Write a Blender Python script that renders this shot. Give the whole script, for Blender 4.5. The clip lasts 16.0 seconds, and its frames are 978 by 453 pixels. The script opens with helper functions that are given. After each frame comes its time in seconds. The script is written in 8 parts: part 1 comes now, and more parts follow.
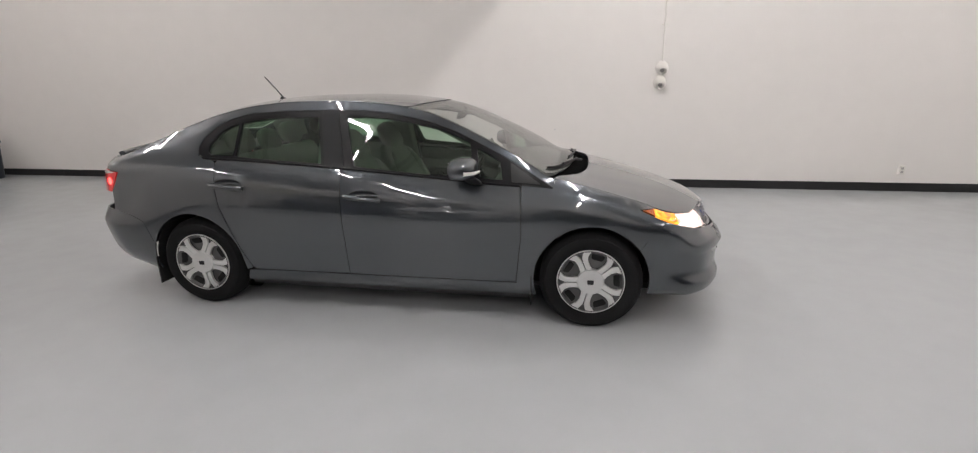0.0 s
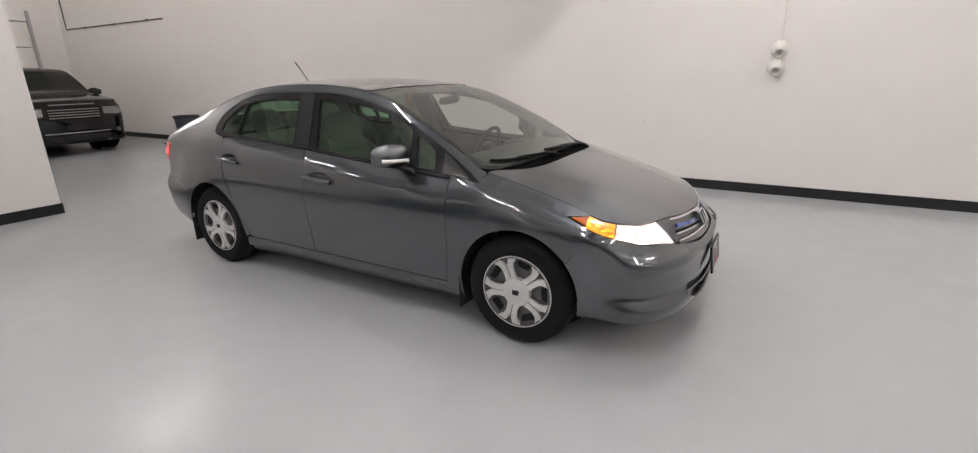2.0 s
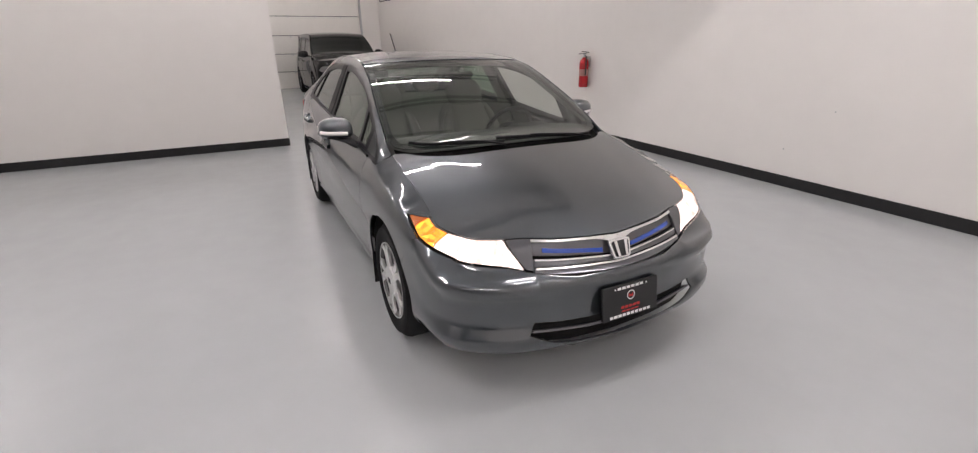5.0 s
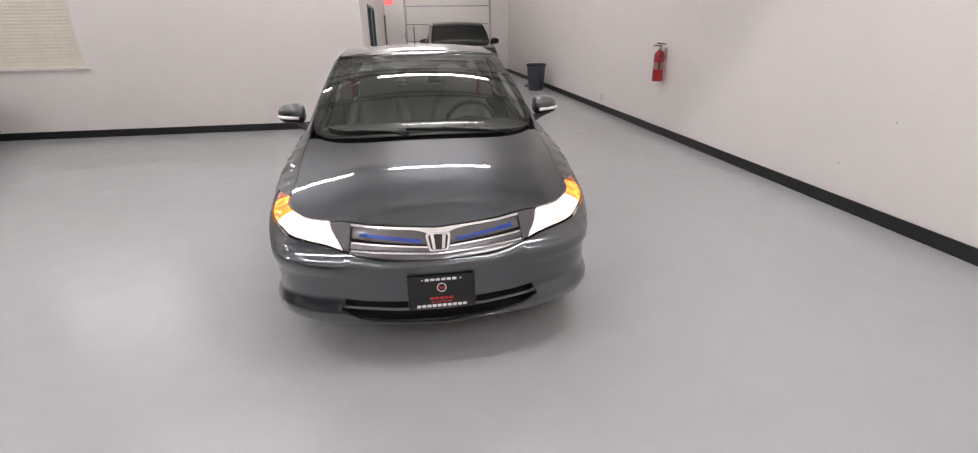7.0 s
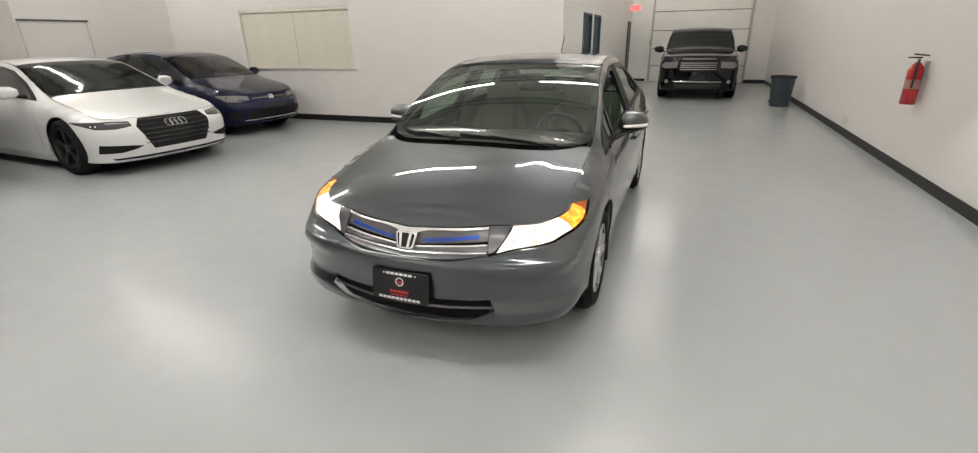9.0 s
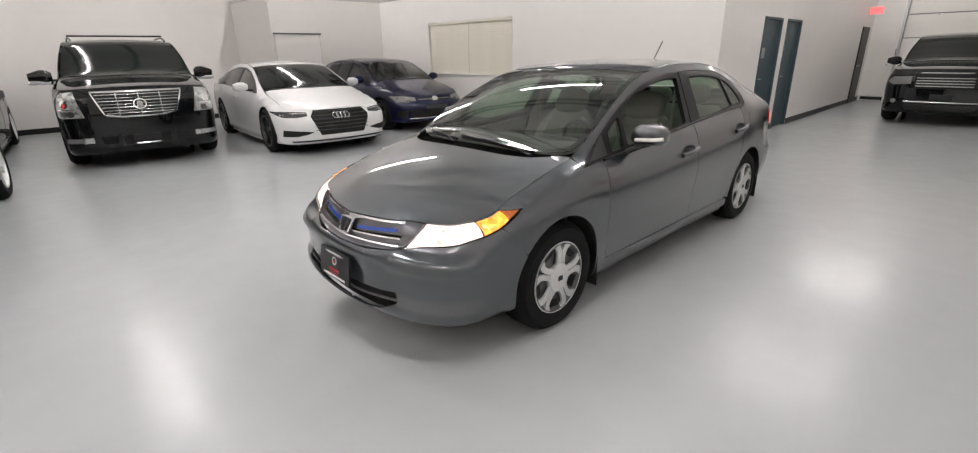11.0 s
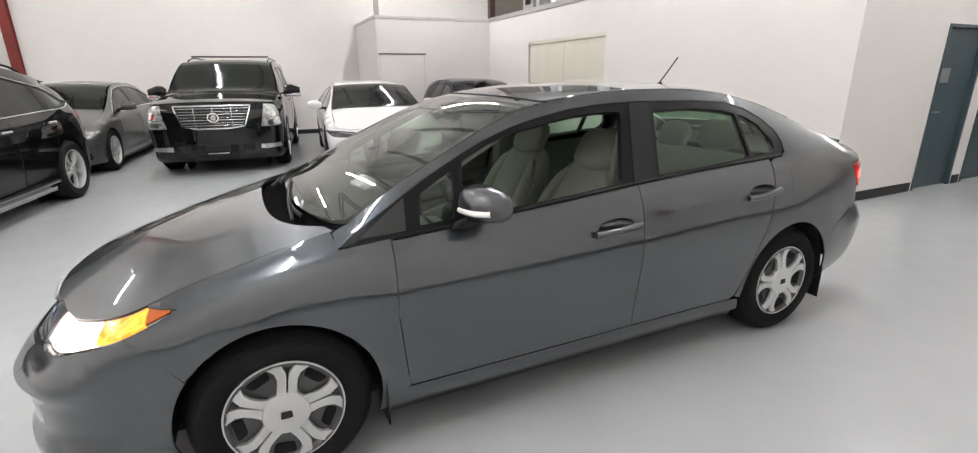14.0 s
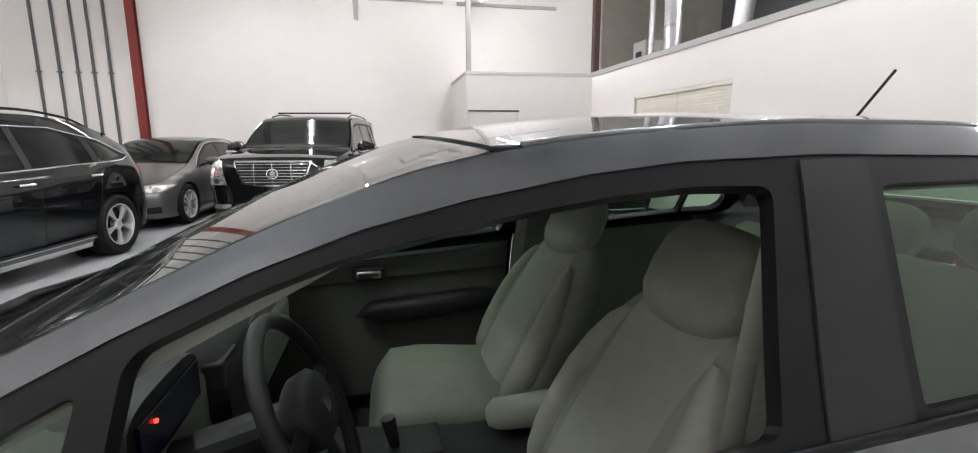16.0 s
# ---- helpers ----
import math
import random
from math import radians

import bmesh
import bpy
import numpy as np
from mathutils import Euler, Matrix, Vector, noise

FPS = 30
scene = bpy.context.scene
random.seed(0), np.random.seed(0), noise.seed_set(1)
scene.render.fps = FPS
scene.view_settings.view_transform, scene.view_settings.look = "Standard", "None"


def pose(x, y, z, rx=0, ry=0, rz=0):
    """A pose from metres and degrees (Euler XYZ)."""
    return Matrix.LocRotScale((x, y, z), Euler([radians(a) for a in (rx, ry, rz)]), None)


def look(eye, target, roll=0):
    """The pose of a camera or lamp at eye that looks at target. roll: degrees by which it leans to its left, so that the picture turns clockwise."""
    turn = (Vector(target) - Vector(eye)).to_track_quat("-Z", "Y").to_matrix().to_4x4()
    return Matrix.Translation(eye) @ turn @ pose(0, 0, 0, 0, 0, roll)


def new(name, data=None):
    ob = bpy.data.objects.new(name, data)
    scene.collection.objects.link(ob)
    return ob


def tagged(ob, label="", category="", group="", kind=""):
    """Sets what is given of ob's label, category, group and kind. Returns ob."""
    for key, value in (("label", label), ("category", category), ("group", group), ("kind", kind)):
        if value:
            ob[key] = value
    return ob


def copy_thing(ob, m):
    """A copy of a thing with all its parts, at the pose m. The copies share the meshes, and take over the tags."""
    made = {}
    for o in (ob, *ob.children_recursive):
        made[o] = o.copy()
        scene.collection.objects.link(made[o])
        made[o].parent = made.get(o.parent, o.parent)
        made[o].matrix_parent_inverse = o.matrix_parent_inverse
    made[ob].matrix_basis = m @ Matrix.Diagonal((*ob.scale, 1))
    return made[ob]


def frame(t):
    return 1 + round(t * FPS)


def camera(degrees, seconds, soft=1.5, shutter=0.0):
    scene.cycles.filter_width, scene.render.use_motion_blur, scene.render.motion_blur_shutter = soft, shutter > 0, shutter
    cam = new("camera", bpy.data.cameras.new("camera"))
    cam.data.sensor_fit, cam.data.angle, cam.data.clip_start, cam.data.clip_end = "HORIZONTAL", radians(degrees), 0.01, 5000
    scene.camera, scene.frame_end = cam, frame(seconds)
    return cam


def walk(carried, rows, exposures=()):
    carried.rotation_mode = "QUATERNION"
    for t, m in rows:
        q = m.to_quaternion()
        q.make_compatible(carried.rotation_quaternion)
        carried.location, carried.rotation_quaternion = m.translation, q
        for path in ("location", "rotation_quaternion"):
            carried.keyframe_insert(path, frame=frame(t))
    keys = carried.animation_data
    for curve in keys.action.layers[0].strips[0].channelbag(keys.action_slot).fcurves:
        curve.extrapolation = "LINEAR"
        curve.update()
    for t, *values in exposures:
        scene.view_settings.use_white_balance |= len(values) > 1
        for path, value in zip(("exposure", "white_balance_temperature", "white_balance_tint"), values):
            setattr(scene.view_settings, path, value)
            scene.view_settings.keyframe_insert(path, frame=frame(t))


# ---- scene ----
cam = camera(89.90, 16.0, soft=1.2)
PATH = [
    (0, (1.216, -3.678, 1.487), (0.880, -1.788, 0.925), -0.94),
    (0.5, (1.471, -3.637, 1.470), (0.961, -1.782, 0.924), -0.90),
    (1, (1.815, -3.441, 1.443), (1.138, -1.642, 0.892), -1.02),
    (1.5, (2.157, -3.232, 1.458), (1.359, -1.490, 0.884), -1.00),
    (2, (2.437, -2.999, 1.441), (1.473, -1.352, 0.845), -0.98),
    (2.5, (2.687, -2.760, 1.460), (1.576, -1.218, 0.839), -1.09),
    (3, (2.948, -2.520, 1.472), (1.669, -1.120, 0.834), -1.18),
    (5.5, (3.817, -1.093, 1.502), (2.102, -0.372, 0.768), -0.42),
    (6, (3.984, -0.752, 1.507), (2.236, -0.136, 0.756), -0.21),
    (6.5, (4.102, -0.407, 1.519), (2.316, 0.091, 0.768), -0.39),
    (7, (4.218, -0.080, 1.540), (2.385, 0.199, 0.790), -0.78),
    (7.5, (4.215, 0.239, 1.523), (2.358, 0.274, 0.779), -0.93),
    (8, (4.226, 0.578, 1.541), (2.378, 0.377, 0.803), -1.02),
    (8.5, (4.175, 0.888, 1.523), (2.370, 0.422, 0.798), -1.02),
    (9, (4.067, 1.204, 1.550), (2.329, 0.522, 0.834), -1.07),
    (9.5, (3.919, 1.543, 1.542), (2.269, 0.657, 0.841), -1.20),
    (10, (3.755, 1.819, 1.523), (2.217, 0.743, 0.835), -1.25),
    (12.5, (2.376, 2.754, 1.444), (1.313, 1.186, 0.802), -0.64),
    (13, (2.008, 2.728, 1.445), (1.002, 1.120, 0.811), -0.75),
    (13.5, (1.639, 2.668, 1.465), (0.731, 0.993, 0.855), -0.73),
    (14, (1.301, 2.492, 1.455), (0.491, 0.759, 0.870), -0.59),
    (14.5, (0.938, 2.225, 1.450), (0.185, 0.460, 0.885), -0.41),
    (15, (0.638, 1.881, 1.439), (-0.009, 0.066, 0.903), -0.20),
    (15.5, (0.428, 1.525, 1.412), (-0.147, -0.334, 0.949), -0.20),
    (16, (0.303, 1.244, 1.360), (-0.107, -0.682, 1.012), -0.24),
]
walk(cam, [(t, look(eye, target, roll)) for t, eye, target, roll in PATH],
     exposures=[(0.0, -0.27, 6500, 9), (3.0, -0.22, 6550, 11), (7.0, -0.14, 6530, 13), (7.5, -0.11, 6640, 9), (8.0, -0.09, 6900, 1), (8.5, -0.10, 6930, -1), (9.0, -0.11, 6740, 3), (9.5, -0.12, 6660, 6),
                (10.0, -0.11, 6560, 8), (12.5, 0.04, 6470, 8), (13.5, 0.17, 6450, 8), (14.5, 0.34, 6280, 5), (15.5, 0.34, 6210, 6), (16.0, 0.29, 6220, 8)])

# ---- light and exposure ----
world = bpy.data.worlds.new("world")
scene.world = world
world.use_nodes = True
world.node_tree.nodes["Background"].inputs[0].default_value = (0.02, 0.02, 0.022, 1)
world.node_tree.nodes["Background"].inputs[1].default_value = 0.3
scene.view_settings.exposure = 0.0
TUBE_POWER = 186.0


# ---- materials ----
def mat(name, color, rough=0.5, metal=0.0, vary=0.0, scale=5.0, bump=0.0, bump_scale=60.0, coat=0.0, emit=None, power=0.0,
        transmission=0.0, ior=1.45, spec=0.5, rough_vary=0.0, object_vary=0.0, alpha=1.0):
    """A principled material with optional mottling at two scales and fine relief."""
    m = bpy.data.materials.new(name)
    m.use_nodes = True
    nt = m.node_tree
    b = nt.nodes["Principled BSDF"]
    b.inputs["Base Color"].default_value = (*color, 1)
    b.inputs["Roughness"].default_value = rough
    b.inputs["Metallic"].default_value = metal
    b.inputs["Coat Weight"].default_value = coat
    b.inputs["Coat Roughness"].default_value = 0.05
    b.inputs["Transmission Weight"].default_value = transmission
    b.inputs["IOR"].default_value = ior
    b.inputs["Specular IOR Level"].default_value = spec
    b.inputs["Alpha"].default_value = alpha
    if emit:
        b.inputs["Emission Color"].default_value = (*emit, 1)
        b.inputs["Emission Strength"].default_value = power
    if vary or bump or rough_vary:
        tc = nt.nodes.new("ShaderNodeTexCoord")
        if vary or rough_vary:
            n1, n2 = nt.nodes.new("ShaderNodeTexNoise"), nt.nodes.new("ShaderNodeTexNoise")
            n1.inputs["Scale"].default_value, n2.inputs["Scale"].default_value = scale, scale * 9
            n1.inputs["Detail"].default_value = n2.inputs["Detail"].default_value = 4
            for n in (n1, n2):
                nt.links.new(tc.outputs["Object"], n.inputs["Vector"])
            add = nt.nodes.new("ShaderNodeMath")
            add.operation = "ADD"
            nt.links.new(n1.outputs["Fac"], add.inputs[0])
            nt.links.new(n2.outputs["Fac"], add.inputs[1])
            if vary:
                mr = nt.nodes.new("ShaderNodeMapRange")
                mr.inputs["From Min"].default_value, mr.inputs["From Max"].default_value = 0.6, 1.4
                mr.inputs["To Min"].default_value, mr.inputs["To Max"].default_value = 1 - vary, 1 + vary
                nt.links.new(add.outputs[0], mr.inputs["Value"])
                mul = nt.nodes.new("ShaderNodeVectorMath")
                mul.operation = "SCALE"
                mul.inputs[0].default_value = color
                nt.links.new(mr.outputs[0], mul.inputs["Scale"])
                nt.links.new(mul.outputs[0], b.inputs["Base Color"])
            if rough_vary:
                mr = nt.nodes.new("ShaderNodeMapRange")
                mr.inputs["From Min"].default_value, mr.inputs["From Max"].default_value = 0.6, 1.4
                mr.inputs["To Min"].default_value, mr.inputs["To Max"].default_value = rough - rough_vary, rough + rough_vary
                nt.links.new(add.outputs[0], mr.inputs["Value"])
                nt.links.new(mr.outputs[0], b.inputs["Roughness"])
        if bump:
            n3 = nt.nodes.new("ShaderNodeTexNoise")
            n3.inputs["Scale"].default_value, n3.inputs["Detail"].default_value = bump_scale, 3
            nt.links.new(tc.outputs["Object"], n3.inputs["Vector"])
            bp = nt.nodes.new("ShaderNodeBump")
            bp.inputs["Strength"].default_value, bp.inputs["Distance"].default_value = bump, 0.01
            nt.links.new(n3.outputs["Fac"], bp.inputs["Height"])
            nt.links.new(bp.outputs["Normal"], b.inputs["Normal"])
    return m


M_WALL = mat("white_wall_paint", (0.815, 0.79, 0.765), 0.55, vary=0.02, scale=0.5, bump=0.03, bump_scale=45)
M_FLOOR = mat("grey_epoxy_floor", (0.422, 0.438, 0.447), 0.235, vary=0.035, scale=0.5, bump=0.03, bump_scale=3.0, spec=0.38, rough_vary=0.03)
M_BASE = mat("black_rubber_base", (0.012, 0.012, 0.013), 0.45, vary=0.2, scale=8)
M_CEIL = mat("white_deck_paint", (0.82, 0.81, 0.79), 0.7, vary=0.06, scale=1.5)
M_STEEL = mat("dark_primed_steel", (0.10, 0.10, 0.105), 0.5, vary=0.15, scale=6)
M_JOIST = mat("grey_joist_paint", (0.26, 0.26, 0.26), 0.5, vary=0.12, scale=6)
M_RED_STEEL = mat("red_primed_steel", (0.20, 0.028, 0.022), 0.55, vary=0.15, scale=5)
M_LAMP_WHITE = mat("white_lamp_enamel", (0.85, 0.85, 0.85), 0.35)
M_ADDED_REFLECTOR = mat("added_grey_reflector", (0.42, 0.42, 0.42), 0.5)
M_TUBE = mat("fluorescent_tube", (1, 1, 1), 0.4, emit=(1.0, 0.945, 0.94), power=TUBE_POWER)
M_TUBE_STRONG = mat("strong_fluorescent_tube", (1, 1, 1), 0.4, emit=(1.0, 0.945, 0.94), power=TUBE_POWER * 1.75)
# power raised or cut for some strips to balance walls and floor
M_TUBE_BRIGHT = mat("bright_fluorescent_tube", (1, 1, 1), 0.4, emit=(1.0, 0.945, 0.94), power=TUBE_POWER * 1.3)
M_TUBE_DIM = mat("dim_fluorescent_tube", (1, 1, 1), 0.4, emit=(1.0, 0.945, 0.94), power=TUBE_POWER * 0.6)
M_TEAL = mat("teal_grey_door_paint", (0.055, 0.085, 0.10), 0.4, vary=0.06, scale=3, bump=0.03)
M_TRIM = mat("white_trim_paint", (0.80, 0.78, 0.74), 0.4, vary=0.03, scale=3)
M_GREY_TRIM = mat("grey_cap_paint", (0.42, 0.41, 0.40), 0.5, vary=0.05, scale=3)
M_PALE_CAP = mat("pale_grey_cap_paint", (0.60, 0.59, 0.575), 0.5, vary=0.05, scale=3)
M_BLIND = mat("cream_blind_slat", (0.80, 0.765, 0.66), 0.45, vary=0.05, scale=4)
M_DARK = mat("dark_void", (0.015, 0.015, 0.016), 0.8)
M_GREY_METAL = mat("galvanised_metal", (0.45, 0.46, 0.47), 0.35, metal=0.9, vary=0.1, scale=9)
M_PLASTIC_WHITE = mat("white_plastic", (0.78, 0.76, 0.72), 0.35)
M_RED = mat("red_enamel", (0.45, 0.015, 0.02), 0.25, coat=0.5)
M_BLACK = mat("black_plastic", (0.012, 0.012, 0.013), 0.4)
M_BIN = mat("blue_grey_plastic", (0.055, 0.068, 0.082), 0.45, vary=0.08, scale=6)
M_BIN_RIM = mat("dark_bin_rim", (0.02, 0.024, 0.028), 0.5)
M_CHROME = mat("chrome", (0.86, 0.86, 0.87), 0.12, metal=1.0)
M_EXIT = mat("lit_red_sign", (0.6, 0.05, 0.05), 0.4, emit=(1.0, 0.10, 0.10), power=2.0)


# ---- mesh helpers ----
def obj(name, bm, material, parent=None, label="", smooth=None):
    me = bpy.data.meshes.new(name)
    bm.to_mesh(me)
    bm.free()
    me.materials.append(material)
    if smooth is not None:
        me.shade_smooth()
        if smooth < 180:
            me.set_sharp_from_angle(angle=radians(smooth))
    ob = new(name, me)
    ob.parent = parent
    if label:
        ob["label"] = label
    return ob


part = obj


def add_box(bm, lo, hi, bevel=0.0, m=None):
    """Adds a box between two corners, its edges rounded by bevel."""
    lo, hi = Vector(lo), Vector(hi)
    t = Matrix.Translation((lo + hi) / 2) @ Matrix.Diagonal((*(hi - lo), 1))
    if m is not None:
        t = m @ t
    r = bmesh.ops.create_cube(bm, size=1.0, matrix=t)
    if bevel:
        es = list({e for v in r["verts"] for e in v.link_edges})
        bmesh.ops.bevel(bm, geom=es, offset=bevel, segments=2, affect="EDGES", profile=0.5)
    return bm


def box(lo, hi, bevel=0.0, m=None):
    return add_box(bmesh.new(), lo, hi, bevel, m)


def add_tube(bm, a, b, r, n=16, r2=None):
    """Adds a rod from a to b."""
    a, b = Vector(a), Vector(b)
    q = (b - a).to_track_quat("Z", "Y").to_matrix().to_4x4()
    bmesh.ops.create_cone(bm, cap_ends=True, segments=n, radius1=r, radius2=r if r2 is None else r2, depth=(b - a).length,
                          matrix=Matrix.Translation((a + b) / 2) @ q)
    return bm


def rod(a, b, r, n=16, r2=None):
    return add_tube(bmesh.new(), a, b, r, n, r2)


def add_lathe(bm, prof, n=32, m=None, closed=False):
    """Adds a surface turned round the local z axis from (radius, z) pairs."""
    rings = []
    for r, z in prof:
        rings.append([bm.verts.new((m or Matrix()) @ Vector((r * math.cos(2 * math.pi * i / n), r * math.sin(2 * math.pi * i / n), z))) for i in range(n)])
    pairs = list(zip(rings, rings[1:])) + ([(rings[-1], rings[0])] if closed else [])
    for a, b in pairs:
        for i in range(n):
            bm.faces.new((a[i], a[(i + 1) % n], b[(i + 1) % n], b[i]))
    return bm


def add_prism(bm, pts, depth, m=None, bevel=0.0):
    """Adds a flat outline, given as (u, v) pairs in the local xy plane, extruded by depth along z."""
    m = m or Matrix()
    a = [bm.verts.new(m @ Vector((u, v, 0))) for u, v in pts]
    b = [bm.verts.new(m @ Vector((u, v, depth))) for u, v in pts]
    fs = [bm.faces.new(a[::-1]), bm.faces.new(b)]
    for i in range(len(pts)):
        j = (i + 1) % len(pts)
        fs.append(bm.faces.new((a[i], a[j], b[j], b[i])))
    bmesh.ops.recalc_face_normals(bm, faces=fs)
    if bevel:
        es = [e for e in fs[1].edges]
        bmesh.ops.bevel(bm, geom=es, offset=bevel, segments=2, affect="EDGES", profile=0.5)
    return bm


def empty(name, m=None, label="", category="", group=""):
    ob = new(name)
    ob.empty_display_size = 0.1
    if m is not None:
        ob.matrix_basis = m
    return tagged(ob, label, category, group)


# ---- the room ----
NORTH, OFFICE_X, OFFICE_Y, WEST, SOUTH, EAST = 3.65, -4.49, -0.78, -15.0, -12.08, 8.5
CEIL = 6.2
BUMP_X, BUMP_Y, CAP = -1.55, -9.75, 2.78

tagged(obj("floor", box((WEST - 0.3, SOUTH - 0.3, -0.2), (EAST + 0.3, NORTH + 0.3, 0)), M_FLOOR), "glossy pale grey epoxy showroom floor", "floor", kind="structure")
tagged(obj("wall_north", box((WEST - 0.3, NORTH, 0), (EAST + 0.3, NORTH + 0.25, CEIL)), M_WALL), "white painted masonry showroom wall", "wall", kind="structure")
tagged(obj("wall_south", box((WEST - 0.3, SOUTH - 0.25, 0), (EAST + 0.3, SOUTH, CEIL)), M_WALL), "tall white painted showroom wall behind the parked cars", "wall", kind="structure")
tagged(obj("wall_east", box((EAST, SOUTH, 0), (EAST + 0.25, NORTH, CEIL)), M_WALL), "white painted showroom wall", "wall", kind="structure")

# the west wall with the openings of the overhead door and the exit door
GD = (-0.05, 2.95, 2.95)
bm = bmesh.new()
add_box(bm, (WEST - 0.25, SOUTH, 0), (WEST, -0.78, CEIL))
add_box(bm, (WEST - 0.25, -0.78, 0), (WEST, GD[0], CEIL))
add_box(bm, (WEST - 0.25, GD[0], GD[2]), (WEST, GD[1], CEIL))
add_box(bm, (WEST - 0.25, GD[1], 0), (WEST, NORTH, CEIL))
tagged(obj("wall_west", bm, M_WALL), "white painted end wall round the overhead door", "wall", kind="structure")

# office block: front wall with a window opening, side wall with two door openings
BL = (-7.72, -4.95, 1.04, 2.2)
x0, x1 = OFFICE_X - 0.15, OFFICE_X
bm = bmesh.new()
ring = [[bm.verts.new((x, y, z)) for y, z in ((a, c), (b, c), (b, d), (a, d))] for x in (x0, x1) for a, b, c, d in ((BUMP_Y, OFFICE_Y, 0, CAP), BL)]
for i in range(4):
    j = (i + 1) % 4
    for a, b in ((0, 1), (1, 3), (3, 2), (2, 0)):
        bm.faces.new((ring[a][i], ring[a][j], ring[b][j], ring[b][i]))
bmesh.ops.recalc_face_normals(bm, faces=bm.faces)
tagged(obj("wall_office_front", bm, M_WALL), "white painted office front wall with a blind-covered window", "wall", kind="structure")
DOORS = ((-6.20, -7.13), (-7.40, -8.28))
y0, y1 = OFFICE_Y - 0.15, OFFICE_Y
outline = [(x0, 0), (x0, CEIL), (WEST, CEIL), (WEST, 0)]
for a, b in DOORS[::-1]:
    outline += [(b, 0), (b, 2.0), (a, 2.0), (a, 0)]
bm = add_prism(bmesh.new(), outline, 0.15, Matrix.Translation((0, y1, 0)) @ Matrix.Rotation(radians(90), 4, "X"))
tagged(obj("wall_office_side", bm, M_WALL), "white painted corridor wall with two teal doors", "wall", kind="structure")
# low roomlet beside the office
bm = bmesh.new()
add_box(bm, (OFFICE_X - 0.15, BUMP_Y - 0.15, 0), (BUMP_X, BUMP_Y, CAP))
add_box(bm, (BUMP_X - 0.15, SOUTH, 0), (BUMP_X, BUMP_Y - 0.15, CAP))
tagged(obj("wall_low_room", bm, M_WALL), "white painted half-height partition with a grey cap", "wall", kind="structure")
tagged(obj("mezzanine_deck", box((WEST, SOUTH, CAP - 0.12), (x0, y0, CAP - 0.01)), M_CEIL), "mezzanine deck above the office", "deck", kind="structure")
tagged(obj("low_room_roof", box((x0, SOUTH, CAP - 0.1), (BUMP_X - 0.15, BUMP_Y - 0.15, CAP - 0.01)), M_CEIL), "flat roof of the low partition room", "roof", kind="structure")
# caps
bm = bmesh.new()
add_box(bm, (OFFICE_X - 0.17, BUMP_Y + 0.02, CAP), (OFFICE_X + 0.025, OFFICE_Y - 0.15, CAP + 0.10), 0.006)
tagged(obj("trim_office_cap", bm, M_GREY_TRIM), "grey painted cap rail along the mezzanine edge", "trim", kind="structure")
bm = bmesh.new()
add_box(bm, (OFFICE_X - 0.17, BUMP_Y - 0.17, CAP + 0.001), (BUMP_X + 0.03, BUMP_Y + 0.02, CAP + 0.07), 0.006)
add_box(bm, (BUMP_X - 0.17, SOUTH, CAP + 0.001), (BUMP_X + 0.03, BUMP_Y - 0.17, CAP + 0.07), 0.006)
tagged(obj("trim_low_room_cap", bm, M_PALE_CAP), "grey cap on the low partition", "trim", kind="structure")
# ceiling with its joists in one mesh
bm = box((WEST - 0.3, SOUTH - 0.3, CEIL), (EAST + 0.3, NORTH + 0.3, CEIL + 0.2))
tagged(obj("ceiling", bm, M_CEIL), "high white painted metal deck ceiling", "ceiling", kind="structure")

# baseboards
def baseboard(name, lo, hi):
    tagged(obj(name, box(lo, hi, 0.003), M_BASE), "black rubber wall base", "baseboard", kind="structure")


BH, BT = 0.115, 0.012
baseboard("baseboard_north", (WEST, NORTH - BT, 0), (EAST, NORTH, BH))
baseboard("baseboard_south", (BUMP_X + 0.02, SOUTH, 0), (EAST, SOUTH + BT, BH))
baseboard("baseboard_east", (EAST - BT, SOUTH + BT, 0), (EAST, NORTH - BT, BH))
baseboard("baseboard_office_front", (OFFICE_X, BUMP_Y + BT, 0), (OFFICE_X + BT, OFFICE_Y + BT, BH))
baseboard("baseboard_low_room", (OFFICE_X, BUMP_Y, 0), (BUMP_X + BT, BUMP_Y + BT, BH))
baseboard("baseboard_low_room_side", (BUMP_X, SOUTH, 0), (BUMP_X + BT, BUMP_Y, BH))
baseboard("baseboard_west_a", (WEST, GD[1] + 0.02, 0), (WEST + BT, NORTH - BT, BH))
for n, (a, b) in enumerate(((OFFICE_X, DOORS[0][0] + 0.05), (DOORS[0][1] - 0.05, DOORS[1][0] + 0.05), (DOORS[1][1] - 0.05, WEST))):
    baseboard("baseboard_office_side_%s" % "abc"[n], (b, OFFICE_Y, 0), (a, OFFICE_Y + BT, BH))


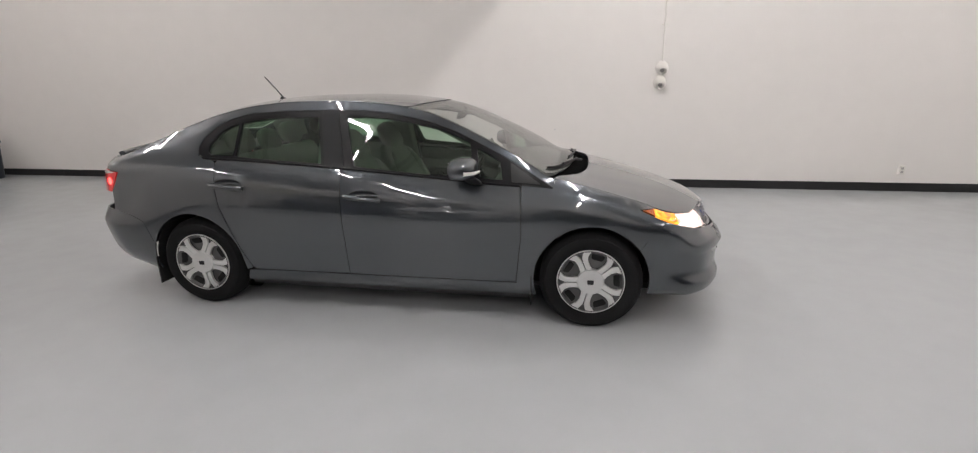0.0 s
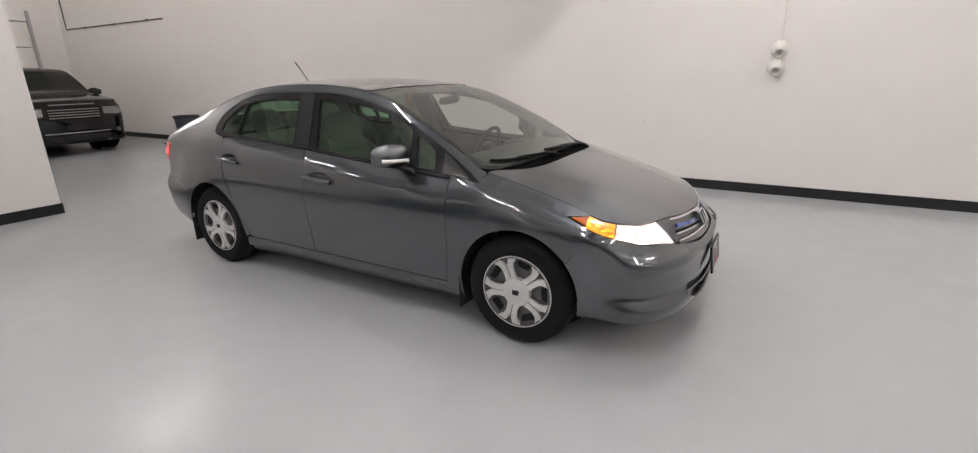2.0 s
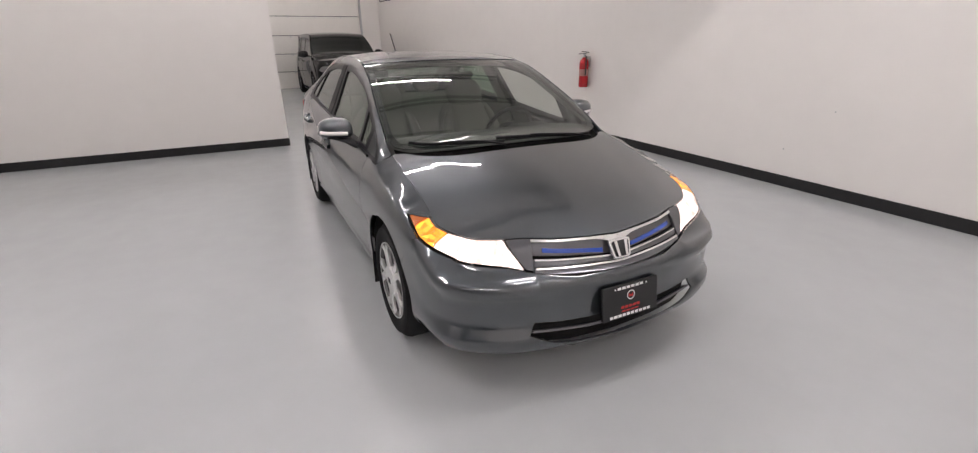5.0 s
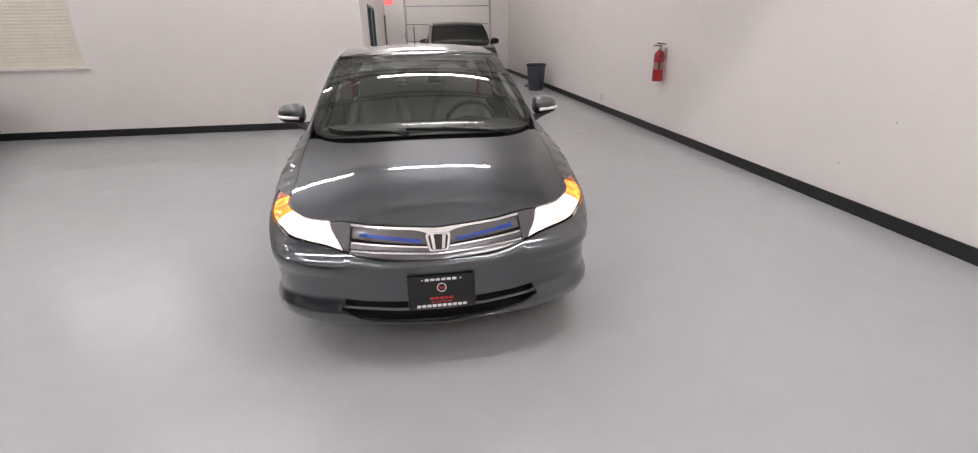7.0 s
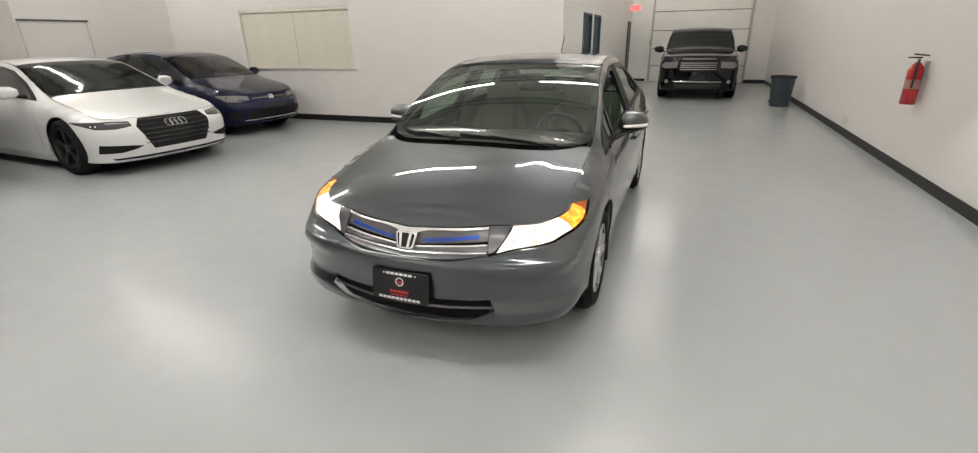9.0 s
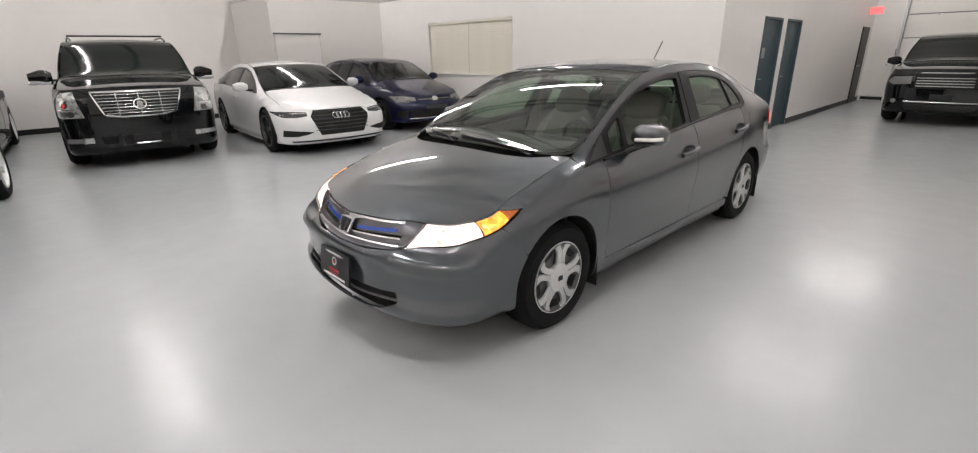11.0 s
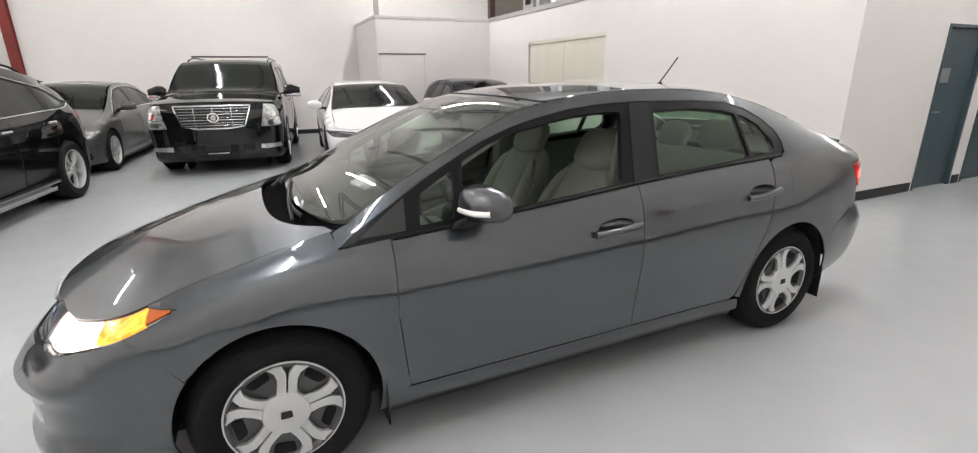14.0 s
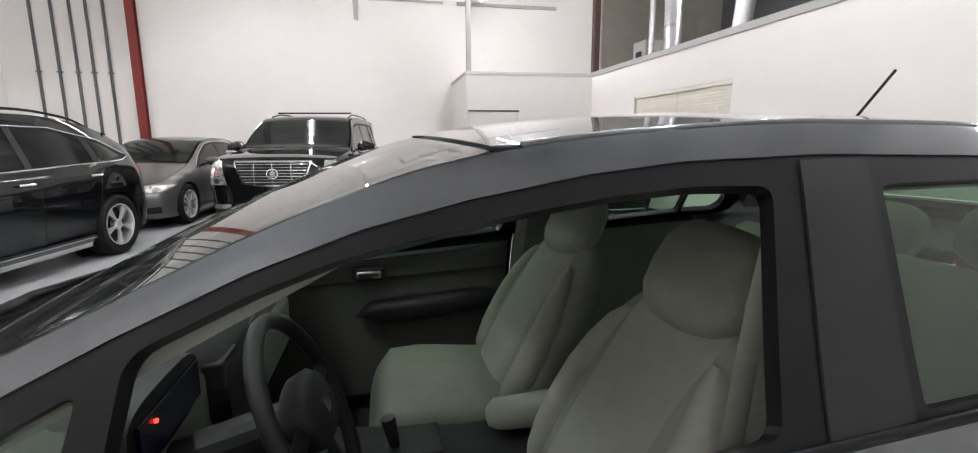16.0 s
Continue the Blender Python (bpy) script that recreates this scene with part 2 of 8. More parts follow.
# ---- ceiling lights: long strips that run across the room ----
def strip_light(shaded, tube):
    """A strip of two tubes; the shaded kind has an added reflector that reaches lower on one side."""
    e = empty("strip_light", label="white fluorescent strip light%s, lit" % (" with an added angled reflector" if shaded else " with bare tubes"), category="ceiling light", group="ceiling strip lights")
    bm = bmesh.new()
    # unseen reflector, added to cut a diagonal shade edge across the white walls
    for s in (-1, 1) if shaded else ():
        u, v = (0.24, -0.02) if s > 0 else (0.24, -0.175)
        pts = [(0, 0.10), (s * 0.035, 0.10), (s * u, v), (s * (u - 0.004), v), (s * 0.034, 0.096), (0, 0.096)]
        if s < 0:
            pts = pts[::-1]
        add_prism(bm, pts, 2.46, Matrix.Translation((0, 1.23, 0)) @ Matrix.Rotation(radians(90), 4, "X"))
    if shaded:
        part("reflector", bm, M_ADDED_REFLECTOR, e)
    else:
        bm.free()
    for yy in (-0.6, 0.6):
        part("tube", rod((0, yy - 0.58, 0.065), (0, yy + 0.58, 0.065), 0.014, 10), tube, e, smooth=40)
    w = 0.04 if shaded else 0.03
    part("housing", box((-w, -1.2, 0.10), (w, 1.2, 0.17), 0.004), M_LAMP_WHITE, e)
    for yy in (-0.9, 0.9):
        part("hanger", rod((0, yy, 0.17), (0, yy, CEIL - LAMP_Z), 0.004, 6), M_STEEL, e)
    return e


LAMP_Z = 4.6
for shaded, tube, spots in ((True, M_TUBE_STRONG, [(2.2, y) for y in (1.5, -3.0, -7.6)]), (False, M_TUBE_DIM, [(2.2, -9.9)]), (False, M_TUBE_BRIGHT, [(-2.15, 0.4), (-6.55, 0.15), (-12.0, 0.1)]),
                            (False, M_TUBE, [(6.5, y) for y in (1.5, -3.0, -7.6)] + [(-2.15, y) for y in (-3.0, -7.6, -9.9)] + [(-7.0, -7.0)])):
    first = strip_light(shaded, tube)
    first.matrix_basis = Matrix.Translation((*spots[0], LAMP_Z))
    for x, y in spots[1:]:
        copy_thing(first, Matrix.Translation((x, y, LAMP_Z)))


# ---- car shells: a wrap-round side surface and a top surface, cut into panels ----
from mathutils.geometry import delaunay_2d_cdt


def pchip(xs, ys):
    """A smooth curve through points, which does not overshoot."""
    xs, ys = np.asarray(xs, float), np.asarray(ys, float)
    if xs[0] > xs[-1]:
        xs, ys = xs[::-1], ys[::-1]
    h, dl = np.diff(xs), np.diff(ys) / np.diff(xs)
    m = np.zeros(len(xs))
    w1, w2 = 2 * h[1:] + h[:-1], h[1:] + 2 * h[:-1]
    ok = dl[:-1] * dl[1:] > 0
    m[1:-1][ok] = ((w1 + w2)[ok]) / (w1[ok] / dl[:-1][ok] + w2[ok] / dl[1:][ok])
    m[0], m[-1] = dl[0], dl[-1]

    def f(x):
        x = np.clip(np.asarray(x, float), xs[0], xs[-1])
        i = np.clip(np.searchsorted(xs, x) - 1, 0, len(h) - 1)
        t = (x - xs[i]) / h[i]
        return (ys[i] * (1 + 2 * t) * (1 - t) ** 2 + h[i] * m[i] * t * (1 - t) ** 2
                + ys[i + 1] * t * t * (3 - 2 * t) + h[i] * m[i + 1] * t * t * (t - 1))
    return f


def cubic(ts, ys):
    """A natural cubic spline."""
    ts, ys = np.asarray(ts, float), np.asarray(ys, float)
    n, h = len(ts), np.diff(ts)
    a, r = np.eye(n), np.zeros(n)
    for i in range(1, n - 1):
        a[i, i - 1], a[i, i], a[i, i + 1] = h[i - 1], 2 * (h[i - 1] + h[i]), h[i]
        r[i] = 6 * ((ys[i + 1] - ys[i]) / h[i] - (ys[i] - ys[i - 1]) / h[i - 1])
    m = np.linalg.solve(a, r)

    def f(t):
        t = np.clip(np.asarray(t, float), ts[0], ts[-1])
        i = np.clip(np.searchsorted(ts, t) - 1, 0, n - 2)
        u, v = ts[i + 1] - t, t - ts[i]
        return (m[i] * u ** 3 + m[i + 1] * v ** 3) / (6 * h[i]) + (ys[i] / h[i] - m[i] * h[i] / 6) * u + (ys[i + 1] / h[i] - m[i + 1] * h[i] / 6) * v
    return f


class Shell:
    """plan: the outline from the nose's middle round the left side to the tail's middle. top: rows of x, middle height, side height,
    side half-width. rows: stations (place on the plan, inset of the top edge, then pairs of height and inset from the sill upwards)."""

    def __init__(self, plan, top, rows, crown=2.2, bulge=0.013):
        plan, top = np.array(plan, float), np.array(top, float)
        s = np.r_[0, np.cumsum(np.hypot(*np.diff(plan, axis=0).T))]
        self.px, self.py, self.length, self.crown, self.bulge = cubic(s, plan[:, 0]), cubic(s, plan[:, 1]), s[-1], crown, bulge
        fine = np.linspace(0, s[-1], 3000)
        self.fs, self.fx, self.fy = fine, self.px(fine), self.py(fine)
        self.ridge = None
        self.zc, self.zs, self.ys = (pchip(top[:, 0], top[:, k]) for k in (1, 2, 3))
        ps = np.array([self.at(*r[0]) for r in rows])
        order = np.argsort(ps)
        ps, rows = ps[order], [rows[i] for i in order]
        self.dtop = pchip(ps, [r[1] if r[1] is not None else self.side_inset(p) for p, r in zip(ps, rows)])
        self.zk = [pchip(ps, [r[2][k][0] for r in rows]) for k in range(len(rows[0][2]))]
        self.dk = [pchip(ps, [r[2][k][1] for r in rows]) for k in range(len(rows[0][2]))]

    def at(self, axis, v):
        """The place along the plan where x = v on the side, or y = v at the nose ("front") or tail ("rear")."""
        if axis == "x":
            return float(np.interp(-v, -self.fx, self.fs))
        n = len(self.fs) // 2
        if axis == "front":
            return float(np.interp(v, self.fy[:n // 2], self.fs[:n // 2]))
        k = len(self.fs) - n // 2
        return float(np.interp(-v, -self.fy[k:], self.fs[k:]))

    def side_inset(self, p):
        return float(self.py(p) - self.ys(self.px(p)))

    def base(self, p):
        e = 1e-3
        x, y = self.px(p), self.py(p)
        tx, ty = self.px(p + e) - self.px(p - e), self.py(p + e) - self.py(p - e)
        ln = np.hypot(tx, ty)
        return x, y, ty / ln, -tx / ln

    def top_z(self, x, y):
        w = np.clip(np.abs(y) / self.ys(x), 0, 1.3)
        z = self.zs(x) + (self.zc(x) - self.zs(x)) * (1 - w ** self.crown)
        return z if self.ridge is None else z + self.ridge(x, np.abs(y))

    def top_edge(self, p):
        x, y, nx, ny = self.base(np.asarray(p, float))
        d = self.dtop(p)
        ex, ey = x - nx * d, y - ny * d
        return ex, ey, self.top_z(ex, ey)

    def side(self, p, z, inset=0.0):
        """Points of the left side at places p and heights z."""
        p, z = np.asarray(p, float), np.asarray(z, float)
        x, y, nx, ny = self.base(p)
        zt = self.top_edge(p)[2]
        Z = np.stack([f(p) for f in self.zk] + [zt], 0)
        D = np.stack([f(p) for f in self.dk] + [self.dtop(p)], 0)
        for k in range(1, len(Z)):
            Z[k] = np.maximum(Z[k], Z[k - 1] + 0.004)
        h = np.diff(Z, axis=0)
        dl = np.diff(D, axis=0) / h
        m = np.zeros_like(Z)
        m[0], m[-1] = dl[0], dl[-1]
        w1, w2 = 2 * h[1:] + h[:-1], h[1:] + 2 * h[:-1]
        a, b = dl[:-1], dl[1:]
        same = a * b > 1e-9
        m[1:-1] = np.where(same, (w1 + w2) / np.where(same, w1 / np.where(a == 0, 1, a) + w2 / np.where(b == 0, 1, b), 1), 0.0)
        i = np.clip((z[None] >= Z).sum(0) - 1, 0, len(h) - 1)
        j = np.arange(len(p))
        t = np.clip((z - Z[i, j]) / h[i, j], -0.5, 1.2)
        hh = h[i, j]
        d = (D[i, j] * (1 + 2 * t) * (1 - t) ** 2 + hh * m[i, j] * t * (1 - t) ** 2
             + D[i + 1, j] * t * t * (3 - 2 * t) + hh * m[i + 1, j] * t * t * (t - 1))
        # convex pillars and panes above the belt
        last = i == len(h) - 1
        d = d + inset - np.where(last, self.bulge * np.clip(hh / 0.3, 0, 1) * np.clip(t, 0, 1) * (1 - np.clip(t, 0, 1) ** 4), 0)
        return np.stack([x - nx * d, y - ny * d, z], -1)

    def top(self, x, y, inset=0.0):
        return np.stack([x, y, self.top_z(x, y) - inset], -1)


def dense(pts, step=0.03, closed=True):
    """The outline with points no further apart than step."""
    out = []
    n = len(pts)
    for i in range(n if closed else n - 1):
        a, b = np.array(pts[i], float), np.array(pts[(i + 1) % n], float)
        k = max(1, int(math.ceil(np.hypot(*(b - a)) / step)))
        out += [tuple(a + (b - a) * j / k) for j in range(k)]
    if not closed:
        out.append(tuple(pts[-1]))
    return out


def inside(poly, q):
    """Which points q lie inside the outline."""
    a = np.array(poly)
    b = np.roll(a, -1, 0)
    x, y = q[:, 0][:, None], q[:, 1][:, None]
    dy = np.where(np.abs(b[:, 1] - a[:, 1]) < 1e-12, 1e-12, b[:, 1] - a[:, 1])
    hit = ((a[:, 1] > y) != (b[:, 1] > y)) & (x < (b[:, 0] - a[:, 0]) * (y - a[:, 1]) / dy + a[:, 0])
    return hit.sum(1) % 2 == 1


def panel(name, surf, outline, material, parent, holes=(), step=0.04, flange=0.010, mirror=False, label="", edge=0.025, thick=None):
    """A sheet on the surface surf(u, v), cut to the outline (less the holes), its rim folded inwards."""
    loops = [dense(l, edge) for l in (outline, *holes)]
    verts, edges = [], []
    for l in loops:
        k = len(verts)
        verts += l
        edges += [(k + i, k + (i + 1) % len(l)) for i in range(len(l))]
    o = np.array(loops[0])
    lo, hi = o.min(0), o.max(0)
    g = np.stack(np.meshgrid(np.arange(lo[0] + step / 2, hi[0], step), np.arange(lo[1] + step / 2, hi[1], step)), -1).reshape(-1, 2)
    if len(g):
        keep = inside(loops[0], g)
        for l in loops[1:]:
            keep &= ~inside(l, g)
        allb = np.array(verts)
        g = g[keep]
        if len(g):
            dist = np.array([np.min(np.hypot(allb[:, 0] - q[0], allb[:, 1] - q[1])) for q in g])
            g = g[dist > step * 0.4]
        verts += [tuple(q) for q in g]
    vs, _, fs, *_ = delaunay_2d_cdt([Vector(v) for v in verts], edges, [], 0, 1e-6)
    uv = np.array([(v.x, v.y) for v in vs])
    area = lambda f: abs((uv[f[1]][0] - uv[f[0]][0]) * (uv[f[2]][1] - uv[f[0]][1]) - (uv[f[2]][0] - uv[f[0]][0]) * (uv[f[1]][1] - uv[f[0]][1]))
    fs = [f for f in fs if len(f) == 3 and area(f) > 1e-7]
    mid = np.array([uv[list(f)].mean(0) for f in fs])
    keep = inside(loops[0], mid)
    for l in loops[1:]:
        keep &= ~inside(l, mid)
    fs = [f for f, k in zip(fs, keep) if k]
    e = 2e-3
    P = surf(uv[:, 0], uv[:, 1])
    du = surf(uv[:, 0] + e, uv[:, 1]) - surf(uv[:, 0] - e, uv[:, 1])
    dv = surf(uv[:, 0], uv[:, 1] + e) - surf(uv[:, 0], uv[:, 1] - e)
    N = np.cross(du, dv)
    N /= np.linalg.norm(N, axis=1)[:, None] + 1e-12
    # outward: away from the car's middle
    c = np.array([0.0, 0.0, 0.55])
    if ((P - c) * N).sum(1).mean() < 0:
        N = -N
    if mirror:
        P, N = P * [1, -1, 1], N * [1, -1, 1]
    count = {}
    faces = []
    for f in fs:
        a, b, d = (P[i] for i in f)
        if np.cross(b - a, d - a) @ N[f[0]] < 0:
            f = f[::-1]
        faces.append(tuple(f))
        for i in range(3):
            k = (f[i], f[(i + 1) % 3])
            count[k] = count.get(k, 0) + 1
    rim = [k for k in count if (k[1], k[0]) not in count]
    back = {}
    allP = [tuple(p) for p in P]
    normals = [[N[i] for i in f] for f in faces]
    if flange:
        for a, b in rim:
            for i in (a, b):
                if i not in back:
                    back[i] = len(allP)
                    allP.append(tuple(P[i] - N[i] * flange))
            f = (b, a, back[a], back[b])
            q = [np.array(allP[i]) for i in f]
            n = np.cross(q[1] - q[0], q[3] - q[0])
            n = n / (np.linalg.norm(n) + 1e-12)
            faces.append(f)
            normals.append([n] * 4)
    me = bpy.data.meshes.new(name)
    me.from_pydata(allP, [], faces)
    me.update()
    me.shade_smooth()
    flat = [tuple(n) for loop in normals for n in loop]
    if len(flat) == len(me.loops):
        me.normals_split_custom_set(flat)
    me.materials.append(material)
    ob = new(name, me)
    ob.parent = parent
    if label:
        ob["label"] = label
    return ob


def strip(name, pts, radius, material, parent, label="", flat=1.0, normal=None, cyclic=False, n=8):
    """A bead or wire along points; flat squeezes it in height."""
    bm = bmesh.new()
    pts = [Vector(p) for p in pts]
    rings = []
    for i, p in enumerate(pts):
        a, b = pts[max(i - 1, 0)], pts[min(i + 1, len(pts) - 1)]
        if cyclic:
            a, b = pts[i - 1], pts[(i + 1) % len(pts)]
        t = (b - a).normalized()
        u = t.cross(Vector(normal) if normal else Vector((0, 0, 1)))
        if u.length < 1e-3:
            u = t.cross(Vector((0, 1, 0)))
        u.normalize()
        w = u.cross(t)
        rings.append([bm.verts.new(p + u * radius * math.cos(2 * math.pi * k / n) + w * radius * flat * math.sin(2 * math.pi * k / n)) for k in range(n)])
    for a, b in list(zip(rings, rings[1:])) + ([(rings[-1], rings[0])] if cyclic else []):
        for k in range(n):
            bm.faces.new((a[k], a[(k + 1) % n], b[(k + 1) % n], b[k]))
    if not cyclic:
        bm.faces.new(rings[0][::-1])
        bm.faces.new(rings[-1])
    bmesh.ops.recalc_face_normals(bm, faces=bm.faces)
    return obj(name, bm, material, parent, label, smooth=50)


def arc(cx, cz, r, a0, a1, n=14, rz=None):
    rz = r if rz is None else rz
    return [(cx + r * math.cos(radians(a0 + (a1 - a0) * i / n)), cz + rz * math.sin(radians(a0 + (a1 - a0) * i / n))) for i in range(n + 1)]


def rounded(pts, r=0.02, n=4):
    """The outline with its corners rounded."""
    out = []
    k = len(pts)
    for i in range(k):
        p, a, b = (np.array(pts[j % k], float) for j in (i, i - 1, i + 1))
        ra = min(r, np.linalg.norm(a - p) * 0.45)
        rb = min(r, np.linalg.norm(b - p) * 0.45)
        q0, q1 = p + (a - p) / np.linalg.norm(a - p) * ra, p + (b - p) / np.linalg.norm(b - p) * rb
        for j in range(n + 1):
            t = j / n
            out.append(tuple(q0 * (1 - t) ** 2 + 2 * p * t * (1 - t) + q1 * t * t))
    return out


def blob(name, rings, material, parent, label="", n=20, power=2.6, m=None, level=0, caps=True):
    """A padded solid through rings (centre, half-width vector, half-height vector), each a rounded rectangle."""
    bm = bmesh.new()
    loops = []
    for c, u, v in rings:
        c, u, v = Vector(c), Vector(u), Vector(v)
        loop = []
        for k in range(n):
            a = 2 * math.pi * k / n
            ca, sa = math.cos(a), math.sin(a)
            loop.append(bm.verts.new((m or Matrix()) @ (c + u * math.copysign(abs(ca) ** (2 / power), ca) + v * math.copysign(abs(sa) ** (2 / power), sa))))
        loops.append(loop)
    for a, b in zip(loops, loops[1:]):
        for k in range(n):
            bm.faces.new((a[k], a[(k + 1) % n], b[(k + 1) % n], b[k]))
    if caps:
        bm.faces.new(loops[0][::-1])
        bm.faces.new(loops[-1])
    bmesh.ops.recalc_face_normals(bm, faces=bm.faces)
    if level:
        bmesh.ops.subdivide_edges(bm, edges=bm.edges, cuts=level, use_grid_fill=True, smooth=0.5)
    return obj(name, bm, material, parent, label, smooth=55)


def glass(name, tint, gloss=0.015, ior=1.72, haze=0.0):
    """Clear tinted pane: sees through, mirrors more at a slant; haze mixes in a thin pale green veil."""
    m = bpy.data.materials.new(name)
    m.use_nodes = True
    nt = m.node_tree
    nt.nodes.remove(nt.nodes["Principled BSDF"])
    out = nt.nodes["Material Output"]
    tr, gl, lw, pw, mr, mx = (nt.nodes.new("ShaderNode" + k) for k in ("BsdfTransparent", "BsdfGlossy", "LayerWeight", "Math", "MapRange", "MixShader"))
    tr.inputs[0].default_value = (*tint, 1)
    gl.inputs["Roughness"].default_value = gloss
    # the same gloss from both sides of the pane
    lw.inputs["Blend"].default_value = 0.5
    pw.operation = "POWER"
    pw.inputs[1].default_value = 4
    mr.inputs["To Min"].default_value = ((ior - 1) / (ior + 1)) ** 2
    nt.links.new(lw.outputs["Facing"], pw.inputs[0])
    nt.links.new(pw.outputs[0], mr.inputs["Value"])
    nt.links.new(mr.outputs[0], mx.inputs[0])
    nt.links.new(tr.outputs[0], mx.inputs[1])
    nt.links.new(gl.outputs[0], mx.inputs[2])
    nt.links.new(mx.outputs[0], out.inputs[0])
    if haze:
        df, m2 = nt.nodes.new("ShaderNodeBsdfDiffuse"), nt.nodes.new("ShaderNodeMixShader")
        # diffuse veil painted in for the brightness that the pane mirrors
        df.inputs[0].default_value = (0.64, 0.76, 0.63, 1)
        m2.inputs[0].default_value = haze
        nt.links.new(mx.outputs[0], m2.inputs[1])
        nt.links.new(df.outputs[0], m2.inputs[2])
        nt.links.new(m2.outputs[0], out.inputs[0])
    return m


def paint(name, color, metal=0.55, rough=0.38, coat=1.0, spec=0.5, coat_ior=1.5):
    """Clear-coated car paint with a fine metallic flake."""
    m = mat(name, color, rough, metal=metal, coat=coat, spec=spec)
    nt = m.node_tree
    b = nt.nodes["Principled BSDF"]
    b.inputs["Coat IOR"].default_value = coat_ior
    b.inputs["Coat Roughness"].default_value = 0.025
    tc, n, mr, mul = (nt.nodes.new("ShaderNode" + k) for k in ("TexCoord", "TexNoise", "MapRange", "VectorMath"))
    n.inputs["Scale"].default_value = 900
    mul.operation = "SCALE"
    mul.inputs[0].default_value = color
    mr.inputs["To Min"].default_value, mr.inputs["To Max"].default_value = 0.8, 1.2
    nt.links.new(tc.outputs["Object"], n.inputs["Vector"])
    nt.links.new(n.outputs["Fac"], mr.inputs["Value"])
    nt.links.new(mr.outputs[0], mul.inputs["Scale"])
    nt.links.new(mul.outputs[0], b.inputs["Base Color"])
    return m


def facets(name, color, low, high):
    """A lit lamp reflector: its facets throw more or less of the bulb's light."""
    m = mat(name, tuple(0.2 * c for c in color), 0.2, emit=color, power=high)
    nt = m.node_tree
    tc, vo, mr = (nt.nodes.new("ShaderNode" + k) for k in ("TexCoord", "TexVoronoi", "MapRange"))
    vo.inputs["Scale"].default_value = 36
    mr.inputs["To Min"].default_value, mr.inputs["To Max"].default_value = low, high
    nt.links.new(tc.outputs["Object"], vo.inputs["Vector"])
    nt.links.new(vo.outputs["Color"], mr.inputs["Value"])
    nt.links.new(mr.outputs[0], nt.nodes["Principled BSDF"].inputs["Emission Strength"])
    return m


M_PAINT = paint("grey_metallic_paint", (0.0445, 0.0525, 0.061), metal=0.80, rough=0.34, coat_ior=1.9)
M_GLASS = glass("windscreen_glass", (0.57, 0.62, 0.585), ior=2.1, haze=0.008)
M_SIDE_GLASS = glass("side_glass", (0.40, 0.57, 0.435), ior=1.65, haze=0.018)
M_SASH = mat("satin_black_sash", (0.006, 0.006, 0.007), 0.34, spec=0.22)
M_PILLAR = mat("grained_dark_pillar", (0.018, 0.019, 0.020), 0.5, spec=0.2, bump=0.05, bump_scale=300)
M_SAIL = mat("smoky_sail_plastic", (0.022, 0.023, 0.023), 0.28, spec=0.5)
M_RUBBER = mat("tyre_rubber", (0.008, 0.008, 0.0085), 0.75, spec=0.2, vary=0.15, scale=12, bump=0.1, bump_scale=80)
M_LINER = mat("wheel_well_liner", (0.008, 0.008, 0.008), 0.9)
M_ALLOY = mat("machined_silver", (0.70, 0.70, 0.69), 0.28, metal=0.7)
M_ALLOY_DARK = mat("grey_wheel_paint", (0.11, 0.11, 0.11), 0.4, metal=0.4)
M_LENS = glass("lamp_lens", (0.95, 0.95, 0.95), gloss=0.08, ior=1.4)
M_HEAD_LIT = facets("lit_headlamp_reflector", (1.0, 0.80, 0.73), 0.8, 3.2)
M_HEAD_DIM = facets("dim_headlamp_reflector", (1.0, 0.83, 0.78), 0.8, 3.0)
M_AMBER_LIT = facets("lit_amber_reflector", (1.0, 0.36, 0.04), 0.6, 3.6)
M_AMBER = mat("amber_reflector", (0.55, 0.14, 0.03), 0.25)
M_TAIL = mat("red_tail_lens", (0.50, 0.02, 0.02), 0.15, coat=1.0, emit=(1.0, 0.03, 0.03), power=0.22)
M_TAIL_LIT = mat("lit_red_tail_lens", (0.6, 0.02, 0.02), 0.2, emit=(1.0, 0.06, 0.05), power=5.0)
M_CLEAR_LENS = mat("clear_ribbed_lens", (0.72, 0.70, 0.68), 0.12, coat=1.0)
M_SATIN = mat("satin_chrome", (0.80, 0.80, 0.81), 0.24, metal=1.0)
M_SLAT = mat("silver_grey_slat", (0.13, 0.13, 0.14), 0.30, metal=0.75, coat=0.4)
M_BLUE = mat("translucent_blue_bar", (0.02, 0.065, 0.36), 0.15, coat=1.0)
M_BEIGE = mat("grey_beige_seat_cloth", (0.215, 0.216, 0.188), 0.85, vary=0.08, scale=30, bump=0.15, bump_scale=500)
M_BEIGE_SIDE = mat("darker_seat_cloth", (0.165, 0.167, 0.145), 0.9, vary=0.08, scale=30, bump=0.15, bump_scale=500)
M_COWL = mat("black_cowl_plastic", (0.006, 0.006, 0.006), 0.9, spec=0.0, bump=0.1, bump_scale=120)
M_TRIM_LIGHT = mat("light_grey_dash_trim", (0.20, 0.205, 0.188), 0.6, vary=0.04, scale=20, bump=0.06, bump_scale=300)
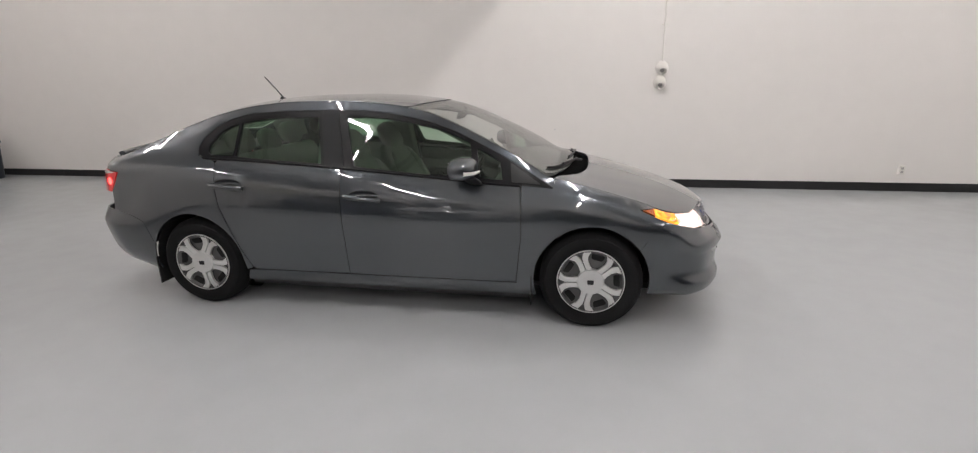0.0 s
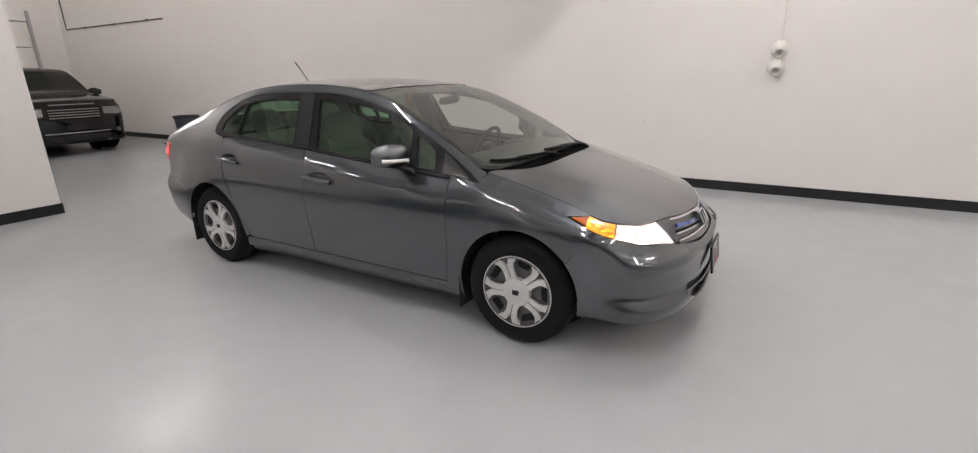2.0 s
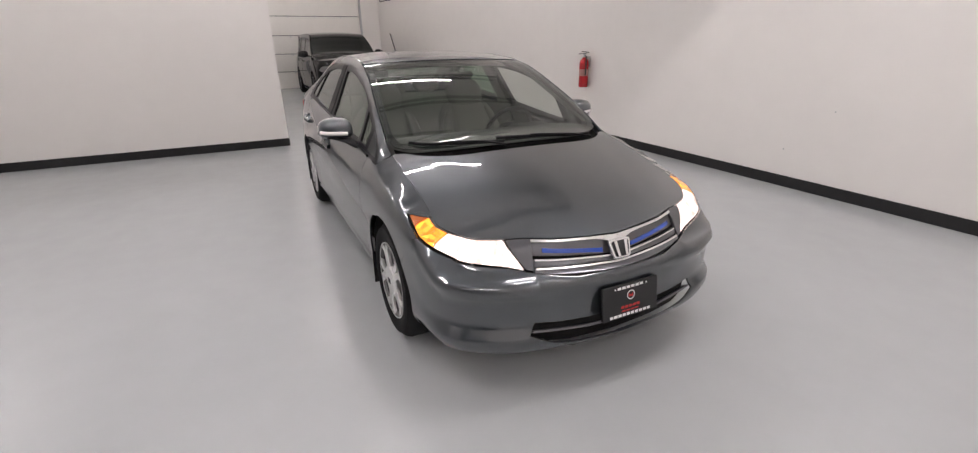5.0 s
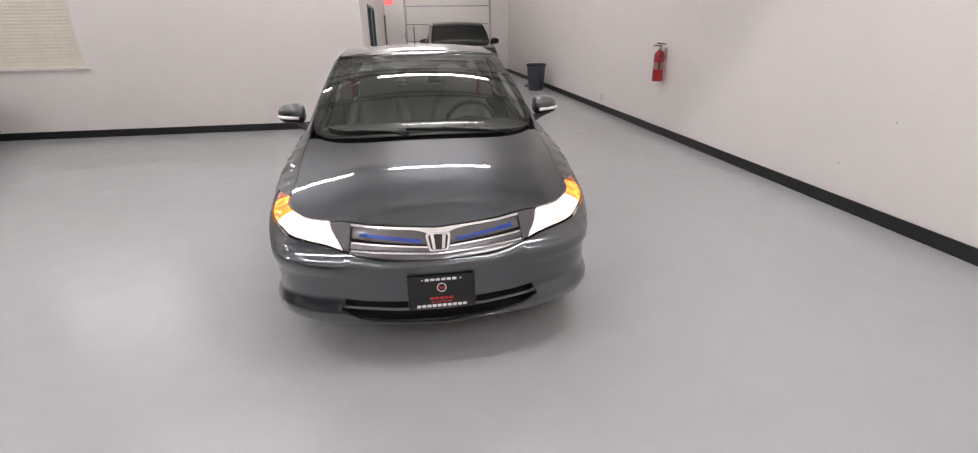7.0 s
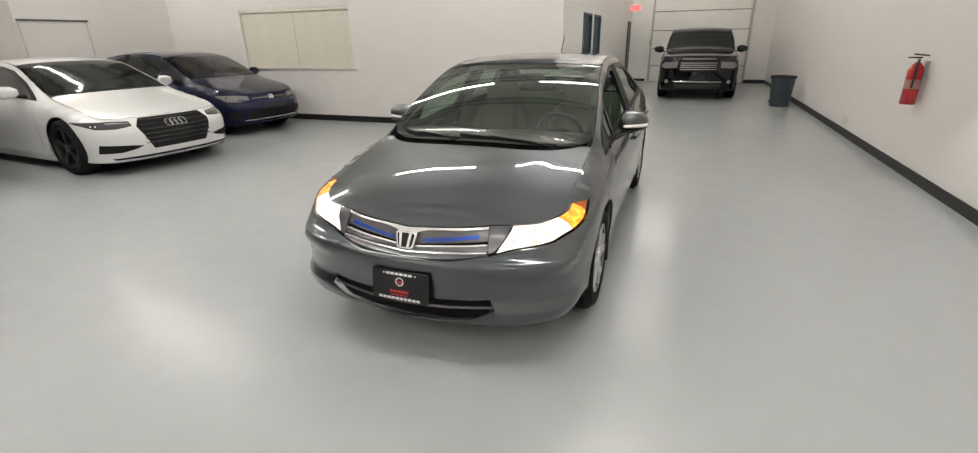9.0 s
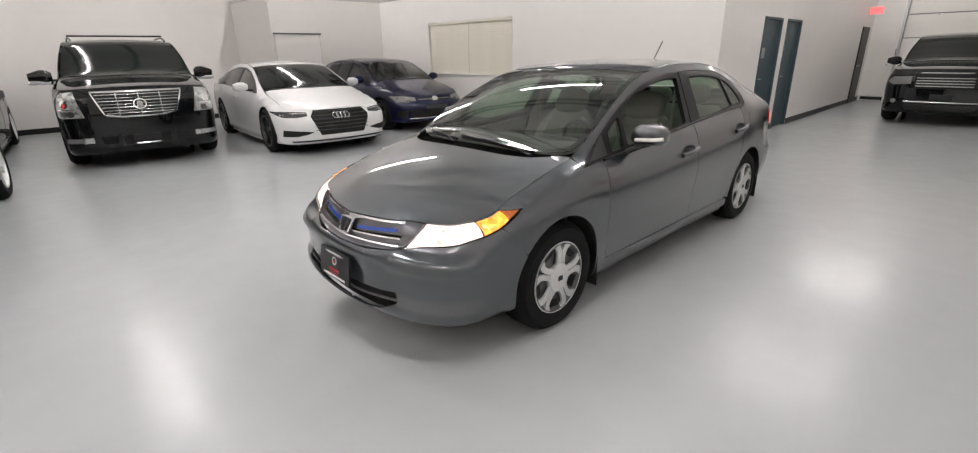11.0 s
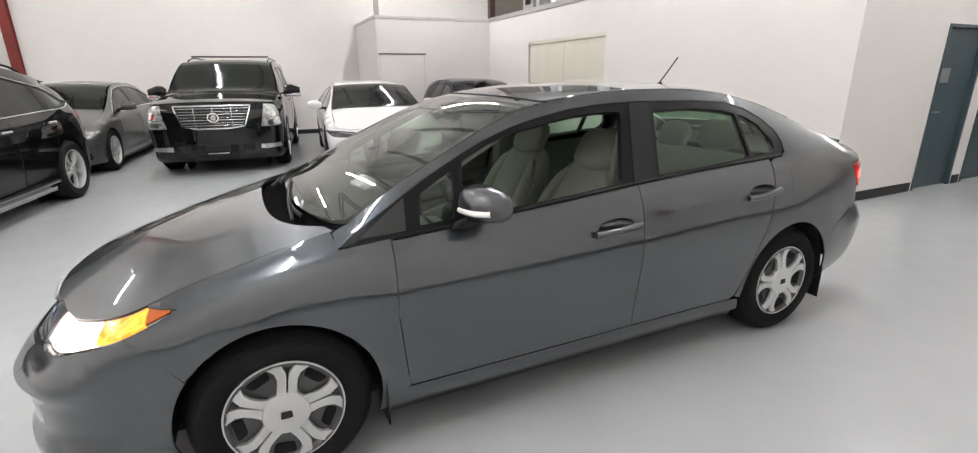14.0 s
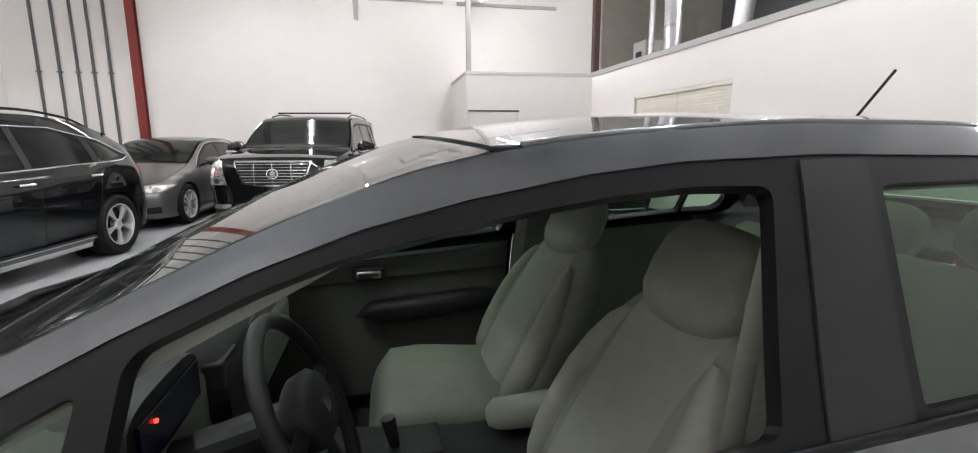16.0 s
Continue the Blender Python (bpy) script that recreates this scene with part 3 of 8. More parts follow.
M_DASH = mat("grey_dash_pad", (0.085, 0.087, 0.081), 0.7, vary=0.04, scale=20, bump=0.06, bump_scale=300)
M_TRIM_DARK = mat("black_dash_trim", (0.012, 0.012, 0.013), 0.55, bump=0.06, bump_scale=300)
M_HEADLINER = mat("grey_headliner", (0.58, 0.57, 0.53), 0.9, bump=0.08, bump_scale=400)
M_CARPET = mat("dark_carpet", (0.03, 0.03, 0.03), 0.95, bump=0.2, bump_scale=400)
M_PLATE = mat("black_plate", (0.012, 0.012, 0.013), 0.35)
M_WHITE_PRINT = mat("white_print", (0.8, 0.8, 0.8), 0.5)
M_RED_PRINT = mat("red_print", (0.55, 0.03, 0.03), 0.5)
M_DISPLAY = mat("lit_dash_display", (0.003, 0.003, 0.005), 0.2, emit=(0.06, 0.03, 0.30), power=0.004)
M_DOT = mat("lit_red_dot", (0.3, 0, 0), 0.3, emit=(1.0, 0.05, 0.03), power=2.5)


def hero_wheel(parent, x, y, side, spin, rr=0.314, rim=0.203):
    """Tyre with a five-spoke plastic cover: split silver arms over a grey dish."""
    m = Matrix.Translation((x, y, rr - 0.004)) @ Matrix.Rotation(radians(-90 * side), 4, "X")
    w = new("wheel")
    w.parent = parent
    w.matrix_basis = m
    w.empty_display_size = 0.1
    w["label"] = "black tyre with a silver five-spoke wheel cover"
    bm = bmesh.new()
    t = 0.098
    prof = [(rim - 0.012, -t), (rim + 0.012, -t - 0.004), (rr - 0.055, -t - 0.012), (rr - 0.022, -t + 0.006), (rr - 0.006, -t + 0.022), (rr, -t + 0.04), (rr, -0.006),
            (rr - 0.008, -0.005), (rr - 0.008, 0.005), (rr, 0.006), (rr, t - 0.04), (rr - 0.006, t - 0.022), (rr - 0.022, t - 0.006), (rr - 0.034, t + 0.009), (rr - 0.05, t + 0.012),
            (rim + 0.020, t + 0.008), (rim + 0.012, t + 0.003), (rim - 0.004, t - 0.002), (rim - 0.012, t - 0.012)]
    add_lathe(bm, prof, 56, closed=True)
    bmesh.ops.recalc_face_normals(bm, faces=bm.faces)
    part("tyre", bm, M_RUBBER, w, smooth=40)
    c = part("wheel_cover", add_lathe(bmesh.new(), [(rim + 0.002, t - 0.006), (rim - 0.004, t + 0.004), (rim - 0.012, t + 0.004), (rim - 0.022, t - 0.012), (rim - 0.06, t - 0.026), (0.09, t - 0.022), (0.001, t - 0.018)], 48), M_ALLOY_DARK, w, smooth=35)
    # bright outer lip
    part("rim_lip", add_lathe(bmesh.new(), [(rim + 0.004, t - 0.004), (rim + 0.002, t + 0.005), (rim - 0.003, t + 0.005), (rim - 0.006, t - 0.004)], 56), M_ALLOY, c, smooth=35)
    # the hub disc with its small badge
    part("hub", add_lathe(bmesh.new(), [(0.001, t + 0.012), (0.05, t + 0.012), (0.078, t + 0.008), (0.084, t - 0.002), (0.083, t - 0.02)], 40), M_ALLOY, c, smooth=30)
    part("hub_badge", add_prism(bmesh.new(), rounded([(-0.018, -0.014), (0.018, -0.014), (0.021, 0.014), (-0.021, 0.014)], 0.006), 0.002, Matrix.Translation((0, 0, t + 0.012))), M_TRIM_DARK, c)
    for k in range(5):
        a = 90 + 72 * k + spin
        for s in (-1, 1):
            pts = [(0.080, 1.4), (0.105, 1.1), (0.135, 1.2), (0.158, 1.7), (0.176, 4.5), (rim - 0.003, 7.5), (rim - 0.003, 25), (0.184, 20), (0.164, 15.5), (0.138, 14.5), (0.108, 18), (0.080, 28)]
            out = [(q * math.cos(radians(a + s * d)), q * math.sin(radians(a + s * d))) for q, d in pts]
            if s < 0:
                out = out[::-1]
            bm = bmesh.new()
            add_prism(bm, out, 0.016, Matrix.Translation((0, 0, t - 0.012)), 0.003)
            part("spoke", bm, M_ALLOY, c)
        d = radians(a + 36)
        mm = Matrix.Rotation(d, 4, "Z") @ Matrix.Translation((0.158, 0, t - 0.0175)) @ Matrix.Rotation(radians(-18), 4, "Y")
        part("vent", add_prism(bmesh.new(), rounded([(-0.020, -0.033), (0.018, -0.042), (0.018, 0.042), (-0.020, 0.033)], 0.012), 0.004, mm), M_LINER, c)
    return w


def bonnet_fold(x, y):
    """The raised middle of the bonnet, with folds that close in towards the nose."""
    edge = 0.30 + 0.26 * np.clip((x - 1.2) / -0.9 + 0.95, 0, 1)
    k = np.clip((edge - y) / 0.15 + 0.5, 0, 1)
    f = np.clip((x - 1.12) / 0.30, 0, 1) * np.clip((2.10 - x) / 0.3, 0, 1)
    return 0.0030 * k * k * (3 - 2 * k) * f * f * (3 - 2 * f)


CAR = Shell(
    plan=[(2.222, 0), (2.212, 0.20), (2.175, 0.43), (2.096, 0.635), (1.985, 0.766), (1.80, 0.832), (1.60, 0.852), (1.335, 0.864), (0.9, 0.872), (0, 0.876), (-0.9, 0.872),
          (-1.335, 0.866), (-1.65, 0.853), (-1.90, 0.828), (-2.10, 0.785), (-2.215, 0.70), (-2.28, 0.50), (-2.30, 0.25), (-2.305, 0)],
    top=[(2.20, 0.63, 0.55, 0.70), (2.065, 0.6995, 0.6315, 0.6992), (1.970, 0.7413, 0.6672, 0.7012), (1.880, 0.7759, 0.6998, 0.7036), (1.790, 0.8065, 0.7311, 0.7063), (1.700, 0.8339, 0.7610, 0.7090), (1.600, 0.8615, 0.7927, 0.7119),
         (1.500, 0.8872, 0.8227, 0.7142), (1.400, 0.9120, 0.8510, 0.7158), (1.300, 0.9370, 0.8776, 0.7162), (1.185, 0.9675, 0.9061, 0.7150), (1.080, 0.9982, 0.9300, 0.7119),
         (0.977, 1.05, 0.994, 0.705), (0.8, 1.142, 1.094, 0.688), (0.604, 1.235, 1.188, 0.665), (0.4, 1.318, 1.278, 0.635), (0.25, 1.366, 1.329, 0.612), (0.1, 1.393, 1.357, 0.595), (-0.1, 1.413, 1.376, 0.582),
         (-0.36, 1.424, 1.388, 0.573), (-0.62, 1.422, 1.386, 0.57), (-0.9, 1.408, 1.365, 0.57), (-1.2, 1.366, 1.308, 0.58), (-1.45, 1.286, 1.228, 0.6), (-1.65, 1.204, 1.154, 0.63), (-1.82, 1.128, 1.088, 0.66), (-1.95, 1.08, 1.04, 0.675), (-2.06, 1.062, 1.016, 0.67), (-2.3, 1.036, 0.98, 0.65)],
    rows=[
        (("front", 0.0), 0.132, [(0.195, 0.085), (0.222, 0.040), (0.285, 0.010), (0.36, 0.034), (0.495, 0.024), (0.530, 0.024), (0.565, 0.070), (0.655, 0.118)]),
        (("front", 0.30), 0.155, [(0.197, 0.082), (0.224, 0.038), (0.288, 0.010), (0.365, 0.034), (0.500, 0.022), (0.536, 0.020), (0.572, 0.080), (0.66, 0.134)]),
        (("front", 0.50), 0.178, [(0.205, 0.070), (0.232, 0.028), (0.295, 0.004), (0.37, 0.030), (0.478, 0.024), (0.530, 0.006), (0.586, 0.096), (0.67, 0.146)]),
        (("x", 1.95), 0.162, [(0.215, 0.062), (0.242, 0.022), (0.305, -0.004), (0.375, 0.024), (0.480, 0.022), (0.540, 0.002), (0.606, 0.042), (0.675, 0.092)]),
        (("x", 1.75), 0.120, [(0.232, 0.055), (0.258, 0.028), (0.31, 0.010), (0.40, 0.012), (0.56, 0.002), (0.64, 0.004), (0.690, 0.016), (0.722, 0.044)]),
        (("x", 1.60), None, [(0.19, 0.050), (0.23, 0.025), (0.30, 0.006), (0.42, 0.0), (0.58, -0.004), (0.66, 0.0), (0.722, 0.014), (0.762, 0.044)]),
        (("x", 1.335), None, [(0.19, 0.045), (0.23, 0.020), (0.30, 0.0), (0.42, -0.002), (0.60, -0.004), (0.71, 0.002), (0.795, 0.024), (0.845, 0.062)]),
        (("x", 1.05), None, [(0.19, 0.055), (0.24, 0.030), (0.30, 0.022), (0.44, 0.014), (0.64, 0.002), (0.75, 0.010), (0.835, 0.034), (0.887, 0.068)]),
        (("x", 0.85), None, [(0.19, 0.060), (0.24, 0.044), (0.30, 0.038), (0.45, 0.020), (0.65, 0.002), (0.765, 0.014), (0.845, 0.044), (0.896, 0.076)]),
        (("x", 0.30), None, [(0.19, 0.062), (0.24, 0.045), (0.30, 0.041), (0.45, 0.022), (0.65, 0.0), (0.79, 0.014), (0.885, 0.048), (0.940, 0.082)]),
        (("x", -0.25), None, [(0.19, 0.062), (0.24, 0.045), (0.30, 0.041), (0.46, 0.022), (0.67, 0.0), (0.815, 0.014), (0.93, 0.048), (0.986, 0.084)]),
        (("x", -0.75), None, [(0.19, 0.060), (0.24, 0.044), (0.30, 0.037), (0.46, 0.018), (0.69, 0.0), (0.84, 0.013), (0.955, 0.046), (1.018, 0.084)]),
        (("x", -1.10), None, [(0.19, 0.050), (0.24, 0.028), (0.30, 0.016), (0.46, 0.006), (0.70, 0.0), (0.855, 0.014), (0.975, 0.048), (1.036, 0.086)]),
        (("x", -1.335), None, [(0.19, 0.045), (0.24, 0.020), (0.30, 0.0), (0.46, -0.002), (0.70, 0.0), (0.865, 0.016), (0.985, 0.052), (1.050, 0.096)]),
        (("x", -1.65), None, [(0.225, 0.045), (0.27, 0.020), (0.33, 0.006), (0.42, 0.0), (0.490, 0.0), (0.80, 0.017), (0.955, 0.054), (1.040, 0.108)]),
        (("x", -1.95), None, [(0.250, 0.090), (0.30, 0.042), (0.38, 0.014), (0.50, 0.002), (0.545, 0.0), (0.68, 0.030), (0.93, 0.048), (0.990, 0.072)]),
        (("rear", 0.60), 0.150, [(0.275, 0.150), (0.315, 0.095), (0.375, 0.052), (0.50, 0.012), (0.565, 0.0), (0.66, 0.042), (0.91, 0.090), (0.965, 0.115)]),
        (("rear", 0.0), 0.115, [(0.275, 0.150), (0.315, 0.090), (0.375, 0.046), (0.50, 0.012), (0.565, 0.0), (0.66, 0.046), (0.92, 0.075), (0.985, 0.085)]),
    ])
CAR.ridge = bonnet_fold


def hero_car():
    car = empty("sedan", label="dark grey metallic four-door sedan, headlamps lit, driver's window open", category="car")
    S, L = CAR, CAR.length
    X, F, R = (lambda v: S.at("x", v)), (lambda v: S.at("front", v)), (lambda v: S.at("rear", v))
    zt = lambda p: float(S.top_edge(np.array([p]))[2][0])

    def side(inset=0.0):
        return lambda p, z: S.side(p, z, inset)

    def wrap(inset=0.0):
        def f(p, z):
            q = S.side(np.abs(p), z, inset)
            q[:, 1] *= np.where(np.asarray(p) < 0, -1, 1)
            return q
        return f

    def wrap_rear(inset=0.0):
        def f(p, z):
            q = S.side(L - np.abs(p), z, inset)
            q[:, 1] *= np.where(np.asarray(p) < 0, -1, 1)
            return q
        return f

    def top(inset=0.0):
        return lambda x, y: S.top(x, y, inset)

    def xs(pts):
        return [(X(x), z) for x, z in pts]

    def top_line(p0, p1, n=30, drop=0.004):
        return [(p, zt(p) - drop) for p in np.linspace(p0, p1, n)]

    def both(name, surf, outline, material, holes=(), **k):
        return [panel(name, surf, outline, material, car, holes, mirror=m, **k) for m in (False, True)]

    bz = pchip([1.095, 0.88, 0.3, -0.25, -0.75, -1.236], [0.886, 0.895, 0.94, 0.986, 1.018, 1.040])   # belt height
    HANDLES = ((-0.085, 0.806), (-1.03, 0.862))
    FA, RA = (1.335, 0.315, 0.348, 0.352), (-1.345, 0.315, 0.352, 0.352)  # wheel arches: x, z, half-length, height

    # -- front bumper, one piece from arch to arch
    lamp_low = [(F(0.478), 0.588), (F(0.56), 0.606), (X(1.98), 0.640), (X(1.86), 0.670), (X(1.76), 0.702), (X(1.67), 0.737), (X(1.610), 0.760)]
    lamp_top = [(X(1.610), 0.7645)] + [(p, min(zt(p) - 0.003, 0.7645 + 0.30 * (X(1.610) - p))) for p in np.linspace(X(1.64), F(0.575), 18)]
    right_half = [(0.0, 0.552), (F(0.25), 0.556), (F(0.40), 0.572), (F(0.45), 0.580)] + [(p, z - 0.004) for p, z in lamp_low[:5]] + [(X(1.702), 0.66), (X(1.617), 0.530)]
    a_pts = [(FA[0] + FA[2] * math.cos(radians(a)), FA[1] + FA[3] * math.sin(radians(a))) for a in np.linspace(38, -11, 10)]
    half = right_half + xs(a_pts) + [(X(1.70), 0.237), (X(1.95), 0.216), (F(0.5), 0.206), (0.0, 0.196)]
    outline = half + [(-p, z) for p, z in half[::-1][1:-1]]
    IN = [(-0.455, 0.378), (-0.478, 0.322), (-0.37, 0.276), (-0.24, 0.250), (0, 0.240), (0.24, 0.250), (0.37, 0.276), (0.478, 0.322), (0.455, 0.378), (0.35, 0.366), (0.2, 0.360), (0, 0.357), (-0.2, 0.360), (-0.35, 0.366)]
    intake = [(math.copysign(F(abs(y)), y) if y else 0.0, z) for y, z in IN]
    bumper = panel("front_bumper", wrap(), outline, M_PAINT, car, [intake], step=0.035)
    panel("intake_backing", wrap(0.05), [(p * 1.04, z + (0.02 if z > 0.3 else -0.02)) for p, z in intake], M_LINER, bumper, flange=0)
    panel("intake_bar", wrap(0.006), rounded([(-F(0.462), 0.340), (-F(0.2), 0.324), (0, 0.321), (F(0.2), 0.324), (F(0.462), 0.340), (F(0.462), 0.331), (F(0.2), 0.315), (0, 0.312), (-F(0.2), 0.315), (-F(0.462), 0.331)], 0.003), M_SLAT, bumper, flange=0.02, step=0.03)
    strip("intake_trim", S.side(np.array([abs(p) for p, z in dense(intake, 0.03)]), np.array([z for p, z in dense(intake, 0.03)]), 0.006) * np.array([[1, -1 if p < 0 else 1, 1] for p, z in dense(intake, 0.03)]), 0.004, M_TRIM_DARK, bumper, cyclic=True)
    panel("chin_lip", wrap(0.09), [(-X(1.95), 0.222), (-F(0.5), 0.210), (0, 0.200), (F(0.5), 0.210), (X(1.95), 0.222), (F(0.6), 0.195), (F(0.4), 0.184), (0, 0.176), (-F(0.4), 0.184), (-F(0.6), 0.195)], M_LINER, bumper, flange=0.03)
    # -- grille
    G = [(math.copysign(F(abs(y)), y) if y else 0.0, zt(F(abs(y))) - 0.003) for y in (-0.53, -0.45, -0.36, -0.27, -0.18, -0.09, 0, 0.09, 0.18, 0.27, 0.36, 0.45, 0.53)] + [(F(0.470), 0.592), (F(0.40), 0.578), (F(0.25), 0.560), (0, 0.556), (-F(0.25), 0.560), (-F(0.40), 0.578), (-F(0.470), 0.592)]
    grille = panel("grille", wrap(0.035), G, M_LINER, car, flange=0, label="grey slatted grille with chrome and blue bars")
    band = lambda a, b, y0, y1, n=14: [(math.copysign(F(abs(y)), y), a(y)) for y in np.linspace(y0, y1, n)] + [(math.copysign(F(abs(y)), y), b(y)) for y in np.linspace(y1, y0, n)]
    panel("chrome_bar", wrap(-0.004), band(lambda y: zt(F(abs(y))) - 0.004, lambda y: zt(F(abs(y))) - 0.014 - 0.026 * math.exp(-(y / 0.07) ** 2), -0.440, 0.440, 40), M_SATIN, grille, flange=0.02, step=0.02)
    for s in (-1, 1):
        y0, y1 = (0.085, 0.39) if s > 0 else (-0.39, -0.085)
        panel("blue_bar", wrap(0.004), band(lambda y: 0.6265 + 0.10 * abs(y), lambda y: 0.6095 + 0.10 * abs(y), y0, y1), M_BLUE, grille, flange=0.012, step=0.02)
    panel("slat", wrap(0.014), band(lambda y: zt(F(abs(y))) - 0.013, lambda y: 0.602 + 0.08 * abs(y), -0.435, 0.435, 30), M_SLAT, grille, flange=0.02, step=0.02)
    for top_z, low_z in ((lambda y: 0.599 + 0.06 * abs(y), lambda y: 0.580 + 0.04 * abs(y)), (lambda y: 0.575 + 0.04 * abs(y), lambda y: 0.5535 + 0.13 * y * y)):
        panel("slat", wrap(0.006), band(top_z, low_z, -0.435, 0.435), M_SLAT, grille, flange=0.028, step=0.02)
        panel("slat_edge", wrap(0.002), band(lambda y: top_z(y) + 0.002, lambda y: top_z(y) - 0.005, -0.43, 0.43), M_SATIN, grille, flange=0.01, step=0.02)
    for m in (False, True):
        panel("grille_corner", side(0.002), [(F(0.440), zt(F(0.440)) - 0.004), (F(0.50), zt(F(0.50)) - 0.004), (F(0.562), zt(F(0.562)) - 0.005), (F(0.52), 0.645), (F(0.473), 0.594), (F(0.440), 0.588)], M_SLAT, grille, flange=0.012, step=0.02, mirror=m)
    eb = [(-0.052, 0.665), (0.052, 0.665), (0.060, 0.655), (0.047, 0.584), (0.038, 0.577), (-0.038, 0.577), (-0.047, 0.584), (-0.060, 0.655)]
    ez = Matrix.Translation((2.122, 0, 0)) @ Matrix(((0, 0, 1, 0), (1, 0, 0, 0), (0, 1, 0, 0), (0, 0, 0, 1)))
    tilt = Matrix.Translation((2.118, 0, 0.62)) @ Matrix.Rotation(radians(-26), 4, "Y") @ Matrix.Translation((-2.118, 0, -0.62)) @ ez
    emb = part("emblem", add_prism(bmesh.new(), rounded(eb, 0.012), 0.014, tilt, 0.004), M_SATIN, grille, "chrome emblem")
    part("emblem_field", add_prism(bmesh.new(), rounded([(y * 0.78, 0.621 + (z - 0.621) * 0.80) for y, z in eb], 0.01), 0.002, tilt @ Matrix.Translation((0, 0, 0.0135))), M_TRIM_DARK, emb)
    for sgn in (-1, 1):
        part("emblem_bar", add_prism(bmesh.new(), [(sgn * 0.036, 0.655), (sgn * 0.020, 0.655), (sgn * 0.014, 0.588), (sgn * 0.027, 0.588)][::sgn], 0.006, tilt @ Matrix.Translation((0, 0, 0.0145))), M_CHROME, emb)

    # -- number plate blank
    pm = Matrix.Translation((2.212, 0.0, 0.415)) @ Matrix.Rotation(radians(-7), 4, "Y") @ Matrix(((0, 0, 1, 0), (1, 0, 0, 0), (0, 1, 0, 0), (0, 0, 0, 1)))
    plate = part("plate", add_prism(bmesh.new(), rounded([(-0.156, -0.078), (0.156, -0.078), (0.156, 0.078), (-0.156, 0.078)], 0.008), 0.012, pm, 0.002), M_PLATE, car, "black dealer plate with white and red print")
    pf = pm @ Matrix.Translation((0, 0, 0.0122))
    bars = [(-0.075, 0.056, 0.15, 0.012, M_WHITE_PRINT), (-0.118, -0.072, 0.236, 0.013, M_WHITE_PRINT), (-0.055, -0.035, 0.11, 0.012, M_RED_PRINT), (-0.05, -0.05, 0.10, 0.006, M_RED_PRINT)]
    for u, v, w, h, mm in bars:
        n = max(1, int(w / 0.022))
        for k in range(n):
            part("print", add_prism(bmesh.new(), [(u + k * w / n, v), (u + (k + 0.78) * w / n, v), (u + (k + 0.78) * w / n, v + h), (u + k * w / n, v + h)], 0.0006, pf), mm, plate)
    part("print", add_lathe(bmesh.new(), [(0.022, 0), (0.022, 0.0008), (0.018, 0.0008), (0.018, 0)], 28, pf @ Matrix.Translation((0, 0.022, 0))), M_WHITE_PRINT, plate)
    part("print", add_prism(bmesh.new(), [(-0.012, 0.014), (0.012, 0.014), (0.012, 0.030), (0, 0.022), (-0.012, 0.030)], 0.0006, pf), M_RED_PRINT, plate)
    for sx in (-1, 1):
        part("bolt", add_lathe(bmesh.new(), [(0.0001, 0.003), (0.003, 0.003), (0.004, 0)], 10, pf @ Matrix.Translation((sx * 0.088, 0.062, 0))), M_WHITE_PRINT, plate)

    # -- headlamps
    lamp = lamp_low + lamp_top
    split = X(1.845)
    cz = lambda p: np.interp(p, [q for q, _ in lamp_low], [z for _, z in lamp_low])
    tz = lambda p: np.interp(p, [q for q, _ in lamp_top[::-1]], [z for _, z in lamp_top[::-1]])
    seg = lambda a, b, k, a2=None: [(p, cz(p) + k) for p in np.linspace(a, b, 14)] + [(p, tz(p) - k) for p in np.linspace(b, a2 or a, 14)]
    for m in (False, True):
        lens = panel("headlamp", side(-0.001), lamp, M_LENS, car, step=0.03, mirror=m, label="wrap-round headlamp, lit white with an amber corner")
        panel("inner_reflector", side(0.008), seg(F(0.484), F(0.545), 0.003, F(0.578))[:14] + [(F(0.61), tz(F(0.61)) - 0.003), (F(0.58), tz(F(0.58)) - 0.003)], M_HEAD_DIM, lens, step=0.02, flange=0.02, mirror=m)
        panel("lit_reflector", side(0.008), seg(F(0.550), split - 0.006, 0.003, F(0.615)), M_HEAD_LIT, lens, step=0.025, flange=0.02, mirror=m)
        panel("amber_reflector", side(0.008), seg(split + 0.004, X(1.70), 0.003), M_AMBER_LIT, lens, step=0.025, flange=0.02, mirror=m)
        panel("corner_reflector", side(0.008), seg(X(1.695), X(1.625), 0.002), M_AMBER, lens, step=0.025, flange=0.01, mirror=m)
        panel("lamp_bezel", side(0.022), seg(F(0.49), X(1.63), 0.002, F(0.585)), M_ALLOY_DARK, lens, step=0.04, flange=0, mirror=m)

    # -- front wings
    arch_f = [(FA[0] + FA[2] * math.cos(radians(a)), FA[1] + FA[3] * math.sin(radians(a))) for a in np.linspace(42, 196, 26)]
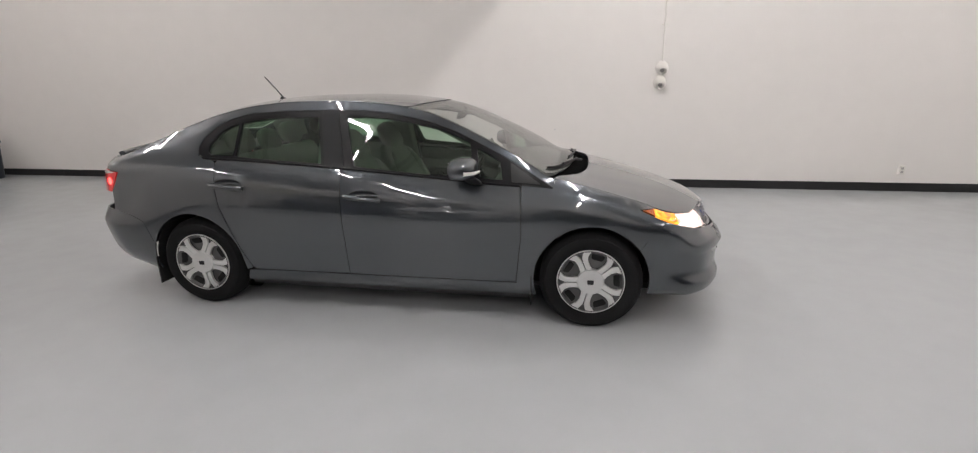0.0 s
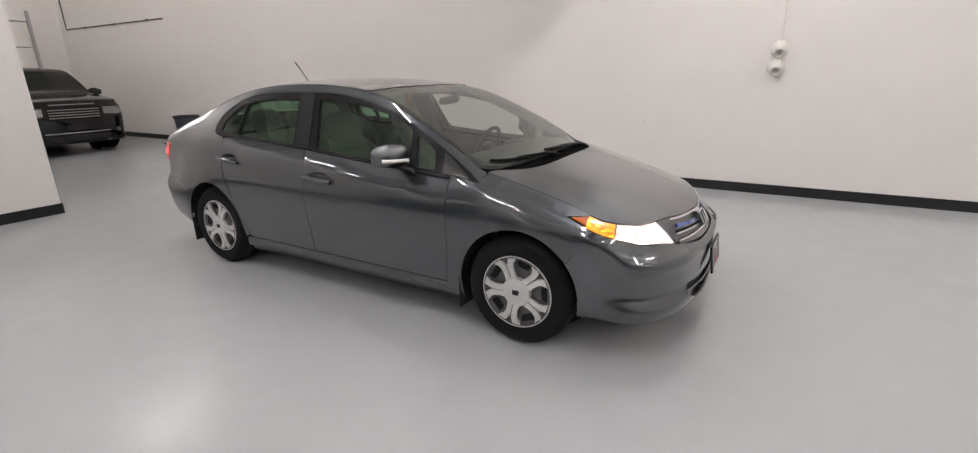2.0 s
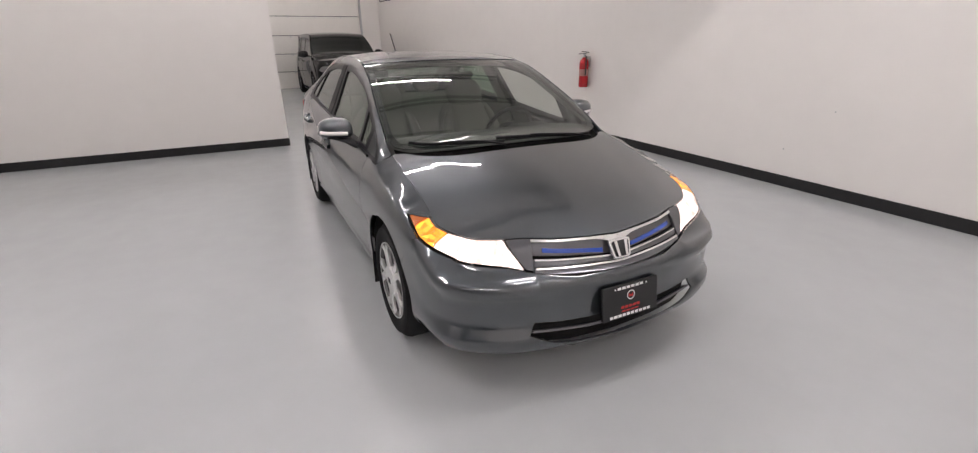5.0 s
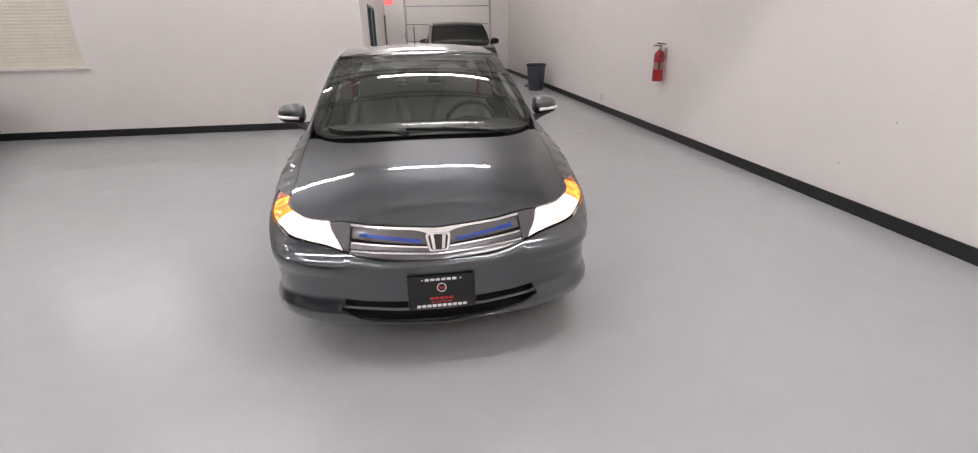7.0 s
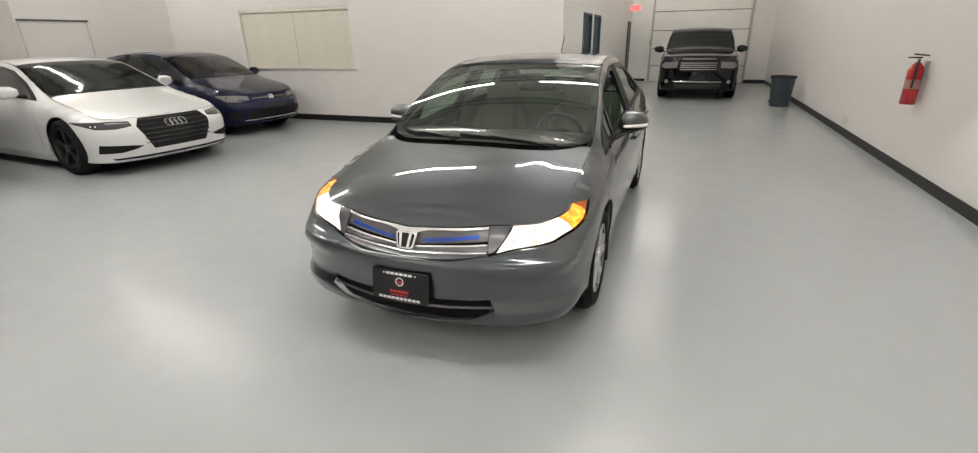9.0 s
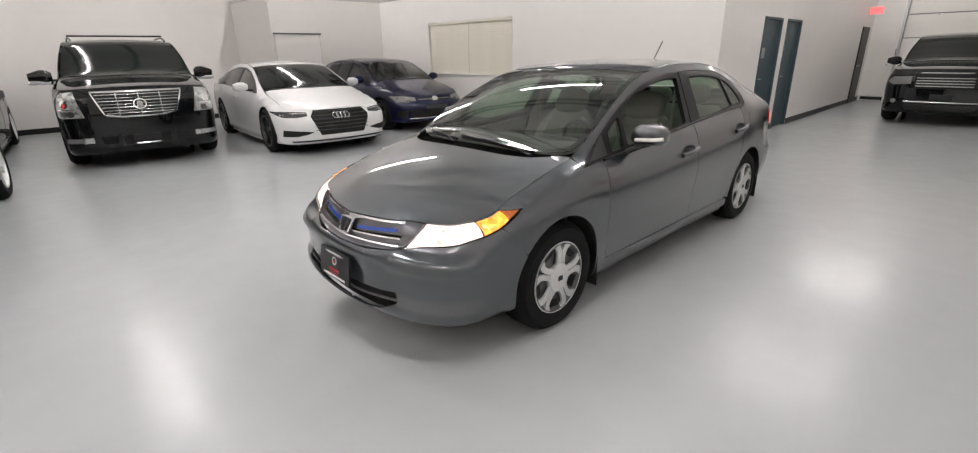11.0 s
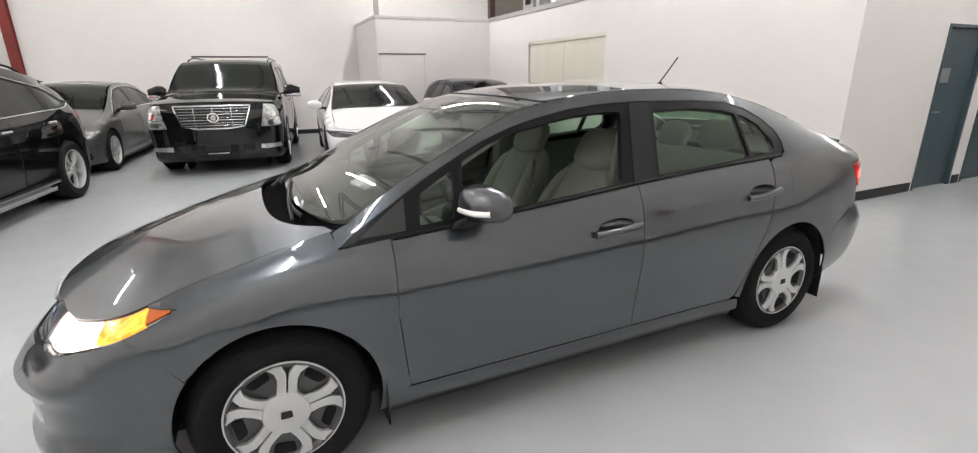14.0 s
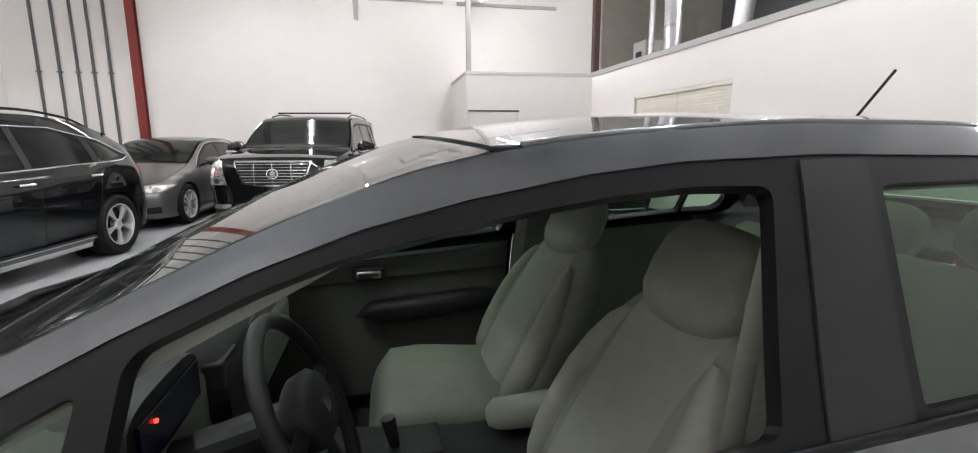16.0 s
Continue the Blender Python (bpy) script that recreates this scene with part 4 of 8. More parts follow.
    wing = ([(X(0.908), 0.892), (X(1.095), 0.880)] + top_line(X(1.11), X(1.70), 20, 0.0004) + [(X(1.700), min(zt(X(1.70)) - 0.004, 0.797)), (X(1.602), 0.764), (X(1.665), 0.734), (X(1.755), 0.700), (X(1.7055), 0.66), (X(1.6145), 0.532)]
            + xs(arch_f) + xs([(1.0, 0.222), (0.93, 0.215), (0.878, 0.285), (0.912, 0.6)]))
    # the top line runs from the cowl forwards to the lamp
    both("front_wing", side(), wing, M_PAINT)
    # -- doors
    fd = xs([(0.9045, 0.886), (0.9085, 0.6), (0.8745, 0.284), (-0.2335, 0.284), (-0.2345, 0.6), (-0.2405, float(bz(-0.238)) - 0.008)]) + [(X(x), float(bz(x)) - 0.010) for x in np.linspace(-0.2, 0.88, 24)]
    cups = [[(X(hx + 0.098 * math.cos(a)), hz + 0.012 + 0.034 * math.sin(a)) for a in np.linspace(0, 2 * math.pi, 29)[:-1]] for hx, hz in HANDLES]
    doors = both("front_door", side(), fd, M_PAINT, [cups[0]])
    rd_edge = [(-1.130, 0.985), (-1.128, 0.86), (-1.108, 0.73), (-1.04, 0.53), (-0.965, 0.355), (-0.935, 0.300), (-0.90, 0.284)]
    rd = xs([(-0.2445, float(bz(-0.2445)) - 0.008), (-0.2385, 0.6), (-0.2375, 0.284)]) + xs(rd_edge[::-1]) + [(X(x), float(bz(x)) - 0.010) for x in np.linspace(-1.126, -0.26, 24)]
    rdoors = both("rear_door", side(), rd, M_PAINT, [cups[1]])
    both("sill", side(), xs([(0.985, 0.272), (0.87, 0.278), (-0.90, 0.278), (-0.97, 0.272), (-1.0, 0.20), (1.0, 0.20)]), M_PAINT)
    both("sill_trim", side(0.012), xs([(0.96, 0.205), (-0.98, 0.205), (-0.98, 0.165), (0.96, 0.165)]), M_TRIM_DARK)
    # -- window outline
    up = [(1.095, 0.884), (0.985, 0.945), (0.876, 1.006), (0.79, 1.056), (0.70, 1.103), (0.59, 1.156), (0.46, 1.212), (0.33, 1.256), (0.20, 1.286), (0.03, 1.314), (-0.12, 1.329), (-0.36, 1.337), (-0.7, 1.331), (-0.95, 1.316), (-1.10, 1.279), (-1.205, 1.225), (-1.272, 1.160), (-1.290, 1.10), (-1.272, 1.058), (-1.225, 1.037)]
    low = [(x, float(bz(x)) - 0.006) for x in np.linspace(-1.16, 1.0, 26)]
    dlo = xs(up + low)
    # -- body side frame: windscreen pillar, roof rail, rear pillar and quarter
    arch_r = [(RA[0] + RA[2] * math.cos(radians(a)), RA[1] + RA[3] * math.sin(radians(a))) for a in np.linspace(14, 158, 26)]
    quarter = (xs([(1.102, 0.890)]) + top_line(X(1.10), R(0.70), 60) + [(X(-2.08), 0.944), (X(-1.965), 0.938), (X(-1.93), 0.929), (X(-1.985), 0.845), (X(-2.03), 0.790), (X(-2.03), 0.664), (X(-1.86), 0.636), (X(-1.744), 0.595), (X(-1.677), 0.445)]
               + xs(arch_r[::-1]) + xs([(-0.985, 0.28), (-0.941, 0.297), (-0.9695, 0.354), (-1.0445, 0.53), (-1.1125, 0.73), (-1.1325, 0.86), (-1.1345, 1.008)]) + xs([(-1.16, 1.0235), (-1.225, 1.034), (-1.277, 1.052)])
               + xs(up[:-1][::-1]))
    both("body_side", side(), quarter, M_PAINT, step=0.026, edge=0.016)
    # -- black window surround with four openings
    o_qf = rounded(xs([(0.790, 0.920), (0.768, 1.028), (0.70, 1.066), (0.634, 1.100), (0.622, 1.100), (0.650, 0.932)]), 0.015)
    o_f = rounded(xs([(0.606, 0.935), (0.580, 1.136), (0.46, 1.188), (0.36, 1.222), (0.15, 1.264), (0.0, 1.284), (-0.13, 1.294), (-0.255, 1.292), (-0.168, 0.992)] + [(x, float(bz(x)) + 0.010) for x in (0.0, 0.3)]), 0.025)
    o_r = rounded(xs([(-0.386, 1.006), (-0.450, 1.290), (-0.7, 1.294), (-0.90, 1.277), (-1.010, 1.255), (-1.000, 1.046), (-0.75, 1.028)]), 0.014)
    o_qr = rounded(xs([(-1.026, 1.252), (-1.016, 1.050), (-1.175, 1.053), (-1.208, 1.074), (-1.214, 1.11), (-1.155, 1.196), (-1.085, 1.236)]), 0.014)
    both("window_surround", side(0.004), dlo, M_SASH, [o_qf, o_f, o_r, o_qr], flange=0.03, step=0.025, edge=0.018)
    both("centre_pillar", side(-0.001), xs([(-0.228, 0.984), (-0.312, 1.328), (-0.436, 1.332), (-0.362, 0.998)]), M_PILLAR, step=0.022, edge=0.018)
    for m in (False, True):
        panel("sail_panel", side(0.001), rounded(xs([(1.02, 0.902), (0.845, 0.912), (0.833, 1.022)]), 0.006), M_SAIL, car, flange=0.003, mirror=m)
        panel("quarter_glass", side(0.012), o_qf, M_SIDE_GLASS, car, flange=0, mirror=m)
        if m:
            panel("door_glass", side(0.014), o_f, M_SIDE_GLASS, car, flange=0, mirror=m)
        panel("rear_door_glass", side(0.014), o_r, M_SIDE_GLASS, car, flange=0, mirror=m)
        panel("rear_quarter_glass", side(0.012), o_qr, M_SIDE_GLASS, car, flange=0, mirror=m)
        sgn = -1 if m else 1
        q = S.side(np.array([X(x) for x in np.linspace(0.9, -1.23, 50)]), np.array([float(bz(x)) - 0.002 for x in np.linspace(0.9, -1.23, 50)]), -0.004) * [1, sgn, 1]
        strip("belt_moulding", q, 0.007, M_SASH, car, flat=1.2)
    # -- tail lamps and tail
    tail = [(X(-1.945), 0.930), (X(-2.08), 0.938), (R(0.66), 0.938), (R(0.46), 0.934), (R(0.42), 0.86), (R(0.44), 0.795), (R(0.66), 0.785), (X(-2.04), 0.788), (X(-1.99), 0.845)]
    for m in (False, True):
        t = panel("tail_lamp", side(-0.004), tail, M_TAIL, car, mirror=m, step=0.03, label="red tail lamp, lit")
        panel("lamp_back", side(0.02), tail, M_LINER, t, mirror=m, step=0.04, flange=0)
        panel("lit_bulb", side(-0.007), arc(X(-2.03), 0.865, 0.026, 0, 330, 10), M_TAIL_LIT, t, mirror=m, flange=0.003)
        panel("clear_strip", side(-0.006), [(X(-1.955), 0.930), (X(-2.08), 0.936), (R(0.66), 0.936), (R(0.66), 0.915), (X(-2.08), 0.912)], M_CLEAR_LENS, t, mirror=m, flange=0.003)
    LR = lambda p: L - p
    rb_half = [(0, 0.661), (LR(R(0.5)), 0.661), (LR(X(-2.02)), 0.661), (LR(X(-1.86)), 0.632), (LR(X(-1.745)), 0.592), (LR(X(-1.680)), 0.445)] + [(LR(X(RA[0] + RA[2] * math.cos(radians(a)))), RA[1] + RA[3] * math.sin(radians(a))) for a in np.linspace(160, 191, 8)] + [(LR(X(-1.72)), 0.235), (LR(X(-1.95)), 0.252), (LR(R(0.5)), 0.276), (0, 0.276)]
    panel("rear_bumper", wrap_rear(), rb_half + [(-p, z) for p, z in rb_half[::-1][1:-1]], M_PAINT, car)
    q = LR(R(0.425))
    panel("tailgate_face", wrap_rear(), [(-q, 0.664), (q, 0.664), (q + 0.01, 0.935), (LR(R(0.64)), 0.945), (LR(R(0.62)), zt(R(0.62)) - 0.004), (LR(R(0.4)), zt(R(0.4)) - 0.004), (0, zt(L) - 0.004), (-LR(R(0.4)), zt(R(0.4)) - 0.004), (-LR(R(0.62)), zt(R(0.62)) - 0.004), (-LR(R(0.64)), 0.945), (-q - 0.01, 0.935)], M_PAINT, car)
    # -- top panels
    def edge_xy(x0, x1, gap, n=24):
        ps = np.linspace(X(x0) if not isinstance(x0, tuple) else x0[0], X(x1) if not isinstance(x1, tuple) else x1[0], n)
        ex, ey, _ = S.top_edge(ps)
        _, _, nx, ny = S.base(ps)
        return [(a - u * gap, b - v * gap) for a, b, u, v in zip(ex, ey, nx, ny)]

    def sheet(name, left, material, inset=0.0, **k):
        """A top panel from its left half outline, front to rear."""
        return panel(name, top(inset), left + [(x, -y) for x, y in left[::-1]], material, car, **k)

    hood_rear = lambda y: 1.315 - 0.10 * y * y - 1.35 * abs(y) ** 5.2
    ws_base = lambda y: 1.205 - 0.10 * y * y - 0.55 * y ** 4
    ws_top = lambda y: 0.235 - 0.22 * y * y
    bl_top = lambda y: -1.185 + 0.12 * y * y
    bl_base = lambda y: -1.80 + 0.16 * y * y
    trunk_front = lambda y: -1.825 + 0.16 * y * y
    nose = [(x, y) for x, y in edge_xy((0.0,), (X(1.10),), 0.0010, 60) if x > hood_rear(y) + 0.003]
    nose[0] = (nose[0][0], 0.0)
    sheet("bonnet", nose + [(hood_rear(y), y) for y in np.linspace(nose[-1][1], 0, 14)][1:], M_PAINT, step=0.025, edge=0.02, flange=0.006)
    sheet("cowl", [(hood_rear(y) - 0.004, y) for y in np.linspace(0, 0.68, 18)] + [(ws_base(y) - 0.02, y) for y in np.linspace(0.68, 0, 18)], M_COWL, inset=0.032, flange=0)
    wsl = [(ws_base(y), y) for y in np.linspace(0, 0.675, 14)] + [(x, y) for x, y in edge_xy(0.985, 0.145, 0.008, 24) if ws_top(y) < x < ws_base(y)] + [(ws_top(y), y) for y in np.linspace(0.585, 0, 12)]
    sheet("windscreen", wsl, M_GLASS, inset=0.004, flange=0, label="curved windscreen with a dark border")
    # dark painted rim of the screen
    def rim(outline, d):
        a = np.array(outline)
        c = a.mean(0)
        return [tuple(c + (p - c) * (1 - d / max(abs(p - c).max(), 0.1))) for p in a]
    full = wsl + [(x, -y) for x, y in wsl[::-1]]
    panel("screen_border", top(0.008), full, M_SASH, car, [rim(full, 0.035)], flange=0)
    roof = [(ws_top(y) - 0.006, y) for y in np.linspace(0, 0.57, 10)] + [(x, y) for x, y in edge_xy(0.13, -1.14, 0.006, 36)] + [(bl_top(y) + 0.006, y) for y in np.linspace(0.57, 0, 10)]
    sheet("roof", roof, M_PAINT, step=0.05)
    for s in (-1, 1):
        ps = np.linspace(X(0.12), X(-1.5), 50)
        ex, ey, ez = S.top_edge(ps)
        strip("roof_moulding", [(a, s * (b - 0.005), c - 0.002) for a, b, c in zip(ex, ey, ez)], 0.006, M_PAINT, car)
    back = [(bl_top(y), y) for y in np.linspace(0, 0.57, 10)] + [(x, y) for x, y in edge_xy(-1.16, -1.72, 0.012, 20)] + [(bl_base(y), y) for y in np.linspace(0.63, 0, 10)]
    sheet("rear_screen", back, M_SIDE_GLASS, inset=0.004, flange=0)
    lid = [(trunk_front(y), y) for y in np.linspace(0, 0.635, 10)] + [(x, y) for x, y in edge_xy((X(-1.77),), (L,), 0.006, 40)]
    lid[-1] = (lid[-1][0], 0.0)
    sheet("boot_lid", lid, M_PAINT)
    # lip spoiler
    ps = np.linspace(R(0.60), L, 16)
    ex, ey, ez = S.top_edge(ps)
    line = [(a + 0.03, b, c + 0.012) for a, b, c in zip(ex, ey, ez)]
    strip("lip_spoiler", line + [(a, -b, c) for a, b, c in line[::-1][1:]], 0.026, M_PAINT, car, flat=0.55)

    # -- mirrors
    for s in (-1, 1):
        mm = Matrix.Scale(s, 4, (0, 1, 0)) @ Matrix.Translation((-0.008, -0.045, 0))
        rings = []
        for k, (y, w, h, dx, dz) in enumerate([(0.862, 0.045, 0.036, 0.03, -0.008), (0.872, 0.066, 0.052, 0.015, -0.002), (0.90, 0.080, 0.062, 0.008, 0.002), (0.95, 0.082, 0.063, 0.002, 0.002), (1.0, 0.074, 0.058, -0.006, -0.002), (1.03, 0.056, 0.047, -0.014, -0.006), (1.045, 0.030, 0.028, -0.022, -0.010)]):
            rings.append(((0.578 + dx, y, 1.007 + dz), (w, 0, 0), (0, 0, h)))
        mir = blob("door_mirror", rings, M_PAINT, car, "grey door mirror with a clear indicator strip", power=2.7, m=mm, n=32)
        ry, rw, rd = [0.862, 0.872, 0.90, 0.95, 1.0, 1.03, 1.045], [0.045, 0.068, 0.080, 0.082, 0.074, 0.056, 0.032], [0.03, 0.015, 0.008, 0.002, -0.006, -0.014, -0.022]
        sig = [(0.578 + float(np.interp(y, ry, rd)) + float(np.interp(y, ry, rw)) - 0.006, y, 0.984 + 0.06 * (y - 0.92)) for y in np.linspace(0.895, 1.036, 14)]
        strip("indicator", [(x - 0.008, s * (y - 0.045), z) for x, y, z in sig], 0.014, M_CLEAR_LENS, mir, flat=0.9)
        blob("mirror_base", [((0.60, 0.965, 0.958), (0.06, 0, 0), (0, 0.045, 0)), ((0.60, 0.925, 0.945), (0.055, 0, 0), (0, 0.05, 0)), ((0.62, 0.875, 0.925), (0.045, 0, 0), (0, 0.04, 0)), ((0.64, 0.835, 0.895), (0.04, 0, 0), (0, 0.03, 0))], M_TRIM_DARK, mir, m=mm)
        blob("mirror_glass", [((0.506, 0.952, 1.006), (0, 0.060, 0), (0, 0, 0.044)), ((0.516, 0.952, 1.006), (0, 0.060, 0), (0, 0, 0.044))], M_CHROME, mir, m=mm)

    # -- door handles with their cups
    for s, dd in ((1, (doors[0], rdoors[0])), (-1, (doors[1], rdoors[1]))):
        for (hx, hz), cup, d in zip(HANDLES, cups, dd):
            xr = np.linspace(hx + 0.118, hx - 0.125, 12)
            q = S.side(np.array([X(x) for x in xr]), np.array([hz + (hx - x) * 0.09 for x in xr]), 0.0)
            q[:, 1] += 0.010 + 0.020 * np.sin(np.linspace(0.1, math.pi - 0.1, 12))
            strip("handle", q * [1, s, 1], 0.0155, M_PAINT, d, flat=1.0, normal=(0, 1, 0), n=10)
            c0 = X(hx)
            bowl = lambda p, z: S.side(p, z, 0.050 * np.clip(1 - ((p - c0) / 0.098) ** 2 - ((z - hz - 0.012) / 0.034) ** 2, 0, 1) ** 0.6)
            panel("handle_cup", bowl, cup, M_PAINT, d, flange=0, mirror=s < 0, step=0.011, edge=0.012)
    # fuel flap line on the left quarter
    flap = rounded([(X(-1.27), 0.985), (X(-1.44), 0.985), (X(-1.445), 0.835), (X(-1.27), 0.835)], 0.03)
    panel("fuel_flap", side(-0.0012), flap, M_PAINT, car, flange=0.003)

    # -- aerial
    a0 = Vector((-1.085, 0, 1.386))
    ae = part("aerial", rod(a0 + Vector((0.01, 0, 0.018)), (-1.215, 0, 1.562), 0.0042, 8), M_LINER, car)
    blob("aerial_base", [((-1.07, 0, 1.380), (0.038, 0, 0), (0, 0.022, 0)), ((-1.075, 0, 1.396), (0.028, 0, 0), (0, 0.015, 0)), ((-1.085, 0, 1.410), (0.010, 0, 0), (0, 0.008, 0))], M_SASH, ae)
    # -- wipers
    for y0, y1, xo in ((0.52, -0.12, 0.0), (-0.10, -0.60, 0.02)):
        line = []
        for t in np.linspace(0, 1, 10):
            y = y0 + (y1 - y0) * t
            x = ws_base(y) + 0.045 - 0.075 * t - xo
            line.append((x, y, float(S.top_z(np.array(x), np.array(y))) + 0.005))
        w = strip("wiper", line, 0.006, M_SASH, car, flat=1.4)
        strip("wiper_arm", [(line[0][0] + 0.035, line[0][1], line[0][2] - 0.012), (line[2][0] + 0.01, line[2][1], line[2][2] + 0.007), (line[6][0], line[6][1], line[6][2] + 0.009)], 0.007, M_SASH, w)
    # -- wheels, liners, underbody, mud flaps
    for s in (-1, 1):
        for wx, spin in ((1.335, 28 if s > 0 else 22), (-1.335, 48 if s > 0 else -26)):
            hero_wheel(car, wx, s * 0.738, s, spin)
            bm = bmesh.new()
            for k in range(18):
                a, b = (radians(-8 + 196 * (k + j) / 18) for j in (0, 1))
                q = [(wx + 0.360 * math.cos(t), s * y, 0.315 + 0.362 * math.sin(t)) for t in (a, b) for y in (0.50, 0.828)]
                bm.faces.new([bm.verts.new(v) for v in (q[0], q[1], q[3], q[2])])
            ring = [bm.verts.new((wx + 0.360 * math.cos(t), s * 0.50, 0.315 + 0.362 * math.sin(t))) for t in np.linspace(0, 2 * math.pi, 24)[:-1]]
            bm.faces.new(ring)
            part("wheel_liner", bm, M_LINER, car)
            part("mud_flap", add_prism(bmesh.new(), [(-0.085, 0), (0.085, 0), (0.085, 0.20), (-0.085, 0.20)], 0.006, Matrix.Translation((wx - 0.366, s * 0.760, 0.135)) @ Matrix(((0, 0, 1, 0), (1, 0, 0, 0), (0, 1, 0, 0), (0, 0, 0, 1))), 0.002), M_LINER, car)
    part("underbody", box((-1.95, -0.58, 0.18), (1.80, 0.58, 0.22)), M_LINER, car)
    return car, S


HERO, SH = hero_car()


def cushioned(name, c, u, v, w, material, parent, power=2.8, rows=9, n=28):
    """A padded block with rounded ends: half-axes u and v across, w along."""
    c, u, v, w = Vector(c), Vector(u), Vector(v), Vector(w)
    rings = []
    for k in range(rows):
        a = (k / (rows - 1) - 0.5) * math.pi * 0.97
        r = math.cos(a) ** (2 / power)
        rings.append((c + w * math.copysign(abs(math.sin(a)) ** (2 / power), a), u * r, v * r))
    return blob(name, rings, material, parent, power=power, n=n)


def seat(car, y, name="front_seat"):
    """A front seat: cushion, back with bolsters, head restraint on two posts."""
    s = part(name, box((-0.30, y - 0.24, 0.24), (0.30, y + 0.24, 0.34), 0.03), M_TRIM_DARK, car, "grey-beige cloth front seat")
    blob("cushion", [((-0.24, y, 0.47), (0, 0.20, 0), (0.02, 0, 0.09)), ((-0.05, y, 0.475), (0, 0.255, 0), (0.01, 0, 0.10)), ((0.20, y, 0.50), (0, 0.26, 0), (0, 0, 0.10)), ((0.32, y, 0.51), (0, 0.245, 0), (-0.02, 0, 0.085)), ((0.365, y, 0.49), (0, 0.20, 0), (-0.02, 0, 0.05))], M_BEIGE, s, power=3.2, n=32)
    ang = radians(28)
    ax, up = Vector((-math.sin(ang), 0, math.cos(ang))), Vector((math.cos(ang), 0, math.sin(ang)))
    o = Vector((-0.075, y, 0.46))
    prof = [(0.0, 0.21, 0.06), (0.03, 0.245, 0.078), (0.10, 0.268, 0.088), (0.20, 0.278, 0.090), (0.30, 0.280, 0.088), (0.40, 0.272, 0.082), (0.47, 0.258, 0.076), (0.53, 0.236, 0.068), (0.575, 0.206, 0.058), (0.608, 0.165, 0.044), (0.625, 0.11, 0.028)]
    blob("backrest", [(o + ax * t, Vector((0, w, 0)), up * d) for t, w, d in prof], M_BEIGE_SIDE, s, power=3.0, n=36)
    face = [(0.02, 0.125, 0.004), (0.05, 0.145, 0.010), (0.14, 0.152, 0.016), (0.25, 0.154, 0.014), (0.36, 0.154, 0.007), (0.46, 0.155, 0.0), (0.53, 0.160, -0.008), (0.575, 0.150, -0.020), (0.60, 0.12, -0.034)]
    blob("backrest_panel", [(o + ax * t + up * (0.048 + d), Vector((0, w, 0)), up * 0.042) for t, w, d in face], M_BEIGE, s, power=2.8, n=30)
    for sy in (-1, 1):
        side_pad = [(0.04, -0.02, 0.026), (0.09, 0.0, 0.040), (0.16, 0.012, 0.046), (0.25, 0.014, 0.047), (0.34, 0.008, 0.045), (0.42, -0.008, 0.040), (0.49, -0.028, 0.030), (0.53, -0.045, 0.016)]
        blob("bolster", [(o + ax * t + up * 0.052 + Vector((0, sy * (0.212 + k), 0)), Vector((0, r, 0)), up * r * 1.15) for t, k, r in side_pad], M_BEIGE, s, power=2.2, n=22)
        part("post", rod(o + ax * 0.58 + Vector((0, sy * 0.06, 0)), o + ax * 0.70 + Vector((0, sy * 0.06, 0)), 0.007, 8), M_CHROME, s)
    h = o + ax * 0.665 + up * 0.045
    cushioned("head_restraint", h, (0, 0.160, 0), up * 0.062, ax * 0.125, M_BEIGE, s)
    return s


